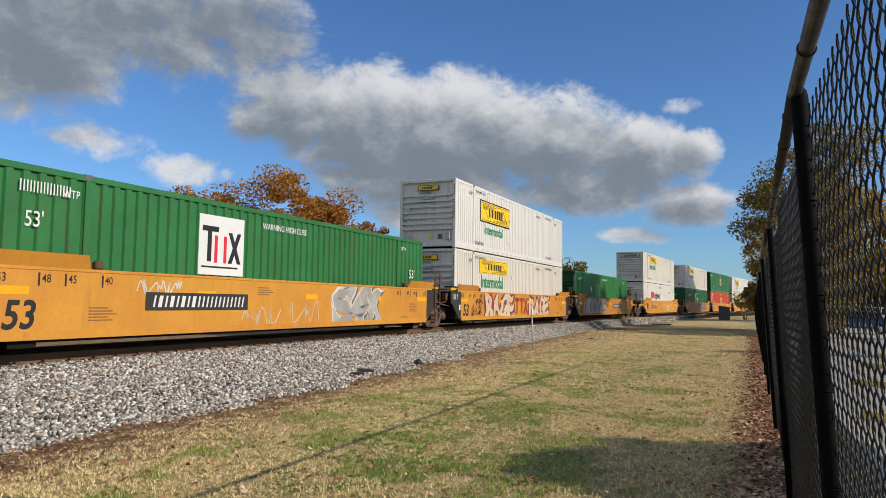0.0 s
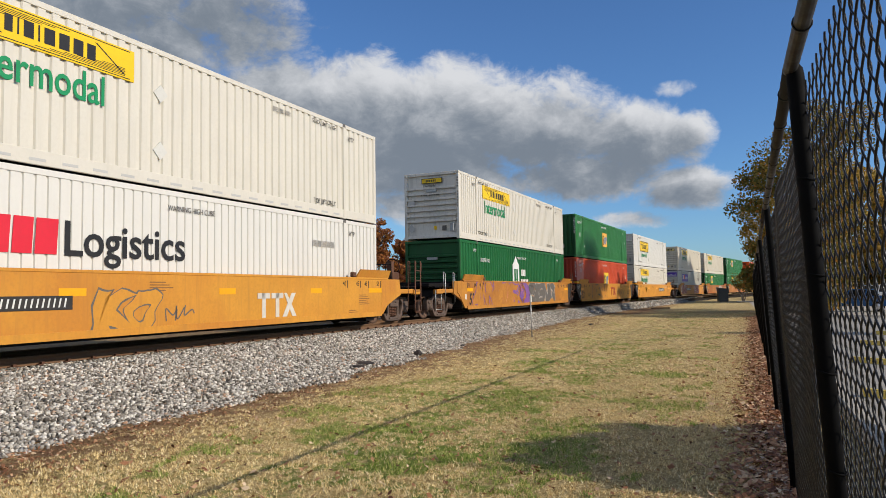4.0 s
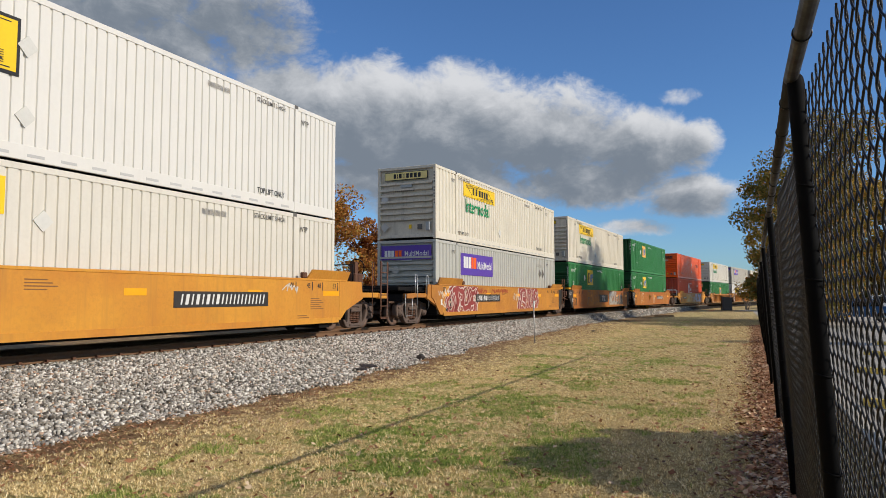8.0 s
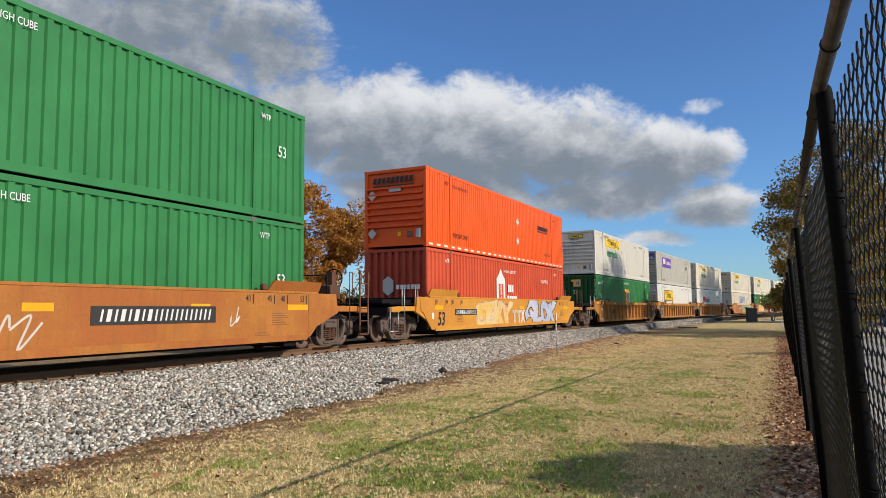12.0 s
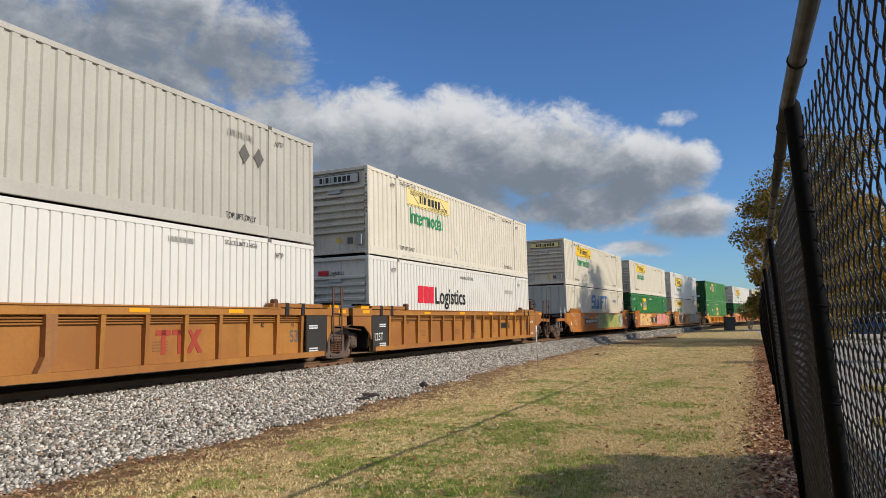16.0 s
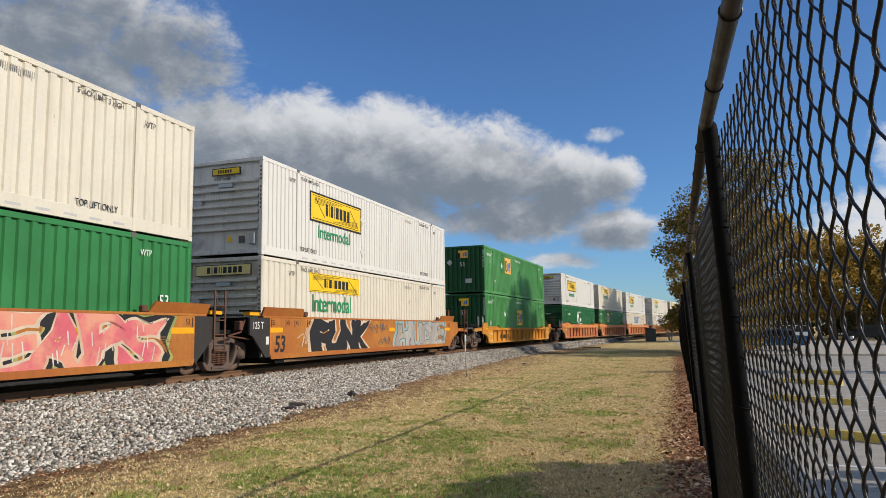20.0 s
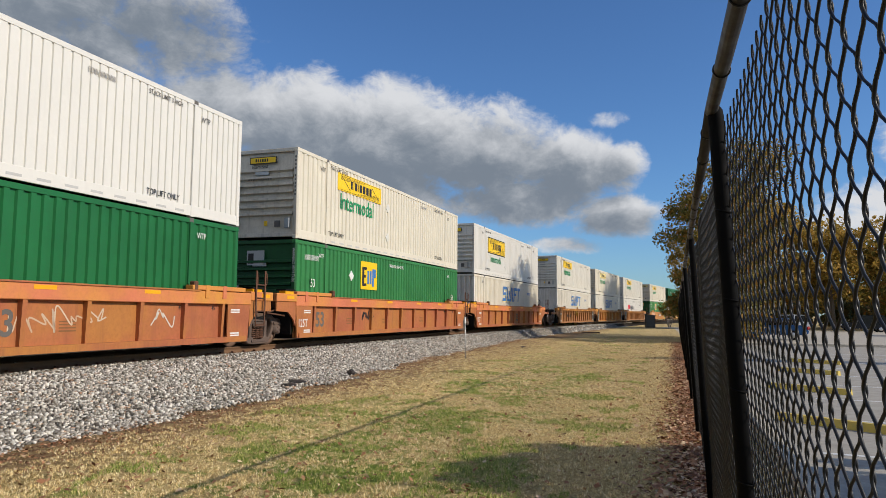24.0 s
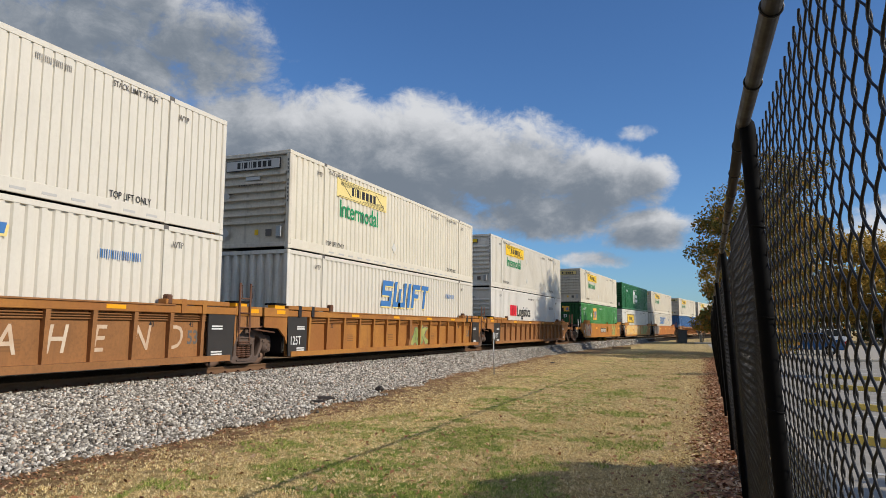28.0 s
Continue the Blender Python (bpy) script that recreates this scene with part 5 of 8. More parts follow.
ENDP = ((-0.95, 1.62), (-0.95, 0.5))
STYLES = {
    "square": dict(body=RUSTGREEN, kind="wave", end="wave", marks=square_marks, label="rust-streaked green container with a white square sign, alone in its well"),
    "boxed": dict(body=BRIGHT, endpaint=ENDGREY, kind="groove", end="bead", low=0.26, marks=boxed_marks, placards=ENDP, side_placards=((6.7, 1.95), (6.7, 0.75)), label="clean white ribbed container with a black-edged yellow sign"),
    "boxedlow": dict(body=BRIGHT, endpaint=ENDGREY, kind="groove", end="bead", low=0.26, marks=boxed_marks, word=False, placards=ENDP, side_placards=((6.7, 1.6),), label="clean white container with one large black-edged yellow sign"),
    "white": dict(body=WHITE, endpaint=ENDGREY, kind="groove", end="bead", low=0.26, marks=banner_marks, placards=ENDP, side_placards=((7.1, 1.95), (7.1, 0.75)), label="white ribbed container with yellow sign and large green lettering"),
    "white_wide": dict(body=WHITE, endpaint=ENDGREY, kind="rib", end="bead", low=0.26, endsign="wide", marks=banner_marks, placards=ENDP, side_placards=((7.1, 1.95), (7.1, 0.75)), label="off-white ribbed container with yellow sign and green lettering"),
    "cream": dict(body=CREAM, endpaint=ENDCREAM, kind="rib", end="bead", low=0.28, endsign="wide", signpaint=FADEDYELLOW, marks=banner_marks, placards=ENDP, side_placards=((7.1, 0.75),), label="aged cream container with rust stains, yellow sign and green lettering"),
    "cream_box": dict(body=CREAM, endpaint=ENDCREAM, kind="rib", end="bead", low=0.28, marks=banner_marks, placards=ENDP, side_placards=((7.1, 1.95), (7.1, 0.75)), label="cream ribbed container with yellow sign and green lettering"),
    "cream_faded": dict(body=CREAM, endpaint=ENDCREAM, kind="rib", end="bead", low=0.28, endsign="wide", signyellow=FADEDYELLOW, marks=banner_marks, placards=ENDP, side_placards=((7.1, 0.75),), label="aged cream container with a faded sign, streaked with rust"),
    "redbar": dict(body=BRIGHT, endpaint=ENDGREY, kind="groove", end="bead", marks=redbar_marks, placards=((-0.95, 1.62),), label="white container with red and black lettering on its side"),
    "patched": dict(body=GREEN, endpaint=ENDGREEN, kind="wave", end="bead", marks=golden_marks, logo=False, patch=PATCHGREEN, z53=0.5, z53b=0.9, side_placards=((4.2, 1.75),), placard_paint=WHITEINK, label="green container with a dull painted-out patch, alone in its well"),
    "gablegreen": dict(body=DEEPGREEN, endpaint=ENDGREEN, kind="wave", end="bead", marks=house_marks, label="deep green container with a white gabled emblem"),
    "gablered": dict(body=REDPAINT, endpaint=ENDRED, kind="wave", end="wave", marks=house_marks, logo_y=6.5, label="faded red container with a white gabled emblem"),
    "golden": dict(body=GREEN, endpaint=ENDGREEN, kind="wave", end="wave", marks=golden_marks, placards=((-0.9, 1.9),), side_placards=((3.9, 1.9),), placard_paint=WHITEINK, label="green corrugated container with a gold square sign"),
    "golden_low": dict(body=GREEN, endpaint=ENDGREEN, kind="wave", end="bead", marks=golden_marks, numfront=True, z53=1.44, z53b=1.3, gold=LOGOYELLOW, placards=((-0.9, 1.45),), side_placards=((3.9, 1.95),), placard_paint=WHITEINK, label="green corrugated container with a yellow square sign"),
    "golden_back": dict(body=GREEN, endpaint=ENDGREEN, kind="wave", end="wave", marks=golden_marks, logo_y=7.6, logo_z=1.08, z53=1.42, label="green container whose gold square sign sits past the middle"),
    "golden_light": dict(body=LIGHTGREEN, endpaint=ENDGREEN, kind="wave", end="wave", marks=golden_marks, side_placards=((3.9, 1.9),), placards=((-0.9, 1.9),), placard_paint=WHITEINK, label="faded light green container with a gold square sign"),
    "golden_light_back": dict(body=LIGHTGREEN, endpaint=ENDGREEN, kind="wave", end="wave", marks=golden_marks, logo_y=7.58, logo_z=1.0, gold=LOGOYELLOW, z53=1.0, side_placards=((4.4, 1.7),), placards=((-0.9, 1.4),), placard_paint=WHITEINK, label="faded green container with a yellow square sign"),
    "golden_red": dict(body=REDPAINT, bay=FADEDBAY, endpaint=ENDRED, kind="wave", end="wave", marks=golden_marks, logo_y=7.75, logo_z=0.95, gold=LOGOYELLOW, label="faded red container with a yellow square sign"),
    "violet": dict(body=GREYPAINT, endpaint=GREYPAINT, kind="rib", end="bead", marks=violet_marks, placards=((-0.9, 1.72), (-0.45, 1.72)), label="grey ribbed container with a purple sign panel"),
    "violet_warm": dict(body=WARMGREY, endpaint=WARMGREY, kind="rib", end="bead", low=0.26, marks=violet_marks, placards=((-0.9, 1.72), (-0.45, 1.72)), label="dusty warm grey container with a purple sign panel"),
    "orange": dict(body=ORANGE, kind="fine", end="bead", low=0.2, marks=word_marks, placards=((-0.95, 1.95), (-0.95, 0.55)), side_placards=((9.2, 1.85), (9.2, 0.95)), placard_paint=PLACARD, label="bright orange container with dark sign bars"),
    "slant": dict(body=CREAM, endpaint=ENDGREY, kind="wave", end="wave", marks=slant_marks, label="cream corrugated container with slanted blue sign bars"),
    "slant_doors": dict(body=CREAM, endpaint=GREYPAINT, kind="wave", end="doors", marks=slant_marks, label="cream container with grey doors and slanted blue sign bars"),
    "slant_white": dict(body=WHITE, endpaint=ENDGREY, kind="wave", end="wave", marks=slant_marks, label="white corrugated container with slanted blue sign bars"),
    "blue": dict(body=BLUEPAINT, kind="wave", end="wave", marks=plain_marks, ink=WHITEINK, label="blue corrugated container with white marks"),
}


# ---- well cars: rail head at z = 0, container front at y = 0, side sheet at x = +1.56 ----
XS = 1.56
WHEEL_R = 0.46
WHEELS = {"lead": [], "trail": []}


def wheel_pair():
    bm = lathe([(-0.72, 0.08), (-0.70, 0.46), (-0.66, 0.485), (-0.655, 0.46), (-0.60, 0.44), (-0.59, 0.36), (-0.63, 0.34), (-0.62, 0.15), (-0.57, 0.13), (-0.57, 0.085), (0.57, 0.085), (0.57, 0.13), (0.62, 0.15), (0.63, 0.34), (0.69, 0.36), (0.70, 0.44), (0.77, 0.46), (0.80, 0.46), (0.81, 0.36), (0.75, 0.33), (0.74, 0.16), (0.83, 0.13), (0.83, 0.09), (0.98, 0.085), (0.98, 0.02)], "x", 28)
    return bm


def bearing():
    bm = lathe([(0.9, 0.05), (0.9, 0.15), (1.12, 0.15), (1.13, 0.12), (1.16, 0.115), (1.17, 0.03)], "x", 16)
    for i in range(3):
        a = 2.1 * i
        rod(bm, (1.16, 0.07 * math.cos(a), 0.07 * math.sin(a)), (1.185, 0.07 * math.cos(a), 0.07 * math.sin(a)), 0.018, 6)
    return bm


def round_off(pts, times=2):
    """A closed outline with its corners cut round."""
    for _ in range(times):
        pts = [p for a, b in zip(pts, pts[1:] + pts[:1]) for p in ((a[0] * 0.8 + b[0] * 0.2, a[1] * 0.8 + b[1] * 0.2), (a[0] * 0.2 + b[0] * 0.8, a[1] * 0.2 + b[1] * 0.8))]
    return pts


def cast_plate(outer, holes, x0, x1, bevel):
    """A cast plate in the y-z plane with open windows and rounded edges, from x0 to x1."""
    cu = bpy.data.curves.new("casting", "CURVE")
    cu.dimensions, cu.fill_mode, cu.extrude, cu.bevel_depth, cu.bevel_resolution = "2D", "BOTH", (x1 - x0) / 2 - bevel, bevel, 1
    for pts in (outer, *holes):
        sp = cu.splines.new("POLY")
        sp.points.add(len(pts) - 1)
        for p, (a, b) in zip(sp.points, pts):
            p.co = (a, b, 0, 1)
        sp.use_cyclic_u = True
    ob = bpy.data.objects.new("casting", cu)
    me = bpy.data.meshes.new_from_object(ob)
    bpy.data.objects.remove(ob)
    bm = bmesh.new()
    bm.from_mesh(me)
    bpy.data.meshes.remove(me)
    for v in bm.verts:
        v.co = Vector(((x0 + x1) / 2 + v.co.z, v.co.x, v.co.y))
    return bm


def side_frame():
    """Cast truck side: arched top, bearing jaws, spring window and two lightening holes."""
    half = [(0.0, 0.92), (0.38, 0.91), (0.62, 0.85), (0.82, 0.78), (1.10, 0.76), (1.16, 0.66), (1.14, 0.36), (1.07, 0.34), (1.06, 0.60), (0.79, 0.60), (0.74, 0.42), (0.56, 0.15), (0.44, 0.08), (0.0, 0.07)]
    outer = round_off(half + [(-a, b) for a, b in half[-2:0:-1]])
    spring = round_off([(-0.34, 0.16), (0.34, 0.16), (0.34, 0.72), (-0.34, 0.72)], 1)
    side = [(0.41, 0.83), (0.64, 0.76), (0.75, 0.60), (0.56, 0.22), (0.41, 0.20)]
    bm = cast_plate(outer, [spring, round_off(side), round_off([(-a, b) for a, b in side])], 0.90, 1.09, 0.022)
    # raised rim along the bottom and pads over the bearings
    for y in (-0.915, 0.915):
        box(bm, 0.92, 1.12, y - 0.17, y + 0.17, 0.60, 0.66)
    box(bm, 0.92, 1.12, -0.34, 0.34, 0.12, 0.17)
    return bm


def springs():
    bm = bmesh.new()
    for y in (-0.2, 0.0, 0.2):
        for i in range(6):
            z = 0.23 + i * 0.055
            rod(bm, (1.0, y, z), (1.0, y, z + 0.034), 0.098, 10)
        rod(bm, (1.0, y, 0.2), (1.0, y, 0.56), 0.06, 8)
    return bm


def truck(car, y):
    """One two-axle truck under the car, centred at y."""
    t = part("truck", shared(("bolster",), lambda: boxes((-1.05, 1.05, -0.25, 0.25, 0.56, 0.76), (-0.5, 0.5, -0.35, 0.35, 0.7, 0.9)), IRON), IRON, car, "grimy cast truck with springs", pose(0, y, 0))
    part("side_frame", shared(("side_frame",), side_frame, IRON), IRON, t)
    part("side_frame", shared(("side_frame",), side_frame, IRON), IRON, t, at=pose(0, 0, 0, 0, 0, 180))
    part("spring_pack", shared(("springs",), springs, RUSTSTEEL), RUSTSTEEL, t)
    part("bolster_end", shared(("bolster_end",), lambda: soft_box(0.9, 1.14, -0.29, 0.29, 0.53, 0.67, 0.03), IRON), IRON, t)
    for k, dy in (("lead", -0.915), ("trail", 0.915)):
        w = part("wheelset", shared(("wheelset",), wheel_pair, WHEELSTEEL), WHEELSTEEL, t, "", pose(0, dy, WHEEL_R))
        WHEELS[k].append(w)
        part("bearing", shared(("bearing",), bearing, IRON), IRON, t, at=pose(0, dy, WHEEL_R))
    return t


def well_floor(car, m):
    part("well_floor", shared(("well_floor",), lambda: boxes((-1.3, 1.3, 0.1, CL - 0.1, 0.22, 0.30), (-1.45, 1.45, 0.5, 1.0, 0.15, 0.3), (-1.45, 1.45, CL - 1.0, CL - 0.5, 0.15, 0.3)), BLACKSTEEL), BLACKSTEEL, car)
    part("far_side_sheet", shared(("far_side_sheet",), lambda: boxes((-XS, -XS + 0.06, -0.1, CL + 0.1, 0.08, 1.45)), m), m, car)


def ladder(car, x, y, z0, z1, w, m):
    def build():
        bm = bmesh.new()
        for yy in (y, y + w):
            box(bm, x - 0.012, x + 0.012, yy - 0.03, yy + 0.03, z0 + 0.3, z1)
            rod(bm, (x, yy, z0), (x, yy, z0 + 0.32), 0.016, 6)
            for a, b in (((0.0, z1 - 0.04), (0.09, z1 - 0.07)), ((0.09, z1 - 0.07), (0.09, z1 - 0.36)), ((0.09, z1 - 0.36), (0.0, z1 - 0.40))):
                rod(bm, (x, yy + a[0], a[1]), (x, yy + b[0], b[1]), 0.010, 5)
        rod(bm, (x, y, z0 + 0.01), (x, y + w, z0 + 0.01), 0.016, 6)
        z = z0 + 0.05
        while z < z1 - 0.25:
            rod(bm, (x, y, z), (x, y + w, z), 0.018, 6)
            z += 0.36
        return bm
    part("ladder", shared(("ladder", x, y, z0, z1, w), build, m), m, car)


def grab(car, pts, m, r=0.014, name="grab_iron"):
    part(name, shared((name, tuple(pts)), lambda: rods(pts, r, 6), m), m, car)


def smooth_side(car, s):
    """Flat-sided well car: one long sheet, a bottom flange, raised lips at both ends, dark end plates."""
    m = s["paint"]
    part("side_sheet", shared(("side_sheet",), lambda: slab_bm([(0.06, 0.36), (CL - 0.16, 0.36), (CL - 0.16, 1.45), (0.06, 1.45)], XS - 0.05, XS), m), m, car)
    part("bottom_flange", shared(("bottom_flange",), lambda: slab_bm([(0.12, 0.28), (CL - 0.22, 0.28), (CL - 0.16, 0.42), (0.06, 0.42)], XS - 0.03, XS + 0.02), m), m, car)
    part("top_chord", shared(("top_chord",), lambda: soft_box(XS - 0.18, XS + 0.012, -0.28, CL + 0.28, 1.44, 1.50, 0.01), m), m, car)
    def lip(y0, y1, d):
        bm = bmesh.new()
        a = [(y0, 1.5), (y1, 1.5), (y1 - d, 1.74), (y0, 1.74)] if d > 0 else [(y0, 1.5), (y1, 1.5), (y1, 1.74), (y0 - d, 1.74)]
        v0 = [bm.verts.new((XS + 0.005 + (0.10 if z > 1.6 else 0), y, z)) for y, z in a]
        v1 = [bm.verts.new((XS - 0.05 + (0.10 if z > 1.6 else 0), y, z)) for y, z in a]
        bm.faces.new(v0)
        bm.faces.new(v1[::-1])
        for i in range(4):
            bm.faces.new((v0[i], v1[i], v1[(i + 1) % 4], v0[(i + 1) % 4]))
        bmesh.ops.recalc_face_normals(bm, faces=bm.faces[:])
        return bm
    part("side_lip", shared(("side_lip", 0), lambda: lip(-0.35, 1.9, 0.12), m), m, car)
    part("side_lip", shared(("side_lip", 1), lambda: lip(CL - 1.75, CL + 0.3, -0.12), m), m, car)
    for y in (0.0, CL):
        part("latch", shared(("latch", y > 1), lambda: soft_box(XS - 0.12, XS + 0.02, (2.0 if y < 1 else CL - 1.95), (2.18 if y < 1 else CL - 1.77), 1.5, 1.66, 0.03), RUSTSTEEL), RUSTSTEEL, car)
    e = CARGREY if s["front"] == "joint" else m
    part("end_plate", shared(("end_plate", 0), lambda: slab_bm([(0.055, 0.34), (0.055, 1.44), (-0.93, 1.44), (-0.93, 0.98), (-0.78, 0.94), (-0.15, 0.34)], XS - 0.05, XS + 0.004), e), e, car, "" if e == m else "dark grey end plate")
    e = CARGREY if s["rear"] == "joint" else m
    part("end_plate", shared(("end_plate", 1), lambda: slab_bm([(CL - 0.155, 0.34), (CL - 0.155, 1.44), (CL + 0.82, 1.44), (CL + 0.82, 1.0), (CL + 0.62, 0.95), (CL - 0.06, 0.36)], XS - 0.05, XS + 0.004), e), e, car, "" if e == m else "dark grey end plate")
    for y0, y1, z0 in ((-0.36, -0.28, 0.34), (CL + 0.28, CL + 0.36, 0.34), (-0.92, -0.84, 1.0), (CL + 0.73, CL + 0.81, 1.0)):
        part("end_web", shared(("end_web", y0), lambda: boxes((-1.5, 1.5, y0, y1, z0, 1.45)), BLACKSTEEL), BLACKSTEEL, car)
    marks = [(0.16, "53"), (0.94, "48"), (1.44, "45"), (2.2, "40")]
    for y, w in marks:
        text("length_mark", w, 0.14, INK, car, XS + 0.003, y + 0.02, 1.24, 0.85)
        text("length_mark", w, 0.14, INK, car, XS + 0.003, CL - y - 0.34, 1.24, 0.85)
    part("tick_mark", shared(("tick_mark",), lambda: boxes(*[(XS - 0.01, XS + 0.003, yy, yy + 0.035, 1.18, 1.4) for y, w in marks for yy in (y - 0.05, CL - y - 0.1)]), INK), INK, car)
    for y, w in ((0.08, 0.66), (4.6, 0.55), (8.6, 0.55), (12.2, 0.55), (CL - 1.0, 0.82)):
        part("reflector", shared(("reflector", y), lambda: boxes((XS - 0.01, XS + 0.004, y, y + w, 1.03, 1.17)), REFLECT), REFLECT, car)
    text("lettering", "53", 0.46, INK, car, XS + 0.003, 0.3, 0.48, 0.9, shear=0.15, fat=0.03)
    # stencilled notes that cannot be read
    note = lambda y, z, n: part("stencil_mark", shared(("stencil", y, z, n), lambda: boxes(*[(XS - 0.01, XS + 0.003, y, y + 0.42 + 0.1 * ((i * 7) % 3), z - 0.055 * i, z - 0.055 * i + 0.02) for i in range(n + 2)]), STENCIL), STENCIL, car)
    note(1.9, 0.8, 3)
    note(CL - 1.6, 0.95, 4)
    note(CL - 2.2, 0.5, 3)
    note(6.6, 1.28, 2)
    if s["front"] == "joint":
        text("lettering", "125 T", 0.19, WHITEINK, car, XS + 0.008, -0.76, 1.14, 0.85)
    part("decal", shared(("decal",), lambda: boxes((XS, XS + 0.008, -0.14, 0.0, 0.7, 0.92)), WHITEINK), WHITEINK, car)


def ribbed_side(car, s):
    """Ribbed well car: deep top chord, recessed panels between upright ribs, bottom flange."""
    m, chord = s["paint"], s.get("chord", s["paint"])
    few = m == REDCAR
    part("side_sheet", shared(("rib_sheet",), lambda: boxes((XS - 0.17, XS - 0.14, -0.2, CL + 0.2, 0.2, 1.32)), m), m, car)
    part("top_chord", shared(("rib_chord", few), lambda: soft_box(XS - 0.2, XS, -0.3, CL + 0.3, 1.16 if few else 1.3, 1.47, 0.012), chord), chord, car, "" if chord == m else "deep top chord in a paler paint")
    part("chord_lip", shared(("chord_lip",), lambda: boxes((XS - 0.2, XS + 0.03, 1.9, CL - 1.9, 1.46, 1.49)), m), m, car)
    part("bottom_flange", shared(("rib_flange",), lambda: slab_bm([(-0.1, 0.19), (CL + 0.1, 0.19), (CL + 0.1, 0.33), (-0.1, 0.33)], XS - 0.15, XS + 0.01), m), m, car)
    n = 11 if few else 15
    for i in range(n):
        y = 0.9 + i * (CL - 1.8) / (n - 1)
        part("rib", shared(("rib",), lambda: slab_rib(), m), m, car, at=pose(0, y, 0))
    for z, r in () if few else ((1.245, 0.016), (1.195, 0.014), (1.145, 0.018)):
        part("pipe", shared(("pipe", z), lambda: rod(bmesh.new(), (XS - 0.10, 0.5, z), (XS - 0.10, CL - 0.5, z), r, 6), m), m, car)
    if not few:
        part("brace", shared(("brace",), lambda: slab_bm([(CL / 2 - 0.30, 0.22), (CL / 2 - 0.14, 0.22), (CL / 2 + 0.10, 0.60), (CL / 2 + 0.10, 1.31), (CL / 2 - 0.12, 1.31), (CL / 2 - 0.12, 0.60)], XS - 0.13, XS + 0.004), DARKBROWN), DARKBROWN, car, "dark brown brace")
    e = s.get("endpaint", CARGREY) if s["front"] == "joint" else m
    part("end_plate", shared(("rib_end", 0), lambda: slab_bm([(-0.2, 0.2), (0.72, 0.2), (0.72, 1.3), (-0.28, 1.3)], XS - 0.06, XS - 0.02), e), e, car, "" if e == m else "dark grey end plate")
    e = s.get("endpaint", CARGREY) if s["rear"] == "joint" else m
    part("end_plate", shared(("rib_end", 1), lambda: slab_bm([(CL - 0.72, 0.2), (CL + 0.2, 0.2), (CL + 0.28, 1.3), (CL - 0.72, 1.3)], XS - 0.06, XS - 0.02), e), e, car, "" if e == m else "dark grey end plate")
    for k in (0, 1):
        pts = [(-0.28, 1.3), (-0.28, 0.55), (-0.4, 0.75), (-0.7, 0.97), (-1.35, 1.0), (-1.35, 1.3)]
        pts = pts if k == 0 else [(CL - y, z) for y, z in pts]
        part("arch_plate", shared(("arch_plate", k), lambda: slab_bm(pts, XS - 0.08, XS - 0.03), m), m, car)
        ends = (-1.4, -0.28) if k == 0 else (CL + 0.28, CL + 1.4)
        part("end_sill", shared(("end_sill", k), lambda: soft_box(XS - 0.26, XS + 0.01, ends[0], ends[1], 1.28, 1.52, 0.015), chord), chord, car)
        part("stripe", shared(("stripe", k), lambda: boxes((XS - 0.02, XS + 0.014, ends[0] + 0.55, ends[0] + 0.95, 1.36, 1.46)), REFLECT), REFLECT, car)
        caps = (0.0, 1.9) if k == 0 else (CL - 1.9, CL)
        part("end_rail", shared(("end_rail", k), lambda: soft_box(XS - 0.2, XS + 0.02, caps[0] - 0.3, caps[1], 1.49, 1.60, 0.012), chord), chord, car)
        bm_ = INK if s.get("bands", True) else chord
        for b0, b1 in ((0.2, 0.36), (0.9, 1.05)):
            part("band", shared(("band", k, b0), lambda: boxes((XS - 0.21, XS + 0.024, caps[0] + b0, caps[0] + b1, 1.3, 1.61)), bm_), bm_, car)
        y = 2.0 if k == 0 else CL - 2.15
        part("latch", shared(("rib_latch", k), lambda: soft_box(XS - 0.14, XS + 0.03, y, y + 0.16, 1.48, 1.70, 0.03), RUSTSTEEL), RUSTSTEEL, car)
    for y0 in (-0.36, CL + 0.28):
        part("end_web", shared(("rib_web", y0), lambda: boxes((-1.4, 1.4, y0, y0 + 0.08, 0.3, 1.3)), BLACKSTEEL), BLACKSTEEL, car)
    for y in (3.4, 6.6, 9.8, 12.6):
        part("reflector", shared(("rib_reflector", y), lambda: boxes((XS - 0.01, XS + 0.004, y, y + 0.5, 1.35, 1.43)), REFLECT), REFLECT, car)
    if s["front"] == "joint":
        text("lettering", "125T", 0.24, WHITEINK, car, XS - 0.016, -0.1, 0.52, 0.8)
    text("lettering", "53", 0.46 if few else 0.3, GREYINK, car, XS - 0.136, 9.0 if few and not s.get("front53") else 1.15 if s.get("front53") else CL - 1.3, 0.52 if few else 0.62, 0.9, fat=0.03)
    for y, w in ((2.28, "20"), (CL - 2.5, "40"), (CL - 1.25, "45")):
        text("length_mark", w, 0.12, INK, car, XS - 0.136, y, 1.0, 0.85)
    part("stencil_mark", shared(("rib_stencil",), lambda: boxes(*[(XS - 0.15, XS - 0.136, 3.35 + 1.025 * j, 3.75 + 1.025 * j, 0.75 - 0.06 * i, 0.775 - 0.06 * i) for j in (0, 3, 7) for i in range(4)]), STENCIL), STENCIL, car)
    part("stencil_mark", shared(("end_stencil",), lambda: boxes(*[(XS - 0.03, XS - 0.016, y + 0.1, y + 0.5, z, z + 0.035) for y in (0.1, CL - 0.7) for z in (1.0, 0.94, 0.4, 0.34)]), WHITEINK), WHITEINK, car)


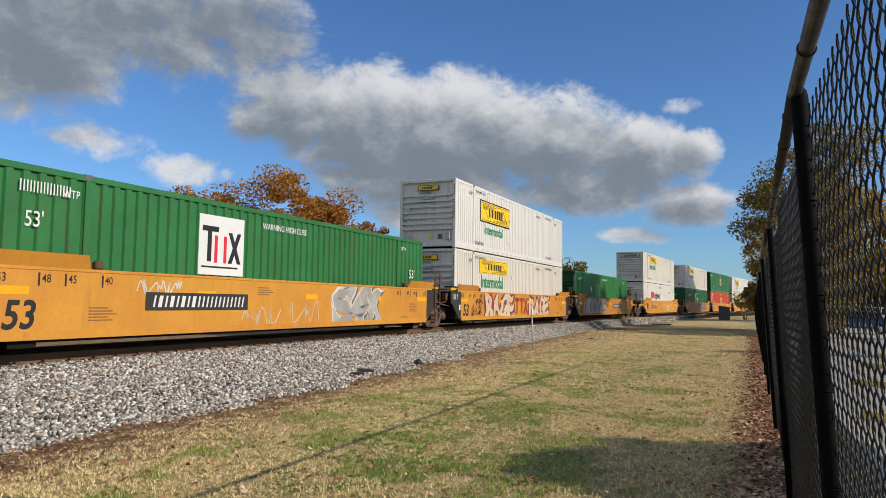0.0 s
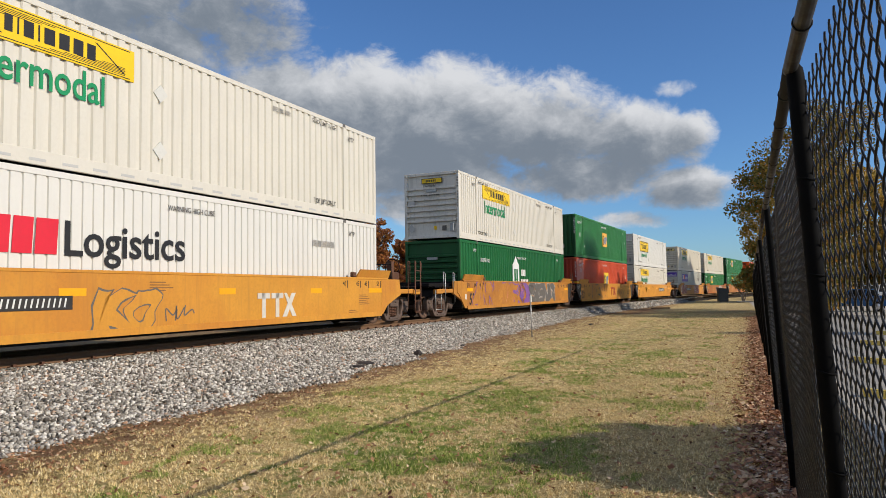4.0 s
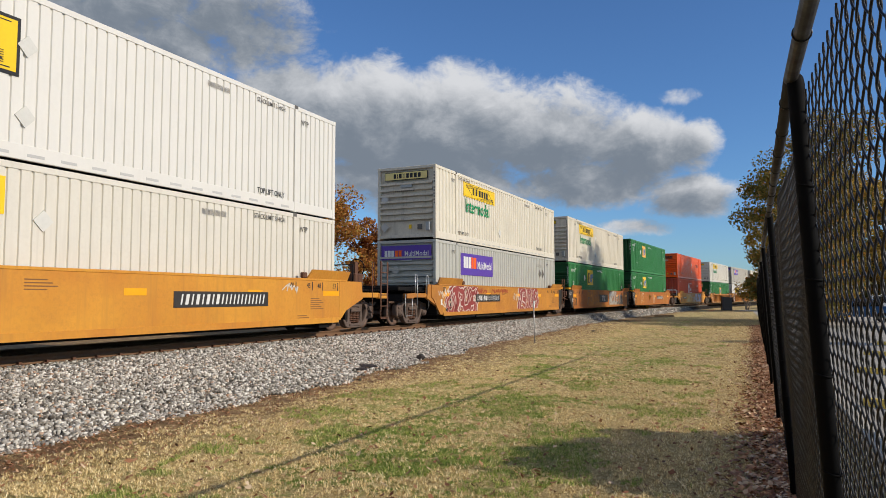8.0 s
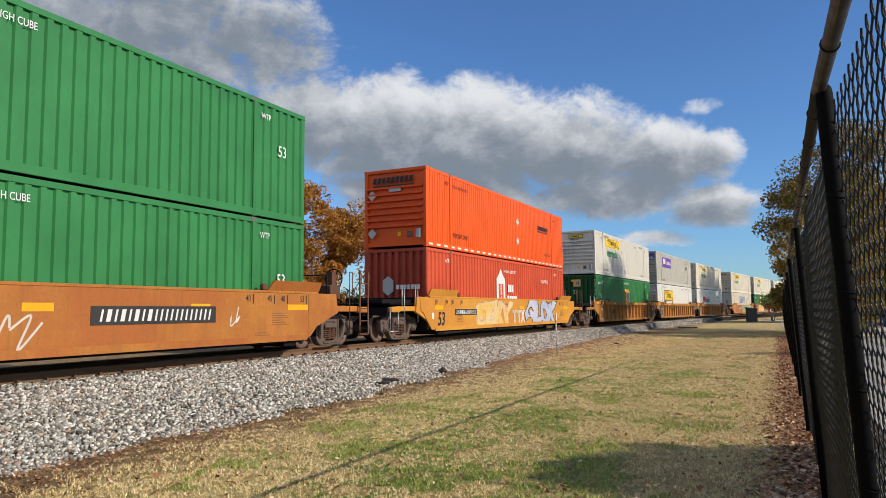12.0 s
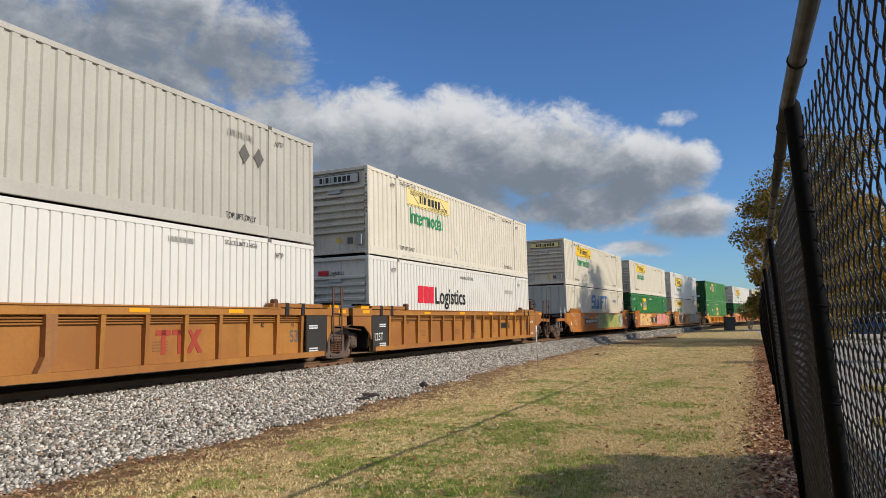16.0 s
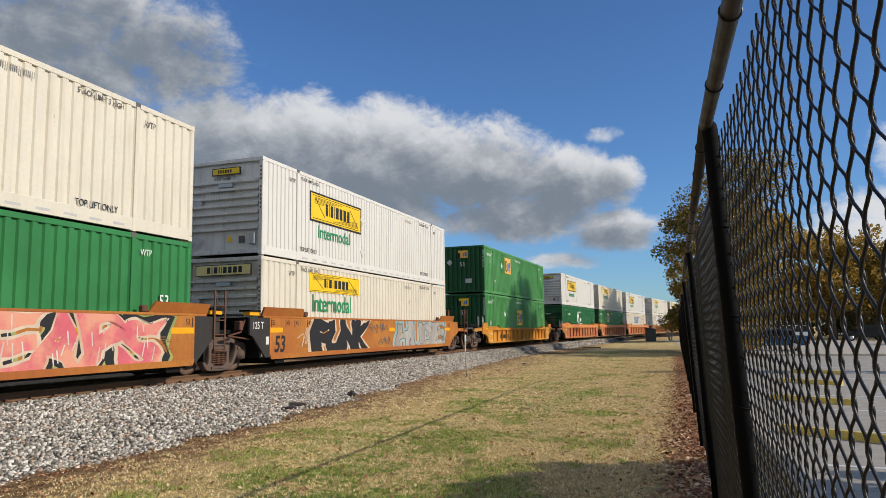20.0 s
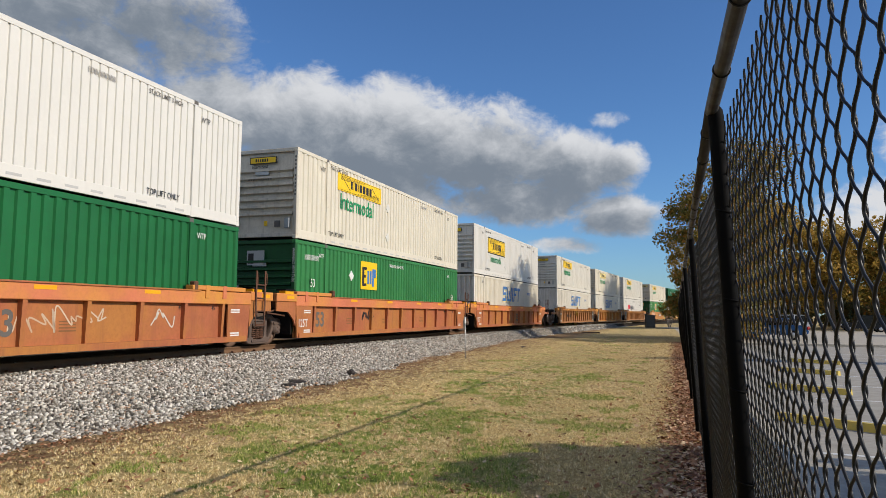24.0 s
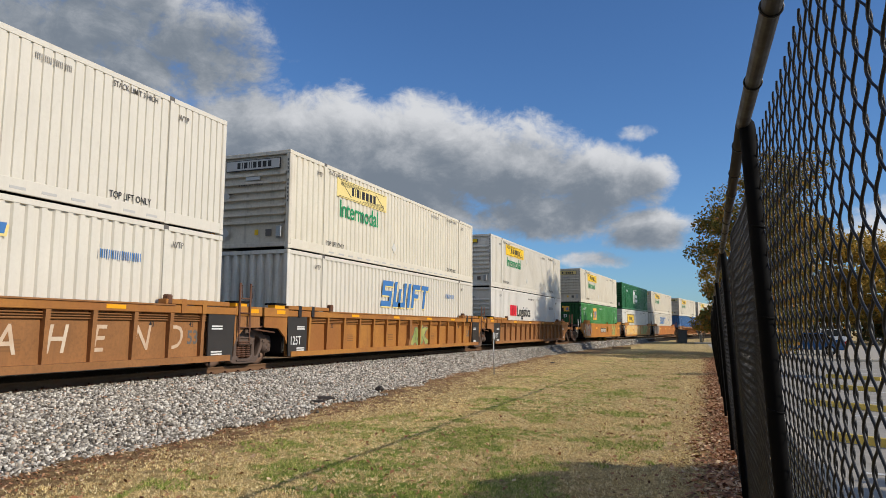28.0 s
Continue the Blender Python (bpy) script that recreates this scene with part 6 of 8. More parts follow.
def slab_rib():
    """Upright rib: square at the chord, tapering and sloping back to the flange."""
    bm = slab_bm([(-0.055, 0.24), (0.055, 0.24), (0.055, 1.31), (-0.055, 1.31)], XS - 0.15, XS - 0.01)
    for v in bm.verts:
        if v.co.z < 0.5:
            v.co.y *= 0.75
            if v.co.x > XS - 0.1:
                v.co.x -= 0.05
    return bm


def joint(car, y, m):
    """Articulation between two units: drawbar, platform, hose and ladder."""
    part("drawbar", shared(("drawbar", y), lambda: boxes((-0.35, 0.35, y - 1.6, y + 1.6, 0.78, 1.02), (-1.2, 1.2, y - 0.5, y + 0.5, 1.0, 1.12)), BLACKSTEEL), BLACKSTEEL, car)
    part("walkway", shared(("walkway", y), lambda: boxes(*[(-1.3, 1.45, y + k * 0.11, y + k * 0.11 + 0.07, 1.48, 1.52) for k in range(-5, 5)]), BLACKSTEEL), BLACKSTEEL, car)
    grab(car, [(1.3, y + 0.85, 1.45), (1.42, y + 0.6, 1.35), (1.45, y + 0.4, 1.05), (1.4, y - 0.1, 0.95), (1.38, y + 0.9, 0.86)], RUSTSTEEL, 0.025, "air_hose")
    part("hose_box", shared(("hose_box", y), lambda: soft_box(1.3, 1.5, y + 0.3, y + 0.45, 1.1, 1.35, 0.02), RUSTSTEEL), RUSTSTEEL, car)
    for d in (0.6, -1.07):
        part("marker_block", shared(("marker_block", y, d), lambda: boxes((1.35, 1.57, y + d + 0.02, y + d + 0.48, 1.5, 1.6)), REFLECT), REFLECT, car)
        part("block_cover", shared(("block_cover", y, d), lambda: boxes((1.25, 1.6, y + d, y + d + 0.52, 1.6, 1.65)), BLACKSTEEL), BLACKSTEEL, car)
    ladder(car, 1.62, y - 0.95, 0.58, 2.1, 0.42, m)


def car_end(car, y, way, m, wheel=False):
    """Outer end of a car beyond its truck: sill, coupler, platform, ladder, grab irons and hand-brake gear. way: -1 front, 1 rear."""
    f = lambda a: y + way * a
    rng = lambda a, b: tuple(sorted((f(a), f(b))))
    part("end_sill", shared(("outer_sill", y), lambda: boxes((-0.3, 0.3, *rng(0.2, 3.3), 0.7, 1.0), (-1.4, 1.4, *rng(2.75, 2.9), 0.85, 1.1)), BLACKSTEEL), BLACKSTEEL, car)
    part("coupler", shared(("coupler", y), lambda: soft_box(-0.16, 0.16, *rng(3.25, 3.72), 0.66, 0.98, 0.05), RUSTSTEEL), RUSTSTEEL, car)
    part("platform", shared(("platform", y), lambda: boxes(*[(-1.35, 1.4, *rng(0.5 + 0.14 * k, 0.6 + 0.14 * k), 1.2, 1.24) for k in range(16)]), BLACKSTEEL), BLACKSTEEL, car)
    part("end_bracket", shared(("end_bracket", y), lambda: slab_bm([(f(0.3), 0.62), (f(0.3), 1.46), (f(1.15), 1.46), (f(1.25), 0.95), (f(0.95), 0.85)], XS - 0.12, XS - 0.02), m), m, car)
    part("side_step", shared(("side_step", y), lambda: soft_box(1.4, 1.56, *rng(2.3, 2.85), 0.95, 1.12, 0.02), m), m, car)
    part("side_sill", shared(("side_sill", y), lambda: soft_box(1.34, 1.50, *rng(0.9, 2.4), 0.98, 1.14, 0.02), m), m, car)
    grab(car, [(1.52, f(2.9), 1.1), (1.52, f(2.9), 0.35), (1.52, f(2.4), 0.35), (1.52, f(2.4), 1.0)], ALU)
    part("pipework", shared(("pipework", y), lambda: rods([(1.2, f(0.4), 1.3), (1.2, f(1.6), 1.36), (0.9, f(2.4), 1.3), (0.4, f(2.9), 0.9), (0.3, f(3.4), 0.5)], 0.03, 6), BLACKSTEEL), BLACKSTEEL, car)
    if way < 0:
        # low front end: looped grab irons and a stirrup
        for k in (1.05, 1.95):
            grab(car, [(1.50, f(k), 0.62), (1.50, f(k), 1.74), (1.50, f(k + 0.16), 1.80), (1.50, f(k + 0.16), 1.12)], ALU, 0.016)
        grab(car, [(1.50, f(1.95), 0.64), (1.50, f(1.2), 0.52), (1.50, f(1.05), 0.62)], BLACKSTEEL, 0.014, "stirrup")
        grab(car, [(1.3, f(0.1), 1.32), (1.36, f(0.5), 1.40), (1.34, f(0.9), 1.24), (1.2, f(1.3), 1.2)], RUSTSTEEL, 0.03, "air_hose")
        part("end_beam", shared(("end_beam", y), lambda: soft_box(0.2, 1.30, *rng(0.5, 3.0), 1.22, 1.36, 0.02), BLACKSTEEL), BLACKSTEEL, car)
    else:
        ladder(car, 1.56, min(f(2.35), f(2.8)), 0.3, 2.15, 0.45, RUSTSTEEL)
        grab(car, [(1.5, f(1.9), 0.45), (1.5, f(1.9), 2.1), (1.5, f(2.05), 2.1), (1.5, f(2.05), 1.3)], RUSTSTEEL)
        grab(car, [(-1.3, f(1.2), 1.25), (-1.3, f(1.2), 2.0), (1.2, f(1.2), 2.0), (1.2, f(1.2), 1.25)], BLACKSTEEL, 0.018)
        part("air_tank", shared(("air_tank", y), lambda: rod(bmesh.new(), (-0.9, f(1.5), 1.45), (0.5, f(1.5), 1.45), 0.2, 14), BLACKSTEEL), BLACKSTEEL, car)
        part("gear_box", shared(("gear_box", y), lambda: soft_box(0.3, 1.0, *rng(1.7, 2.2), 1.25, 1.75, 0.03), RUSTSTEEL), RUSTSTEEL, car)
    if wheel:
        def hand_wheel():
            bm = bmesh.new()
            c = Vector((0.6, f(2.45), 1.95))
            pts = [c + Vector((0.29 * math.cos(a), 0, 0.29 * math.sin(a))) for a in np.linspace(0, 2 * math.pi, 19)]
            for p, q in zip(pts, pts[1:]):
                rod(bm, p, q, 0.018, 6)
            for k in range(0, 18, 3):
                rod(bm, c, pts[k], 0.012, 5)
            return bm
        part("hand_brake_wheel", shared(("hand_wheel", y), hand_wheel, BLACKSTEEL), BLACKSTEEL, car)
        part("brake_stand", shared(("brake_stand", y), lambda: boxes((0.5, 0.7, *rng(2.2, 2.4), 1.1, 2.15)), RUSTSTEEL), RUSTSTEEL, car)


GLYPHS = {}


def glyph(ch, fat):
    """One letter as points and faces in a unit square, its strokes widened by fat."""
    k = (ch, fat)
    if k not in GLYPHS:
        cu = bpy.data.curves.new("letters", "FONT")
        cu.body, cu.size, cu.offset, cu.resolution_u = ch, 1.0, fat, 3
        ob = bpy.data.objects.new("letters", cu)
        me = bpy.data.meshes.new_from_object(ob)
        bpy.data.objects.remove(ob)
        bm = bmesh.new()
        bm.from_mesh(me)
        bpy.data.meshes.remove(me)
        bmesh.ops.subdivide_edges(bm, edges=bm.edges[:], cuts=2)
        bm.verts.index_update()
        GLYPHS[k] = (np.array([(v.co.x, v.co.y) for v in bm.verts]), [tuple(v.index for v in f.verts) for f in bm.faces])
        bm.free()
    return GLYPHS[k]


def letters(car, words, y, z, w, h, fill, edge, shade=None, glint=None, seed=1, x=XS, weight=0.045, rim=0.04, lean=0.1, halo=None, wild=0.09, ring=None):
    """Sprayed block letters: a dark cast edge, an outline, a fill and small strokes of a second colour, each a little proud of the last."""
    rr = random.Random(seed)
    n = len(words)
    step = w / n
    lay = [(rr.uniform(-0.07, 0.07), rr.uniform(-0.05, 0.05) * h, rr.uniform(0.9, 1.06), rr.uniform(1.02, 1.16)) for _ in words]

    def build(fat, lift, dy, dz):
        bm = bmesh.new()
        for i, ch in enumerate(words):
            base, _ = glyph(ch, 0.0)
            lo, hi = base.min(0), base.max(0)
            co, faces = glyph(ch, fat)
            turn, up, tall, wide = lay[i]
            u = (co - (lo + hi) / 2) / (hi - lo)
            p = u * np.array([step * 0.86 * wide, h * 0.88 * tall])
            u1, u2, ph = u[:, 0], u[:, 1], 2.4 * i + seed
            p = p + h * wild * np.column_stack([np.sin(5.0 * u2 + ph) + 0.5 * np.sin(11.0 * u2 + 2 * ph), 0.7 * np.sin(5.5 * u1 + 1.7 * ph) + 0.9 * u2 * np.sin(3.0 * u1 + ph)])
            q = np.column_stack([p[:, 0] + (lean + turn) * p[:, 1], p[:, 1] - turn * p[:, 0]])
            cy, cz = y + step * (i + 0.5) + dy, z + h / 2 + up + dz
            vs = [bm.verts.new((x + lift + 0.0005 * (i % 2), cy + a, min(max(cz + b, 0.30), 1.445))) for a, b in q]
            for f in faces:
                try:
                    bm.faces.new([vs[k] for k in f])
                except ValueError:
                    pass
        return bm
    if halo:
        if ring:
            part("graffiti_rim", build(weight + rim + 0.115, 0.0012, -0.02, 0.0), ring, car)
        part("graffiti_shade", build(weight + rim + 0.08, 0.0024, -0.02, 0.0), halo, car)
    if shade:
        part("graffiti_shade", build(weight + rim, 0.0025, 0.07, -0.05), shade, car)
    part("graffiti", build(weight + rim, 0.004, 0, 0), edge, car, "sprayed graffiti letters")
    part("graffiti_fill", build(weight, 0.006, 0, 0), fill, car)
    if glint:
        bm = bmesh.new()
        for i in range(n):
            for _ in range(5):
                a, b = y + step * (i + rr.uniform(0.2, 0.8)), z + h * rr.uniform(0.2, 0.85)
                l, sl = h * rr.uniform(0.05, 0.14), rr.uniform(-0.05, 0.08)
                bm.faces.new([bm.verts.new((x + 0.0085, p, min(max(q, 0.31), 1.44))) for p, q in ((a, b - l), (a + 0.03, b - l), (a + 0.03 + sl, b + l), (a + sl, b + l))])
        part("graffiti_detail", bm, glint, car)


def graffiti(car, y, z, w, h, count, fill, edge, extra=None, seed=1, x=XS, hollow=False):
    """Sprayed letter forms that cannot be read: outlines, filled or left open over the paint below."""
    rr = random.Random(seed)
    words = "".join(rr.choice("SGEAROKBNUP") for _ in range(count))
    if hollow:
        fill = next(o for o in car.children if o.name.startswith("side_sheet")).data.materials[0]
    letters(car, words, y, z, w, h, fill, edge, None, None if hollow else extra or edge, seed, x, weight=0.075, rim=0.03, lean=0.15)


def scrawl(car, y, z, w, h, ink, seed, x=XS, r=0.016):
    """A thin sprayed tag: a few looping strokes."""
    rr = random.Random(seed)
    bm = bmesh.new()
    m = max(8, int(5.5 * w / h))
    step = w / m
    anchors = [(y + step * k + rr.uniform(-1.5, 1.7) * step, z + h * (rr.uniform(0.55, 1.0) if k % 2 else rr.uniform(0.0, 0.45))) for k in range(m)]
    k = 0
    while k < m - 3:
        run = anchors[k:k + rr.choice((4, 5, 5, 6, 8))]
        k += len(run) - 1
        ext = [run[0]] + run + [run[-1]]
        pts = []
        for p0, p1, p2, p3 in zip(ext, ext[1:], ext[2:], ext[3:]):
            for i in range(6):
                t = i / 6
                pts.append(tuple(0.5 * (2 * q1 + (q2 - q0) * t + (2 * q0 - 5 * q1 + 4 * q2 - q3) * t * t + (3 * q1 - q0 - 3 * q2 + q3) * t ** 3) for q0, q1, q2, q3 in zip(p0, p1, p2, p3)))
        for (a, b), (c, d) in zip(pts, pts[1:]):
            v = Vector((c - a, d - b))
            if v.length < 1e-5:
                continue
            nn = Vector((-v.y, v.x)).normalized() * r
            b, d = min(max(b, 0.31), 1.43), min(max(d, 0.31), 1.43)
            bm.faces.new([bm.verts.new((x + 0.0045, p, q)) for p, q in ((a + nn.x, b + nn.y), (c + nn.x, d + nn.y), (c - nn.x, d - nn.y), (a - nn.x, b - nn.y))])
    part("graffiti_tag", bm, ink, car)


def number_board(car, y, z, w=2.1, h=0.3, x=XS, white=True, blank=CARGREY):
    """Dark board with the car's number as plain bars."""
    part("number_board", shared(("number_board", y, z, w, h, x), lambda: boxes((x - 0.01, x + 0.009, y, y + w, z, z + h)), blank), blank, car, "dark number board")
    k = h * 0.64
    ws = [k * 0.2, k * 0.42] * 4 + [k * 0.2] * 12
    bars("number_mark", ws, k, (w * 0.88 - sum(ws)) / (len(ws) - 1), WHITEINK if white else INK, car, x + 0.0095, y + w * 0.06, z + h * 0.18, 0.2)


def logo_board(car, y, z, w, h, x=XS):
    """Dark board with the owner's sign as large pale blocks."""
    part("sign_board", shared(("sign_board", y, z, w, h, x), lambda: boxes((x - 0.01, x + 0.008, y, y + w, z, z + h)), INK), INK, car, "black sign board")
    sign_blocks(car, y + w * 0.5 - h * 1.02, z + h * 0.14, h * 0.74, SPRAYWHITE, x + 0.003)


def sign_blocks(car, y, z, h, ink, x=XS):
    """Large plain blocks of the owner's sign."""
    part("sign_mark", shared(("owner_blocks", y, z, h, x), lambda: slab(slab(boxes((x - 0.01, x + 0.01, y, y + h * 0.8, z + h * 0.78, z + h), (x - 0.01, x + 0.01, y + h * 0.28, y + h * 0.52, z, z + h), (x - 0.01, x + 0.01, y + h * 0.9, y + h * 1.7, z + h * 0.78, z + h), (x - 0.01, x + 0.01, y + h * 1.18, y + h * 1.42, z, z + h)), [(y + h * 1.65, z), (y + h * 1.95, z), (y + h * 2.6, z + h), (y + h * 2.3, z + h)], x - 0.01, x + 0.01), [(y + h * 2.35, z), (y + h * 2.65, z), (y + h * 1.95, z + h), (y + h * 1.75, z + h)], x - 0.01, x + 0.011), ink), ink, car)


def well_car(s):
    """One well-car unit with its truck or trucks; s says paint, sides, ends and marks."""
    car = new("well_car")
    tagged(car, s["label"], "rail car", "well cars of the train")
    well_floor(car, s["paint"])
    (ribbed_side if s["side"] == "rib" else smooth_side)(car, s)
    if s.get("shallow"):
        for ob in car.children:
            if ob.name.split(".")[0] != "well_floor":
                ob.matrix_basis = Matrix.Translation((0, 0, 0.12)) @ Matrix.Diagonal((1, 1, 0.70, 1)) @ ob.matrix_basis
    front, rear = s["front"], s["rear"]
    truck(car, -1.57)
    if front == "joint":
        joint(car, -1.57, s.get("ladder", RUSTSTEEL))
    else:
        car_end(car, 0.0, -1, s["paint"])
    if rear == "end":
        truck(car, CL + 1.55)
        car_end(car, CL, 1, s["paint"], True)
    for g in s.get("marks", ()):
        g(car)
    return car


# ---- the train ----
TRACK_X, RAIL_Z, BEND = -12.267, 0.672, 0.00121
SPEED = (16.5104, -0.026216, 0.00107223, -0.00001745)


def rolled(t):
    """Metres that the train has gone at t seconds."""
    return sum(c * t ** (i + 1) for i, c in enumerate(SPEED))


def track(s):
    """Pose on the track's centre line at s metres: straight up to 0, then a slow bend to the right."""
    a = BEND * min(max(s, 0.0), 260.0)
    if s <= 0:
        return pose(TRACK_X, s, RAIL_Z)
    if s <= 260:
        return pose(TRACK_X + (1 - math.cos(a)) / BEND, math.sin(a) / BEND, RAIL_Z, 0, 0, -math.degrees(a))
    return pose(TRACK_X + (1 - math.cos(a)) / BEND + math.sin(a) * (s - 260), math.sin(a) / BEND + math.cos(a) * (s - 260), RAIL_Z, 0, 0, -math.degrees(a))


Y, T, B, RB, RD, DK = YELLOWCAR, TANCAR, BROWNCAR, RIBCAR, REDCAR, DARKBROWN
nb, gr, sc, sg, lt = number_board, graffiti, scrawl, sign_blocks, letters
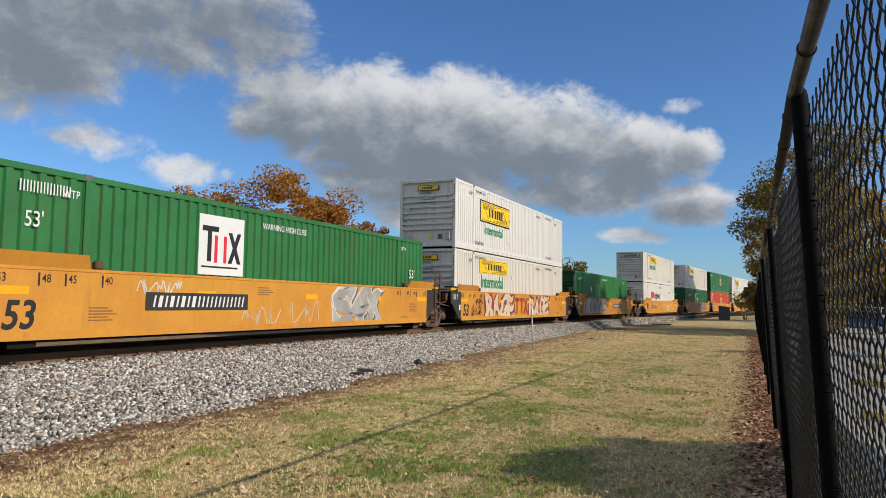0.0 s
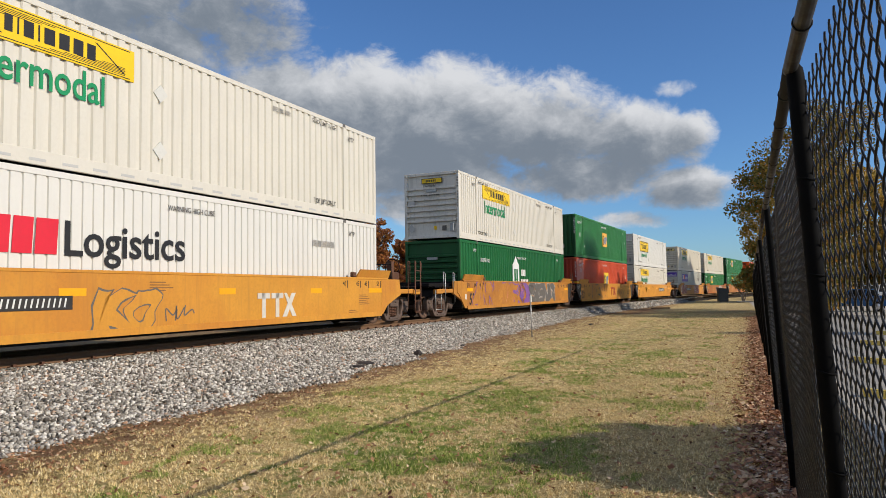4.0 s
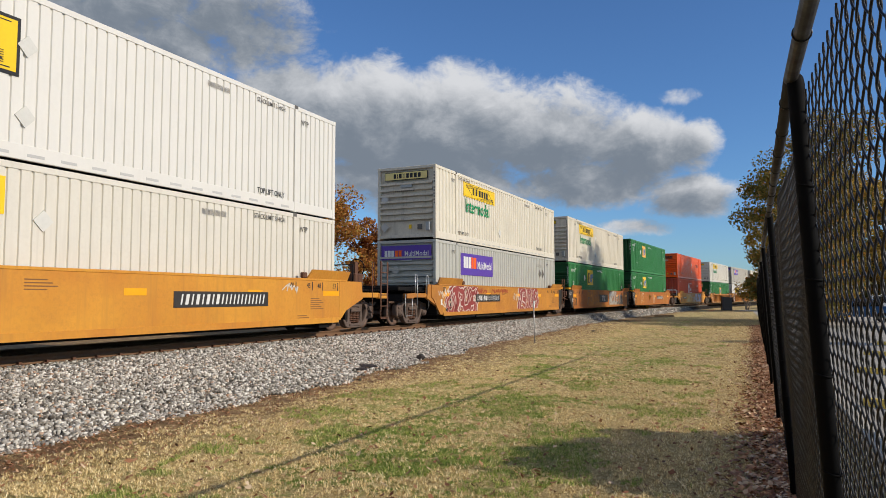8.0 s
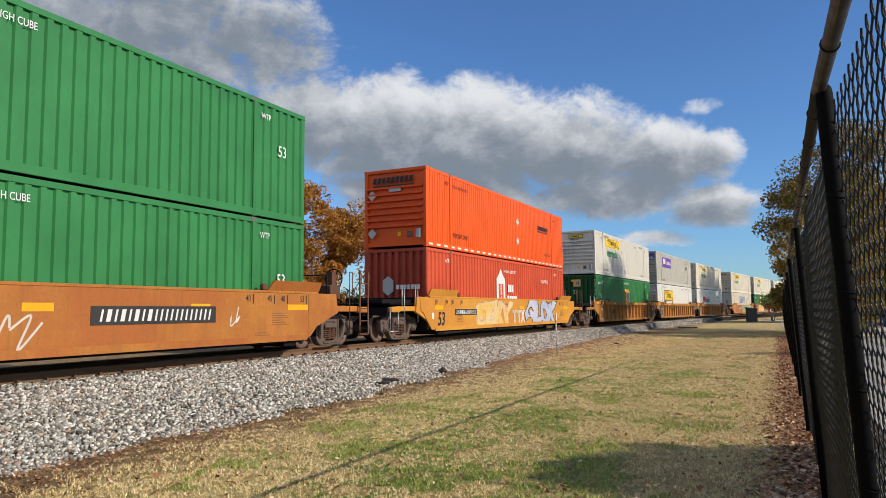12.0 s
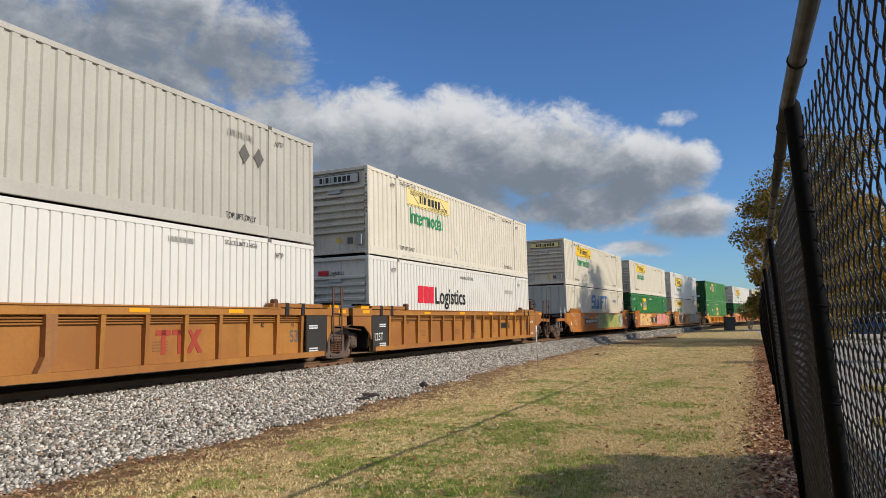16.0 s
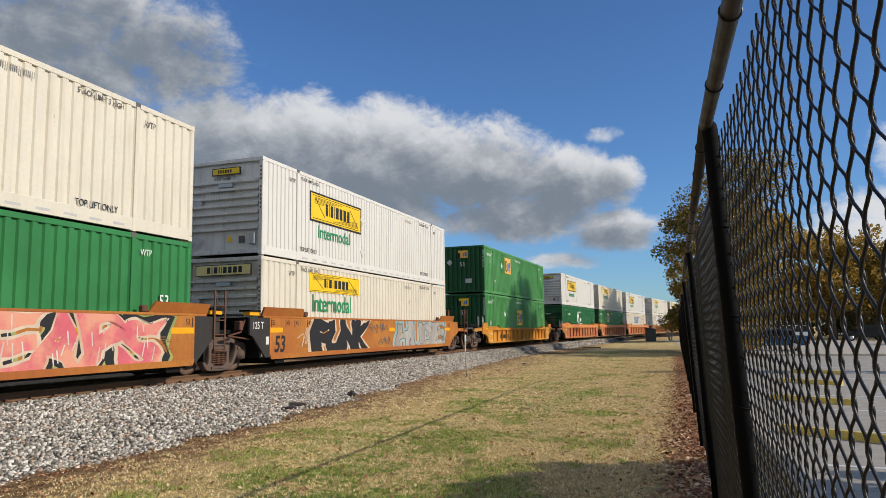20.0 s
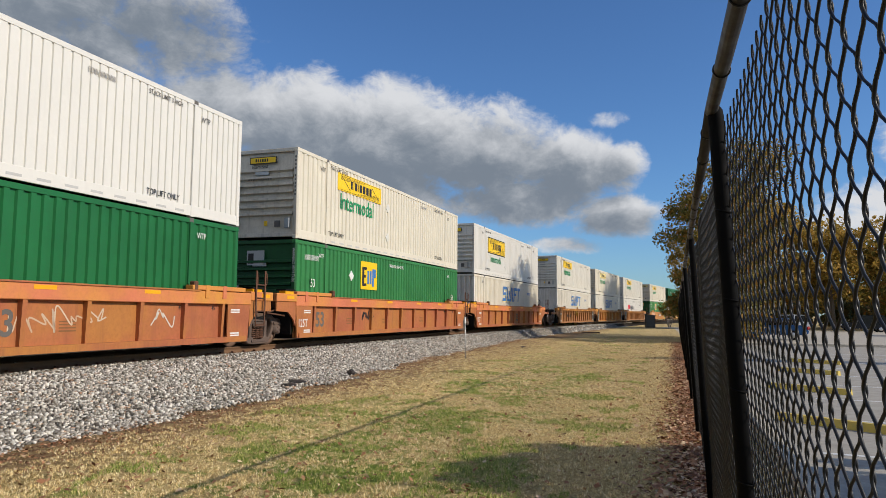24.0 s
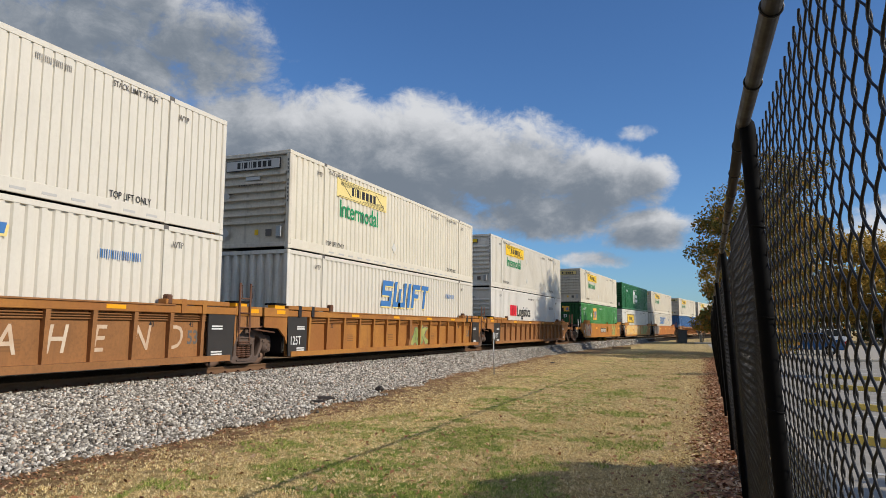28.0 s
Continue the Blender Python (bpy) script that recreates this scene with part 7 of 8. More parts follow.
# front end, rear end, sides, paint, extra settings, upper container, lower container, marks
UNITS = [
    ("joint", "joint", "flat", Y, {}, None, "square", [lambda c: nb(c, 3.18, 0.76, 3.06, 0.36), lambda c: lt(c, "S4X", 10.1, 0.24, 2.6, 1.2, SILVER, SPRAYWHITE, GREYINK, None, 11, weight=0.06), lambda c: sc(c, 3.0, 1.05, 1.2, 0.35, SPRAYWHITE, 3), lambda c: sc(c, 6.0, 0.35, 1.5, 0.5, SPRAYCREAM, 5), lambda c: sc(c, 8.0, 0.35, 1.4, 0.7, SPRAYCREAM, 8)]),
    ("joint", "joint", "flat", Y, {}, "boxed", "white", [lambda c: sc(c, 1.25, 0.35, 1.4, 0.95, INK, 4, r=0.016), lambda c: lt(c, "RAGE", 2.8, 0.26, 3.7, 1.18, SPRAYCREAM, INK, SPRAYRED, SPRAYYELLOW, 21, weight=0.05, rim=0.022, halo=SPRAYRED), lambda c: sg(c, 6.75, 0.5, 0.78, MAROON), lambda c: lt(c, "RAGE", 9.05, 0.28, 3.4, 1.1, SPRAYCREAM, INK, SPRAYRED, SPRAYYELLOW, 22, weight=0.05, rim=0.022, halo=SPRAYRED), lambda c: sc(c, 1.2, 0.3, 1.2, 0.5, INK, 24, r=0.02), lambda c: sc(c, 1.6, 0.8, 1.0, 0.5, INK, 27, r=0.02)]),
    ("joint", "end", "flat", T, {}, None, "patched", [lambda c: lt(c, "JUDGE", 1.3, 0.26, 6.0, 1.18, SILVER, INK, GREYINK, SPRAYWHITE, 31, weight=0.07, rim=0.028, lean=0.25, halo=PINK), lambda c: nb(c, 9.73, 0.77, 3.06, 0.32), lambda c: gr(c, 12.95, 0.36, 2.7, 1.0, 3, SPRAYWHITE, SPRAYWHITE, None, 33, hollow=True), lambda c: sc(c, 13.4, 0.4, 1.8, 0.9, SPRAYWHITE, 34)]),
    ("end", "end", "flat", Y, dict(endpaint=YELLOWCAR, tons=False), "white_wide", "redbar", [lambda c: nb(c, 2.44, 0.8, 2.43, 0.24), lambda c: gr(c, 5.4, 0.3, 1.4, 0.85, 2, SILVER, GREYINK, None, 41, hollow=True), lambda c: sg(c, 9.94, 0.45, 0.6, SPRAYWHITE), lambda c: sc(c, 7.0, 0.5, 0.9, 0.4, GREYINK, 42)]),
    ("end", "joint", "flat", T, {}, "white", "gablegreen", [lambda c: gr(c, 0.8, 0.3, 3.4, 1.15, 4, SPRAYPURPLE, SPRAYPURPLE, None, 51, hollow=True), lambda c: lt(c, "ISO", 4.2, 0.3, 3.6, 1.12, TANCAR, SPRAYPURPLE, None, PINK, 52), lambda c: lt(c, "O", 7.0, 0.3, 1.4, 1.15, SPRAYPURPLE, SPRAYPURPLE, None, None, 54, weight=0.1), lambda c: lt(c, "SENG", 8.6, 0.28, 4.6, 1.15, GREYINK, SILVER, None, SILVER, 53, weight=0.08, rim=0.035)]),
    ("joint", "joint", "flat", Y, {}, "golden_back", "golden_red", [lambda c: gr(c, 3.2, 0.3, 4.4, 1.1, 4, GREYINK, GREYINK, None, 61, hollow=True), lambda c: sg(c, 8.73, 0.6, 0.62, MAROON), lambda c: sc(c, 3.4, 1.1, 1.4, 0.3, SPRAYWHITE, 62), lambda c: sc(c, 10.8, 0.4, 3.0, 0.9, GREYINK, 63, r=0.008), lambda c: sc(c, 11.5, 0.4, 2.6, 0.8, GREYINK, 64, r=0.008)]),
    ("joint", "end", "flat", Y, {}, "boxed", "white", [lambda c: nb(c, 9.86, 0.78, 3.1, 0.34), lambda c: sc(c, 3.6, 0.4, 1.2, 0.95, GREYINK, 71, r=0.008), lambda c: sc(c, 13.6, 1.1, 0.8, 0.3, SPRAYWHITE, 72)]),
    ("end", "joint", "flat", T, {"endpaint": TANCAR, "tons": False}, "cream", "violet", [lambda c: lt(c, "OEUB", 0.5, 0.26, 3.0, 1.2, SPRAYRED, SPRAYWHITE, None, SPRAYWHITE, 81, weight=0.02, rim=0.03, halo=SPRAYRED, ring=SPRAYWHITE), lambda c: nb(c, 3.36, 0.8, 2.96, 0.32), lambda c: lt(c, "EUUB", 9.2, 0.28, 2.9, 1.15, SPRAYRED, SPRAYWHITE, None, SPRAYWHITE, 82, weight=0.02, rim=0.03, halo=SPRAYRED, ring=SPRAYWHITE), lambda c: sc(c, -0.3, 0.95, 1.5, 0.4, SPRAYWHITE, 83, r=0.022), lambda c: sc(c, 0.0, 0.55, 0.9, 0.4, SPRAYWHITE, 84, r=0.022), lambda c: sc(c, 3.4, 1.15, 1.3, 0.25, MAROON, 85, r=0.016), lambda c: sc(c, 5.2, 1.15, 2.2, 0.25, MAROON, 86, r=0.016), lambda c: sc(c, 8.2, 0.8, 1.0, 0.5, SPRAYWHITE, 87, r=0.014)]),
    ("joint", "joint", "flat", B, {}, "cream_box", "golden_low", [lambda c: gr(c, 3.4, 0.28, 3.1, 1.15, 4, GREYINK, GREYINK, None, 91, hollow=True), lambda c: logo_board(c, 6.84, 0.64, 2.5, 0.54), lambda c: lt(c, "SOU", 10.0, 0.26, 2.2, 1.15, SILVER, GREYINK, None, GREYINK, 92, weight=0.08), lambda c: lt(c, "OUS", 12.4, 0.36, 2.0, 0.8, GREYINK, SILVER, None, None, 93, weight=0.06)]),
    ("joint", "end", "flat", B, {}, "golden", "golden_low", [lambda c: nb(c, 9.85, 0.78, 3.06, 0.34), lambda c: gr(c, 2.8, 0.4, 1.4, 0.9, 2, SPRAYWHITE, SPRAYWHITE, None, 101, hollow=True), lambda c: gr(c, 4.1, 0.45, 3.4, 0.95, 4, GREYINK, GREYINK, None, 102, hollow=True), lambda c: sc(c, 7.9, 0.3, 1.1, 1.1, SPRAYWHITE, 103, r=0.02), lambda c: sc(c, 13.2, 0.4, 0.9, 0.9, SPRAYWHITE, 104)]),
    ("end", "end", "flat", Y, dict(endpaint=YELLOWCAR, tons=False), "orange", "gablered", [lambda c: nb(c, 1.71, 0.82, 2.0, 0.22), lambda c: lt(c, "SEKY", 3.9, 0.3, 3.5, 1.0, SPRAYYELLOW, SPRAYCREAM, None, PINK, 111, weight=0.07), lambda c: sg(c, 7.69, 0.4, 0.6, SPRAYWHITE), lambda c: lt(c, "GLOK", 9.5, 0.27, 4.4, 1.15, SPRAYBLUE, INK, None, SPRAYWHITE, 112, weight=0.08)]),
    ("end", "joint", "rib", RB, {}, "white", "golden_back", [lambda c: nb(c, 2.9, 0.7, 1.6, 0.28, XS - 0.14, False)]),
    ("joint", "joint", "rib", RB, {}, "violet_warm", "boxedlow", [lambda c: sg(c, 10.6, 0.5, 0.5, MAROON, XS - 0.14)]),
    ("joint", "end", "rib", RB, {}, "cream_faded", "redbar", [lambda c: nb(c, 11.36, 0.72, 1.5, 0.26, XS - 0.14, False)]),
    ("end", "joint", "flat", B, dict(endpaint=BROWNCAR, tons=False), "cream", "slant_doors", [lambda c: gr(c, 0.0, 0.45, 1.3, 0.95, 3, SPRAYCREAM, SPRAYCREAM, None, 141, hollow=True), lambda c: nb(c, 3.21, 0.78, 3.1, 0.3), lambda c: lt(c, "COLIC", 6.9, 0.25, 6.6, 1.2, SPRAYGREEN, INK, None, SPRAYYELLOW, 142, weight=0.085, rim=0.025, lean=0.25, halo=SPRAYTEAL), lambda c: sc(c, 1.4, 0.6, 1.0, 0.7, GREYINK, 143), lambda c: sc(c, 0.2, 0.9, 1.1, 0.35, INK, 145, r=0.02), lambda c: sc(c, 5.4, 1.05, 2.6, 0.3, SPRAYWHITE, 146, r=0.014), lambda c: sc(c, 13.4, 0.5, 1.6, 0.8, SPRAYWHITE, 147, r=0.016), lambda c: sc(c, 2.4, 1.0, 2.0, 0.4, SPRAYTEAL, 144)]),
    ("joint", "joint", "flat", B, {}, "cream_box", "golden_low", [lambda c: lt(c, "FACE", 2.3, 0.27, 4.3, 1.15, SPRAYYELLOW, SPRAYRED, None, PINK, 151, weight=0.055, rim=0.02, halo=SPRAYCREAM), lambda c: logo_board(c, 6.76, 0.64, 2.5, 0.52), lambda c: lt(c, "SEAPS", 9.6, 0.25, 5.4, 1.2, PINK, SPRAYCREAM, None, SPRAYWHITE, 152, weight=0.05, rim=0.035, halo=INK, ring=SPRAYGREEN)]),
    ("joint", "end", "flat", B, {}, "boxed", "cream", [lambda c: lt(c, "FUNK", 2.6, 0.26, 3.9, 1.18, INK, SPRAYCREAM, None, None, 161, weight=0.08, rim=0.055), lambda c: sc(c, 6.8, 0.95, 1.8, 0.42, GREYINK, 162, r=0.018), lambda c: sc(c, 7.6, 0.5, 1.4, 0.35, GREYINK, 164, r=0.016), lambda c: sc(c, 1.7, 0.5, 0.8, 0.8, SPRAYCREAM, 165, r=0.016), lambda c: lt(c, "HUDE", 9.4, 0.26, 5.7, 1.15, SILVER, GREYINK, None, SPRAYYELLOW, 163, weight=0.05, rim=0.025, lean=0.2, halo=SPRAYTEAL)]),
    ("end", "end", "rib", Y, dict(shallow=True, endpaint=YELLOWCAR, tons=False, bands=False, front53=False), "golden_light", "golden_light_back", [lambda c: nb(c, 2.7, 0.5, 2.0, 0.24, XS - 0.14, False)]),
    ("end", "joint", "rib", RD, dict(chord=SALMON, bands=False, endpaint=REDCAR), "boxed", "gablegreen", [lambda c: sc(c, 9.4, 0.5, 2.4, 0.6, SPRAYCREAM, 181, XS - 0.14), lambda c: sc(c, 13.0, 0.6, 0.8, 0.5, SPRAYWHITE, 182, XS - 0.14)]),
    ("joint", "joint", "rib", RD, dict(chord=SALMON, bands=False, endpaint=REDCAR, front53=True), "cream_box", "golden_low", [lambda c: sc(c, 4.5, 0.6, 1.1, 0.5, INK, 191, XS - 0.14, r=0.03)]),
    ("joint", "end", "rib", RD, dict(chord=SALMON, bands=False, endpaint=REDCAR), "boxed", "slant", [lambda c: sc(c, 14.0, 0.9, 0.6, 0.4, SPRAYWHITE, 201, XS - 0.14)]),
    ("end", "joint", "rib", DK, dict(chord=RIBCAR, bands=False), "white", "slant_white", [lambda c: nb(c, 3.4, 0.7, 1.8, 0.26, XS - 0.14, False), *[lambda c, k=k, ch=ch: text("graffiti_tag", ch, 0.52, SPRAYCREAM, c, XS - 0.134, 9.35 + 1.026 * k, 0.52, 0.9, shear=0.2) for k, ch in enumerate("CAHEND")]]),
    ("joint", "joint", "rib", RB, {}, "cream_faded", "slant_white", [lambda c: gr(c, 8.6, 0.35, 1.6, 0.7, 2, SPRAYGREEN, GREYINK, None, 221, XS - 0.14)]),
    ("joint", "end", "rib", DK, dict(chord=RIBCAR, bands=False), "white", "redbar", []),
    ("end", "joint", "flat", T, {}, "cream", "golden_light", [lambda c: gr(c, 0.4, 0.3, 2.2, 1.1, 3, SPRAYCREAM, PINK, None, 241), lambda c: nb(c, 6.6, 0.7, 2.4, 0.4), lambda c: gr(c, 12.0, 0.3, 1.6, 1.1, 2, SPRAYGREEN, INK, None, 242)]),
    ("joint", "joint", "flat", T, {}, "gablegreen", "boxed", [lambda c: gr(c, 1.0, 0.3, 8.0, 1.1, 6, SPRAYYELLOW, SPRAYWHITE, PINK, 251), lambda c: gr(c, 10.0, 0.3, 4.0, 1.1, 3, SPRAYGREEN, SPRAYCREAM, None, 252)]),
    ("joint", "end", "flat", B, {}, "cream", "slant_white", [lambda c: gr(c, 0.5, 0.3, 3.0, 1.1, 2, SPRAYCREAM, SPRAYCREAM, None, 261)]),
    ("end", "joint", "rib", DK, {}, "cream", "blue", []),
    ("joint", "joint", "rib", DK, {}, "cream_box", "blue", []),
    ("joint", "end", "rib", DK, {}, "white", "slant_white", []),
    ("end", "joint", "rib", DK, {}, "cream", "white", []),
    ("joint", "joint", "rib", DK, {}, "white", "slant", []),
    ("joint", "end", "rib", DK, {}, "cream_box", "golden", []),
]
NUDGE = {11: -0.2, 12: -0.2, 13: -0.18, 14: 0.05, 15: 0.08, 16: 0.14, 17: 0.14, 18: 0.12, 19: 0.1, 20: 0.1, 21: 0.12}
PAINTS = {Y.name: "yellow", T.name: "weathered tan-yellow", B.name: "weathered brown-orange", RB.name: "dusty orange-brown", RD.name: "faded red-orange", DK.name: "sooty brown"}
DONE, TRAIN = {}, []


def load(style):
    if style in DONE:
        return copy_thing(DONE[style], Matrix())
    DONE[style] = container(style)
    return DONE[style]


s_at = 26.845 - 19.456
for i, (front, rear, side, colour, more, upper, lower, marks) in enumerate(UNITS):
    words = f"{PAINTS[colour.name]} {'ribbed' if side == 'rib' else 'flat-sided'} well car " + ("with sprayed graffiti, on the rails" if marks else "on the rails")
    car = well_car(dict(front=front, rear=rear, side=side, paint=colour, marks=marks, label=words, **more))
    at = s_at + NUDGE.get(i, 0.0)
    TRAIN.append((car, at, 0.0))
    if lower:
        TRAIN.append((load(lower), at, 0.344))
    if upper:
        TRAIN.append((load(upper), at, 0.370 + CH))
    s_at += 19.456 if rear == "joint" else 23.52
for ob, at, lift in TRAIN:
    ob.matrix_basis = track(at + CL / 2) @ Matrix.Translation((0, -CL / 2, lift))


def motions():
    """The whole train rolls along the track; every wheel pair turns."""
    for ob, at, lift in TRAIN:
        walk(ob, [(float(t), track(at - rolled(t) + CL / 2) @ Matrix.Translation((0, -CL / 2, lift))) for t in range(29)])
    for k, dy in (("lead", -0.915), ("trail", 0.915)):
        first = WHEELS[k][0]
        rows = [(n / 30, pose(0, dy, WHEEL_R, math.degrees(rolled(n / 30) / WHEEL_R))) for n in range(841)]
        walk(first, rows)
        for w in WHEELS[k][1:]:
            w.rotation_mode = "QUATERNION"
            w.animation_data_create().action = first.animation_data.action
            w.animation_data.action_slot = first.animation_data.action_slot


# ---- chain-link fence ----
FENCE_TOP = 2.33


LEAN = 0.05


def fence_x(y, z=FENCE_TOP):
    """The fence leans a little towards the track."""
    return 0.215 + 0.0205 * np.maximum(0.0, y - 2.45) + LEAN * (FENCE_TOP - z)


fence = new("chain_link_fence")
tagged(fence, "black vinyl chain-link fence on round posts", "fence")
post_me = mesh_of(lathe([(0.0, 0.0255), (FENCE_TOP - 0.02, 0.0255), (FENCE_TOP, 0.023), (FENCE_TOP + 0.02, 0.010)], "z", 18), POSTBLACK, "post", True)
ring_me = mesh_of(lathe([(-0.003, 0.029), (0.003, 0.029), (0.003, 0.025), (-0.003, 0.025)], "z", 14), POSTBLACK, "tie_wire", True)
rail_ring = mesh_of(lathe([(-0.003, 0.0255), (0.003, 0.0255), (0.003, 0.0215), (-0.003, 0.0215)], "z", 14), VINYL, "tie_wire", True)
tilt = random.Random(2)
for k in range(-2, 18):
    y = 2.45 + 4.08 * k
    p = part("post", post_me, POSTBLACK, fence, at=pose(fence_x(y, 0) - 0.024, y, 0, tilt.uniform(-0.4, 0.4), -math.degrees(math.atan(LEAN)) + tilt.uniform(-0.3, 0.3)))
    if -1 < k < 4:
        for z in np.arange(0.25, 2.2, 0.29):
            part("tie_wire", ring_me, POSTBLACK, p, at=pose(0.003, 0, z, 12, tilt.uniform(8, 22)))
for k in range(-2, 17):
    y0, y1 = 2.45 + 4.08 * k, 2.45 + 4.08 * (k + 1)
    rail_me = rod(bmesh.new(), (fence_x(y0) - 0.03, y0, FENCE_TOP), (fence_x(y1) - 0.03, y1, FENCE_TOP), 0.0215, 14)
    r = part("top_rail", rail_me, GALV, fence, "weathered metal top rail")
    if k in (-1, 0, 1):
        for j in range(8):
            y = y0 + 0.3 + j * 0.48
            part("tie_wire", rail_ring, VINYL, r, at=pose(fence_x(y) - 0.03, y, FENCE_TOP, 90, 0, tilt.uniform(-25, 25)))


def link_wires(y0, y1, cell, rise, r, sides, corner, name):
    """Zig-zag wires hooked into one another."""
    c, h = cell, rise
    rows = int((FENCE_TOP - 0.03 - 0.04) / h)
    cols = int((y1 - y0) / c)
    path_z, sgn = [], []
    for j in range(rows + 1):
        if corner:
            path_z += [0.04 + h * (j + d) for d in (-0.34, -0.17, -0.05, 0.05, 0.17, 0.34)]
            sgn += [e * (-1) ** j for e in (0.55, 0.86, 1.0, 1.0, 0.86, 0.55)]
        else:
            path_z.append(0.04 + h * j)
            sgn.append(1.0 * (-1) ** j)
    pz, sg_ = np.array(path_z), np.array(sgn)
    m = len(pz)
    ang = np.arange(sides) * 2 * math.pi / sides
    V, F = [], []
    for k in range(cols):
        flip = (-1) ** k
        y = y0 + c * k + flip * sg_ * c / 2 + 0.004 * np.sin(pz * 3 + y0 + k * 0.05)
        sag = 0.010 * np.sin(1.7 * pz + 0.9 * y0 + 0.11 * k) + 0.006 * np.sin(4.1 * pz + 0.07 * k)
        x = fence_x(y, pz) + 0.002 + sag - flip * sg_ * 0.0012
        ring = np.stack([x[:, None] + r * np.cos(ang), y[:, None] + r * np.sin(ang), np.repeat(pz[:, None], sides, 1)], -1)
        base = k * m * sides
        V.append(ring.reshape(-1, 3))
        i = np.arange(m - 1)[:, None] * sides + np.arange(sides)[None]
        j = np.arange(m - 1)[:, None] * sides + (np.arange(sides)[None] + 1) % sides
        F.append(np.stack([base + i, base + j, base + j + sides, base + i + sides], -1).reshape(-1, 4))
    ob = mesh_ob(name, np.concatenate(V), np.concatenate(F), VINYL, True)
    ob.parent = fence
    return tagged(ob, "black woven wire mesh", kind="stuff")


link_wires(0.28, 3.0, 0.0425, 0.054, 0.0026, 6, True, "wire_mesh")
link_wires(3.0, 6.6, 0.0425, 0.054, 0.0026, 4, False, "wire_mesh")
link_wires(6.6, 14.7, 0.0425, 0.054, 0.0026, 3, False, "wire_mesh")
link_wires(14.7, 31.0, 0.085, 0.108, 0.0052, 3, False, "wire_mesh")
link_wires(31.0, 71.0, 0.17, 0.216, 0.0104, 3, False, "wire_mesh")
link_wires(-5.7, 0.28, 0.085, 0.108, 0.0052, 3, False, "wire_mesh")


# ---- trees ----
BARK = blend_material("grey_brown_bark", [(0.3, (0.06, 0.045, 0.033)), (0.7, (0.17, 0.135, 0.10))], 12.0, 0.95, False, 0.8)
PALEBARK = blend_material("smooth_pale_bark", [(0.3, (0.25, 0.20, 0.16)), (0.7, (0.42, 0.36, 0.30))], 6.0, 0.8, False, 0.3)


def leaf_mat(name, stops):
    m = blend_material(name, stops, 4, 0.75, True)
    t = m.node_tree
    b = t.nodes["Principled BSDF"]
    thin = t.nodes.new("ShaderNodeBsdfTranslucent")
    both = t.nodes.new("ShaderNodeMixShader")
    both.inputs[0].default_value = 0.42
    t.links.new(b.inputs["Base Color"].links[0].from_socket, thin.inputs["Color"])
    t.links.new(b.outputs[0], both.inputs[1])
    t.links.new(thin.outputs[0], both.inputs[2])
    t.links.new(both.outputs[0], t.nodes["Material Output"].inputs["Surface"])
    return m


OAK = leaf_mat("rust_orange_oak_leaf", [(0.0, (0.20, 0.075, 0.022)), (0.35, (0.40, 0.16, 0.035)), (0.7, (0.58, 0.26, 0.05)), (1.0, (0.42, 0.33, 0.07))])
OLIVE = leaf_mat("olive_turning_leaf", [(0.0, (0.08, 0.085, 0.022)), (0.45, (0.19, 0.16, 0.035)), (0.8, (0.34, 0.21, 0.045)), (1.0, (0.42, 0.18, 0.04))])
RUSSET = leaf_mat("russet_leaf", [(0.0, (0.14, 0.05, 0.025)), (0.5, (0.33, 0.12, 0.04)), (1.0, (0.50, 0.22, 0.05))])
GREENLEAF = leaf_mat("late_green_leaf", [(0.0, (0.05, 0.08, 0.018)), (0.5, (0.13, 0.16, 0.035)), (0.85, (0.30, 0.22, 0.045)), (1.0, (0.48, 0.22, 0.04))])
GOLD = leaf_mat("golden_leaf", [(0.0, (0.18, 0.14, 0.03)), (0.5, (0.40, 0.26, 0.05)), (1.0, (0.54, 0.33, 0.08))])
FARLEAF = leaf_mat("hazy_far_leaf", [(0.0, (0.10, 0.12, 0.06)), (0.5, (0.20, 0.18, 0.075)), (1.0, (0.38, 0.23, 0.09))])


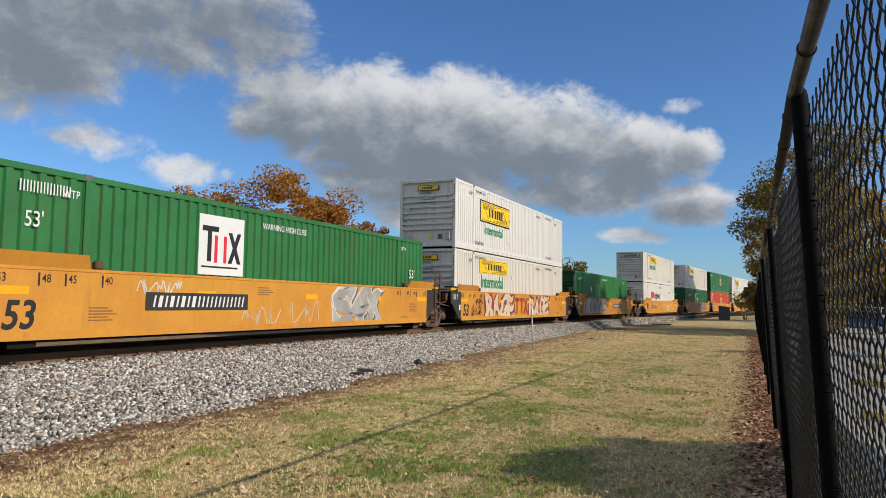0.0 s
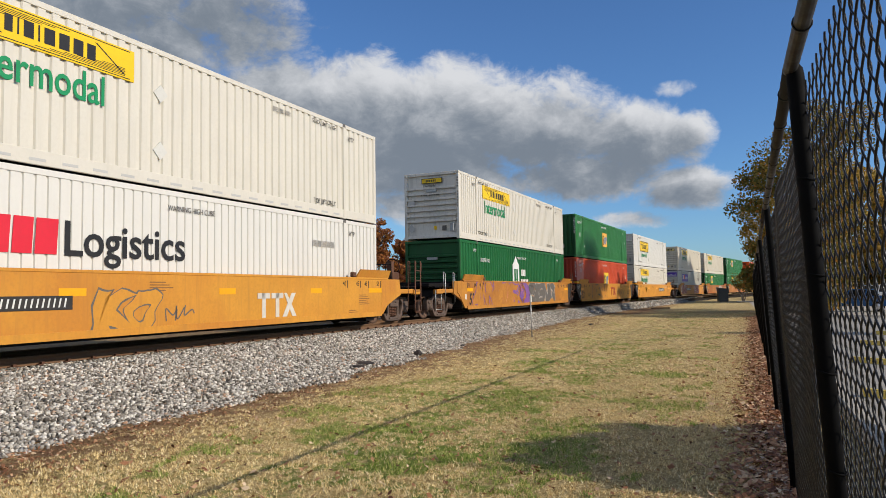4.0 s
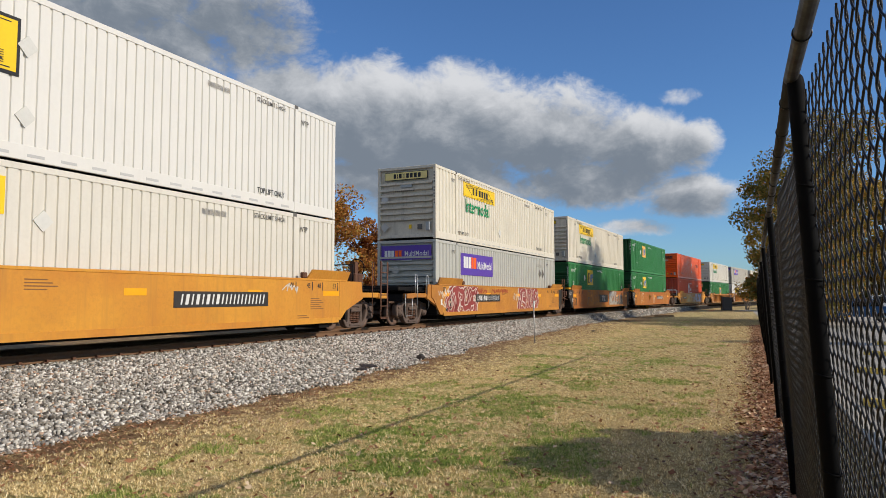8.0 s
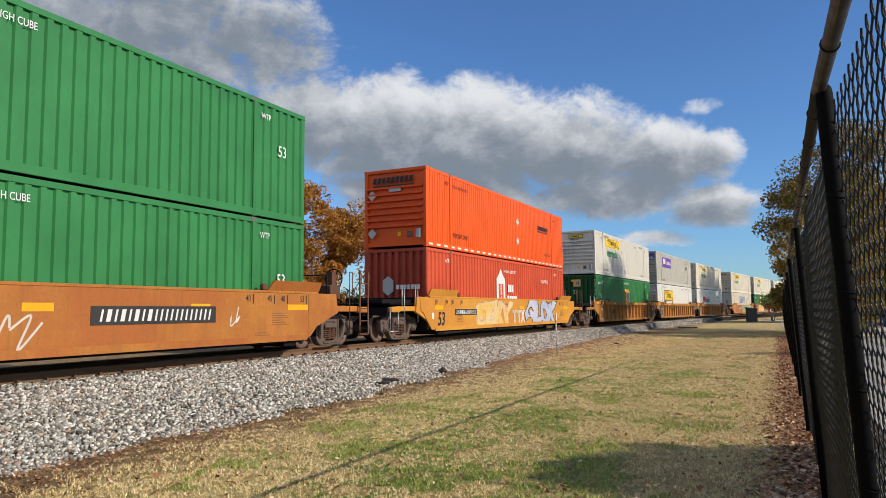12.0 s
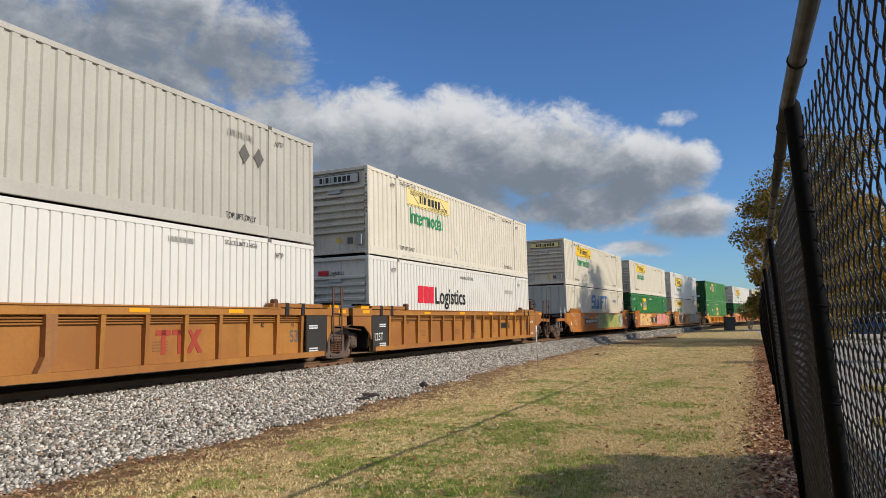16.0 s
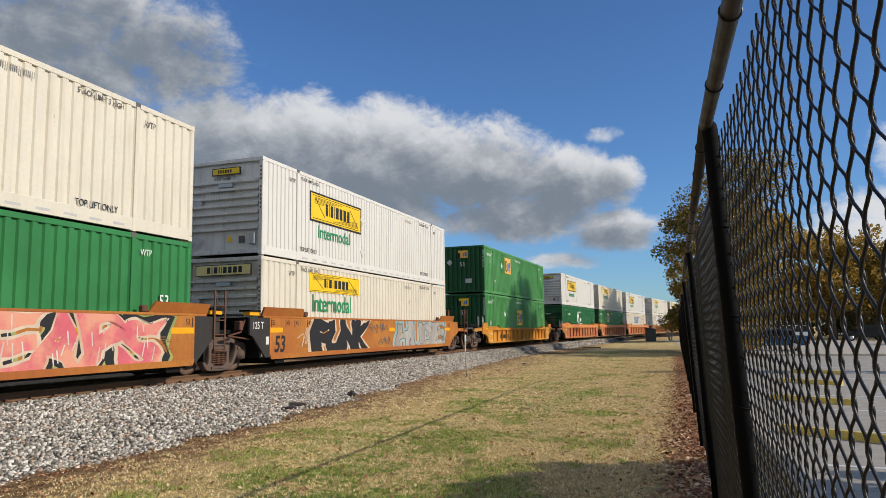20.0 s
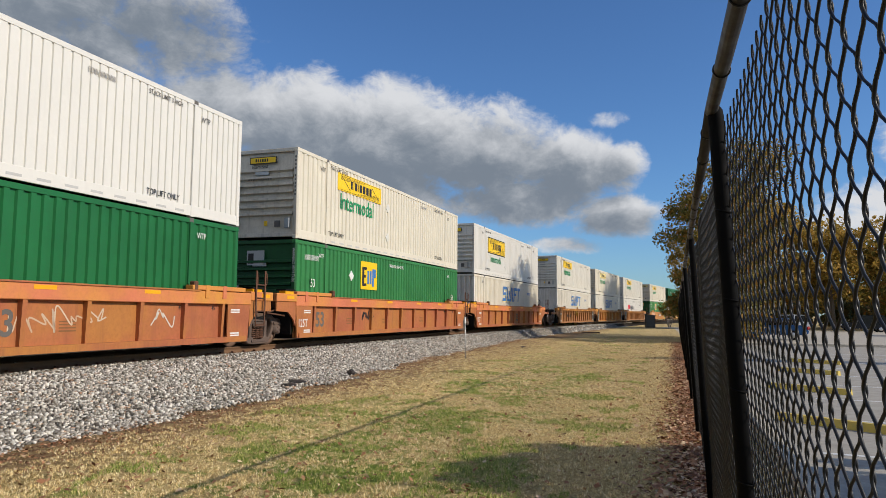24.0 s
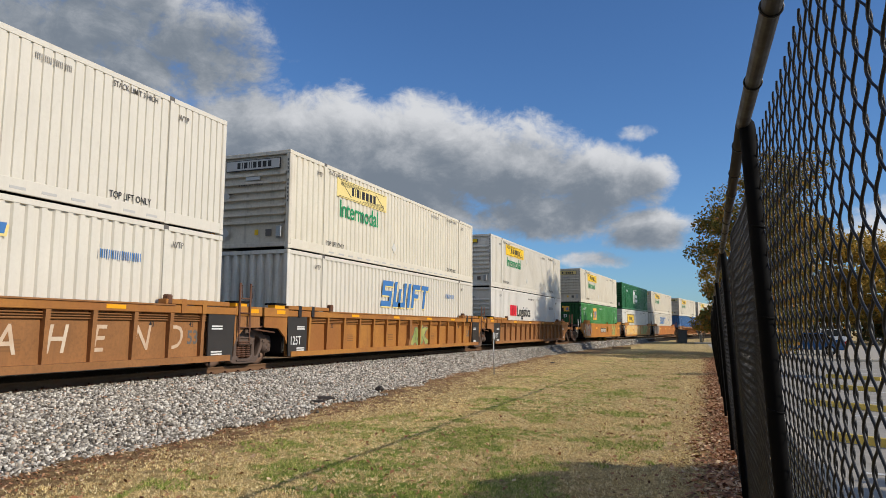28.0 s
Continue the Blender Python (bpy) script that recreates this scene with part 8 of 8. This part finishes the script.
def tree(x, y, height, spread, leaf, count, seed, low=0.25, leaf_size=0.16, bark=BARK, stems=1, gaps=0.0, label="", name="tree", trunk_r=None):
    """A tapered trunk with forking limbs and a crown of many small leaves in clumps."""
    rr = random.Random(seed)
    g = np.random.RandomState(seed)
    top = new(name)
    top.matrix_basis = pose(x, y, -0.05)
    tagged(top, label, "tree", "")
    bm = bmesh.new()
    tips = []
    tr = trunk_r or height * 0.022

    def limb(p, d, length, r, depth):
        q = p + d * length
        rod(bm, p, q, r, 6 if depth else 9, r * 0.68)
        if depth >= 3 or r < 0.012:
            tips.append(q)
            return
        if depth >= 1:
            tips.append(p.lerp(q, 0.7))
        for _ in range(rr.choice((2, 3, 3))):
            nd_ = (d + Vector((rr.uniform(-1, 1), rr.uniform(-1, 1), rr.uniform(-0.25, 0.75))) * 0.72).normalized()
            limb(p.lerp(q, rr.uniform(0.6, 1.0)), nd_, length * rr.uniform(0.55, 0.8), r * 0.58, depth + 1)

    for k in range(stems):
        d0 = Vector((rr.uniform(-0.06, 0.06), rr.uniform(-0.06, 0.06), 1)) if stems == 1 else Vector((math.cos(k * 2.2) * 0.3, math.sin(k * 2.2) * 0.3, 1))
        limb(Vector((0.08 * k, 0.05 * k, 0)), d0.normalized(), height * 0.36, tr, 0)
        if stems == 1:
            p = Vector((0, 0, height * 0.3))
            limb(p, Vector((rr.uniform(-0.2, 0.2), rr.uniform(-0.2, 0.2), 1)).normalized(), height * 0.3, tr * 0.7, 1)
    part("trunk", bm, bark, top)
    T = np.array([tuple(t) for t in tips])
    c = np.array([0, 0, height * (low + (1 - low) / 2)])
    rad = np.array([spread, spread, height * (1 - low) / 2])
    u = (T - c) / rad
    n = (np.abs(u) ** 3).sum(1, keepdims=True) ** (1 / 3)
    T = c + np.where(n > 0.95, u / n * 0.95, u) * rad
    extra = g.normal(0, 1, (int(len(T) * 1.3) + 20, 3))
    extra = c + extra / (np.abs(extra) ** 3).sum(1, keepdims=True) ** (1 / 3) * rad * g.uniform(0.45, 0.97, (len(extra), 1))
    T = np.concatenate([T, extra])
    if gaps:
        T = T[g.rand(len(T)) > gaps]
    clump = g.randint(0, len(T), count)
    wide = g.uniform(0.08, 0.2, len(T)) * spread
    ball = g.normal(0, 1, (count, 3))
    ball *= (g.rand(count, 1) ** 0.45) / np.linalg.norm(ball, axis=1, keepdims=True)
    P = T[clump] + ball * wide[clump][:, None] * np.array([1.9, 1.9, 1.35])
    a, b_ = g.rand(count) * 6.28, g.normal(0, 0.7, count)
    s = leaf_size * g.uniform(0.55, 1.25, count)
    uu = np.column_stack([np.cos(a) * np.cos(b_), np.sin(a) * np.cos(b_), np.sin(b_)]) * s[:, None]
    rnd = g.normal(0, 1, (count, 3))
    ww = np.cross(uu, rnd)
    ww = ww / (np.linalg.norm(ww, axis=1, keepdims=True) + 1e-6) * s[:, None] * 0.55
    v = np.stack([P - uu, P + ww, P + uu, P - ww], 1).reshape(-1, 3)
    v[:, 2] = np.maximum(v[:, 2], 0.3)
    crown = mesh_ob("crown", v, np.arange(count * 4).reshape(-1, 4), leaf)
    crown.parent = top
    tagged(crown, kind="stuff")
    return top


def polar(azimuth, dist):
    return dist * math.sin(radians(azimuth)), dist * math.cos(radians(azimuth))


# tall unseen trees, added behind the viewer to close the place for bounced light
for k in range(9):
    tree(-46 + k * 8.0, -30 - 6 * math.sin(k * 1.7), 8 + 1.5 * math.sin(k * 2.3), 4.6, (OLIVE, OAK, GREENLEAF)[k % 3], 3600, 500 + k, 0.06, 0.55, label="unseen autumn tree added behind the viewer")

oak_label = "broad oak with rust-orange autumn leaves behind the track"
for k, (azm, dist, hgt, spr, leaf, cnt, lab) in enumerate((
    (-33.4, 50, 10.4, 4.7, OAK, 34000, oak_label), (-39.6, 52, 10.3, 4.2, OAK, 30000, oak_label), (-28.4, 50, 7.3, 1.8, RUSSET, 10000, "smaller tree with russet leaves behind the track"),
    (-44.4, 50, 8.2, 3.4, OLIVE, 20000, "olive and gold tree turning brown behind the track"), (-49.0, 48, 7.8, 3.0, OLIVE, 18000, "olive and gold tree turning brown behind the track"),
    (-24.6, 62, 6.6, 3.0, RUSSET, 6000, "low russet tree behind the track"), (-14.5, 115, 10.2, 4.2, GREENLEAF, 6000, "distant dark tree beyond the bend"), (-12.2, 120, 9.0, 4.2, GREENLEAF, 5000, "distant dark tree beyond the bend"), (-19.0, 110, 6.5, 4.5, FARLEAF, 4000, "distant hazy tree behind the track"))):
    tx, ty = polar(azm, dist)
    tree(tx, ty, hgt, spr, leaf, cnt, 100 + k, 0.16, 0.115 if dist < 60 else 0.3, gaps=0.3 if leaf == OLIVE else 0.1, label=lab)
# low growth that closes the view behind the cars
for k in range(26):
    azm = -66 + k * 2.3
    tx, ty = polar(azm, 66 + 7 * math.sin(k * 2.1))
    tree(tx, ty, 2.6 + 0.8 * math.sin(k * 1.3), 2.6, (GREENLEAF, OLIVE, FARLEAF)[k % 3], 1500, 200 + k, 0.05, 0.32, label="scrubby bush in the undergrowth behind the track", name="bush")

# beyond the fence
# unseen stand-in, added only for the narrow shadow it throws on the lawn
tree(10.6, 28.2, 6.6, 0.95, GREENLEAF, 8000, 311, 0.0, 0.12, label="unseen slender columnar tree added to cast a shadow strip")
tree(4.4, 50.0, 14.0, 4.0, OLIVE, 26000, 301, 0.08, 0.115, gaps=0.25, label="tall tree with thinning olive and orange leaves beside the fence")
tree(3.4, 60.0, 9.5, 2.6, GOLD, 10000, 302, 0.28, 0.13, gaps=0.3, label="leafy golden tree beside the fence")
tree(12.0, 91.5, 17.0, 6.0, GOLD, 14000, 303, 0.22, 0.24, gaps=0.12, label="golden tree beside the car park")
tree(19.5, 93.0, 13.5, 6.0, GOLD, 11000, 304, 0.2, 0.26, gaps=0.1, label="golden tree beside the car park")
tree(27.5, 95.0, 12.0, 6.0, OLIVE, 9000, 305, 0.2, 0.28, label="olive tree beside the car park")
tree(9.5, 97.0, 12.5, 4.6, OAK, 8000, 306, 0.15, 0.28, label="orange tree beside the car park")
tree(35.0, 96.0, 13.0, 6.0, RUSSET, 8000, 307, 0.18, 0.28, label="russet tree beside the car park")
tree(3.9, 55.0, 5.0, 2.4, OLIVE, 8000, 312, 0.06, 0.19, label="low leafy shrub tree beside the fence")
tree(3.6, 50.4, 5.2, 2.7, OLIVE, 9000, 313, 0.06, 0.19, label="low leafy shrub tree beside the fence")
tree(3.9, 45.5, 5.0, 2.2, OLIVE, 8000, 310, 0.06, 0.19, label="low leafy shrub tree beside the fence")
tree(0.9, 95.0, 3.6, 1.2, GOLD, 700, 308, 0.42, 0.16, bark=PALEBARK, stems=4, label="multi-stemmed ornamental tree with pale bark", trunk_r=0.07)
# out of view; placed and thickened for the crown shadow near the fence
tree(5.3, 7.6, 3.6, 1.45, OLIVE, 26000, 309, 0.36, 0.11, label="unseen small tree placed to cast the near lawn shadow")
for k in range(3, 16):
    azm = 0.5 + k * 1.9
    tx, ty = polar(azm, 118 + 9 * math.sin(k * 1.9))
    tree(tx, ty, 7.5 + 2.2 * math.sin(k * 1.7), 4.6, (FARLEAF, OAK, OLIVE)[k % 3], 2200, 400 + k, 0.05, 0.5, label="distant autumn tree on the skyline")


# ---- small things beside the track and beyond the fence ----
def lump(name, x, y, z, r, m, seed, label, flat=0.6):
    rr = random.Random(seed)
    bm = bmesh.new()
    bmesh.ops.create_icosphere(bm, subdivisions=2, radius=r)
    for v in bm.verts:
        v.co = Vector((v.co.x * rr.uniform(0.75, 1.3), v.co.y * rr.uniform(0.75, 1.3), v.co.z * flat * rr.uniform(0.7, 1.25)))
    ob = new(name, mesh_of(bm, m, name))
    ob.matrix_basis = pose(x, y, z, 0, 0, rr.uniform(0, 360))
    return tagged(ob, label, "debris")


DARKROCK = blend_material("dark_wet_stone", [(0.3, (0.012, 0.010, 0.010)), (0.7, (0.05, 0.04, 0.035))], 9, 0.6, False, 0.5)
lump("dark_lump", -7.86, 17.3, 0.06, 0.115, DARKROCK, 1, "dark lump of slag lying on the pale stones", 0.8)
lump("dark_lump", -8.02, 17.0, 0.03, 0.06, DARKROCK, 2, "small dark lump of slag on the stones")
lump("dark_lump", -7.77, 20.4, 0.03, 0.06, DARKROCK, 3, "small dark lump of slag on the stones")
lump("dark_lump", -8.16, 23.0, 0.03, 0.10, DARKROCK, 4, "flat dark stone at the foot of the ballast", 0.35)
lump("dark_lump", -6.5, 34.6, 0.02, 0.12, DARKROCK, 5, "flat dark stone on the lawn edge", 0.3)
lump("dark_lump", -8.1, 14.6, 0.06, 0.3, DARKROCK, 6, "dark damp patch of fines in the ballast", 0.15)
lump("dark_lump", -7.9, 14.0, 0.05, 0.22, DARKROCK, 7, "dark damp patch of fines in the ballast", 0.15)
old_tie = new("old_tie", mesh_of(soft_box(-0.8, 0.8, -0.1, 0.1, 0, 0.12, 0.02), TIEWOOD, "old_tie"))
old_tie.matrix_basis = pose(-5.9, 63.6, -0.01, 0, 0, 8)
tagged(old_tie, "discarded dark wooden tie lying on the grass", "railway tie")

stake = new("marker_stake")
stake.matrix_basis = pose(-6.76, 24.79, 0, 0.6, -0.8, 0)
tagged(stake, "thin grey metal marker stake standing in the lawn", "stake")
part("shaft", rod(bmesh.new(), (0, 0, -0.05), (0, 0, 1.42), 0.02, 8), ALU, stake)
part("plate", soft_box(-0.012, 0.03, -0.05, 0.05, 1.28, 1.52, 0.006), WHITEINK, stake)
part("cap", rod(bmesh.new(), (0, 0, 1.42), (0, 0, 1.46), 0.026, 8), ALU, stake)

# cabinet and bin by the far end of the fence
SHEDGREY = paint("dark_grey_sheet", (0.05, 0.055, 0.06), amount=0.3, rough=0.6)
shed = new("equipment_cabinet")
shed.matrix_basis = pose(-1.75, 95.5, 0, 0, 0, 8)
tagged(shed, "dark grey trackside equipment cabinet with a sloping lid", "cabinet")
part("body", slab_x([(-0.1, 0), (1.0, 0), (1.0, 1.55), (-0.1, 1.7)], -0.9, 0.9), SHEDGREY, shed)
part("lid", slab_x([(-0.2, 1.68), (1.1, 1.50), (1.1, 1.58), (-0.2, 1.76)], -1.0, 1.0), SHEDGREY, shed)
part("door", boxes((0.1, 0.85, -0.93, -0.9, 0.15, 1.4)), SHEDGREY, shed)
pallet = new("pale_slab", mesh_of(soft_box(-1.6, 1.6, -0.6, 0.6, 0, 0.16, 0.03), CONCRETE, "pale_slab"))
pallet.matrix_basis = pose(1.8, 90.0, 0, 0, 0, 4)
tagged(pallet, "pale concrete slab lying on the grass by the ornamental tree", "slab")

# kerbs, wheel stops and parking lines
KERBYELLOW = paint("worn_yellow_kerb_paint", (0.62, 0.46, 0.10), dirt=(0.30, 0.27, 0.2), amount=0.6, rough=0.8, scale=2.0)
stop_me = None
def stop_bm():
    bm = slab_bm([(-0.075, 0.0), (0.075, 0.0), (0.055, 0.12), (-0.055, 0.12)], -0.9, 0.9)
    return bm
for i, (x, y, rz) in enumerate(((2.45, 11.8, -38), (3.05, 17.2, -38), (4.0, 22.6, -38), (5.1, 27.5, -38), (5.6, 12.2, -38), (6.6, 18.0, -38), (7.6, 24.0, -38))):
    ob = new("wheel_stop", shared(("wheel_stop",), stop_bm, KERBYELLOW))
    ob.matrix_basis = pose(x, y, 0.012, 0, 0, rz)
    tagged(ob, "worn yellow concrete wheel stop on the asphalt", "wheel stop", "wheel stops of the car park")
for i in range(9):
    ob = new("parking_line", shared(("parking_line",), lambda: boxes((-2.4, 2.4, -0.05, 0.05, 0, 0.004)), WHITEINK))
    ob.matrix_basis = pose(4.2 + 0.55 * i, 9.2 + 3.1 * i, 0.013, 0, 0, -8)
    tagged(ob, "faded white parking line", "parking line", "parking lines", "structure")
kerb = new("kerb", mesh_of(soft_box(-0.08, 0.08, -14, 30, 0, 0.16, 0.02), CONCRETE, "kerb"))
kerb.matrix_basis = pose(1.32, 10, 0, 0, 0, -1.2)
tagged(kerb, "low concrete kerb between fence and car park", "kerb", kind="structure")
kerb = new("kerb", mesh_of(soft_box(-0.1, 70, -0.08, 0.08, 0, 0.15, 0.02), CONCRETE, "kerb"))
kerb.matrix_basis = pose(1.8, 43.0, 0)
tagged(kerb, "low concrete kerb along the drive", "kerb", kind="structure")

GLASS = plain("dark_car_glass", (0.012, 0.014, 0.016), 0.08)
RUBBER = plain("tyre_rubber", (0.016, 0.016, 0.017), 0.8)
CHROME = plain("alloy_rim", (0.5, 0.5, 0.52), 0.3, 0.8)
LAMPGLASS = plain("lamp_glass", (0.6, 0.6, 0.6), 0.15)
TAIL = plain("tail_lamp", (0.4, 0.02, 0.02), 0.2)
CARPAINTS = [paint("black_car_finish", (0.012, 0.012, 0.014), amount=0.05, rough=0.2), paint("blue_car_finish", (0.03, 0.10, 0.26), amount=0.05, rough=0.2), paint("white_car_finish", (0.7, 0.7, 0.7), amount=0.05, rough=0.25), paint("tan_car_finish", (0.42, 0.40, 0.36), amount=0.05, rough=0.25)]


def parked_car(x, y, rz, m, tall, label):
    """A parked car: shaped body, glasshouse, wheels, lamps."""
    car = new("parked_car")
    car.matrix_basis = pose(x, y, 0.012, 0, 0, rz)
    tagged(car, label, "car", "parked cars")
    h = 1.75 if tall else 1.46
    prof = [(-2.3, 0.35), (2.25, 0.35), (2.32, 0.62), (2.2, 0.86), (1.15, 1.0), (-1.9 if tall else -1.6, 1.02), (-2.28, 0.95), (-2.35, 0.6)]
    bm = slab_bm(prof, -0.9, 0.9)
    bmesh.ops.bevel(bm, geom=bm.edges[:], offset=0.08, segments=2, affect="EDGES")
    part("body", bm, m, car)
    back = -2.15 if tall else -1.5
    bm = slab_bm([(1.1, 0.98), (0.35, h - 0.04), (back + 0.35, h - 0.02), (back, 1.0)], -0.76, 0.76)
    bmesh.ops.bevel(bm, geom=bm.edges[:], offset=0.06, segments=2, affect="EDGES")
    part("glasshouse", bm, GLASS, car)
    bm = slab_bm([(0.4, h - 0.06), (0.3, h), (back + 0.4, h + 0.01), (back + 0.28, h - 0.06)], -0.74, 0.74)
    bmesh.ops.bevel(bm, geom=bm.edges[:], offset=0.02, segments=1, affect="EDGES")
    part("roof", bm, m, car)
    for sx in (-1, 1):
        for yy in (0.25, -0.75):
            part("pillar", slab_bm([(yy, 1.0), (yy + 0.08, 1.0), (yy - 0.05, h - 0.04), (yy - 0.13, h - 0.04)], sx * 0.74, sx * 0.785), m, car)
        part("mirror", soft_box(min(sx * 0.88, sx * 1.05), max(sx * 0.88, sx * 1.05), 0.75, 0.9, 0.98, 1.12, 0.03), m, car)
        part("head_lamp", soft_box(min(sx * 0.5, sx * 0.84), max(sx * 0.5, sx * 0.84), 2.18, 2.32, 0.66, 0.82, 0.03), LAMPGLASS, car)
        part("tail_lamp", soft_box(min(sx * 0.6, sx * 0.88), max(sx * 0.6, sx * 0.88), -2.38, -2.25, 0.72, 0.92, 0.03), TAIL, car)
        for yy in (1.4, -1.4):
            w = part("wheel", lathe([(-0.11, 0.2), (-0.11, 0.3), (-0.07, 0.335), (0.07, 0.335), (0.11, 0.3), (0.11, 0.2)], "x", 20), RUBBER, car, at=pose(sx * 0.82, yy, 0.335))
            part("rim", lathe([(-0.115, 0.05), (-0.118, 0.2), (0.118, 0.2), (0.115, 0.05)], "x", 14), CHROME, w)
    return car


parked_car(7.3, 53.6, 78, CARPAINTS[1], False, "blue saloon car on the concrete drive")
parked_car(20.6, 85.0, 88, CARPAINTS[0], True, "black estate car parked on the far side of the drive")
parked_car(26.4, 86.0, 93, CARPAINTS[0], False, "black saloon car parked on the far side of the drive")
parked_car(20.4, 68.5, 15, CARPAINTS[3], True, "silver-tan tall car standing on the drive")
parked_car(13.2, 86.0, 90, CARPAINTS[2], True, "white van-like car parked on the far side of the drive")
parked_car(31.5, 86.5, 86, CARPAINTS[1], False, "blue car parked on the far side of the drive")




motions()
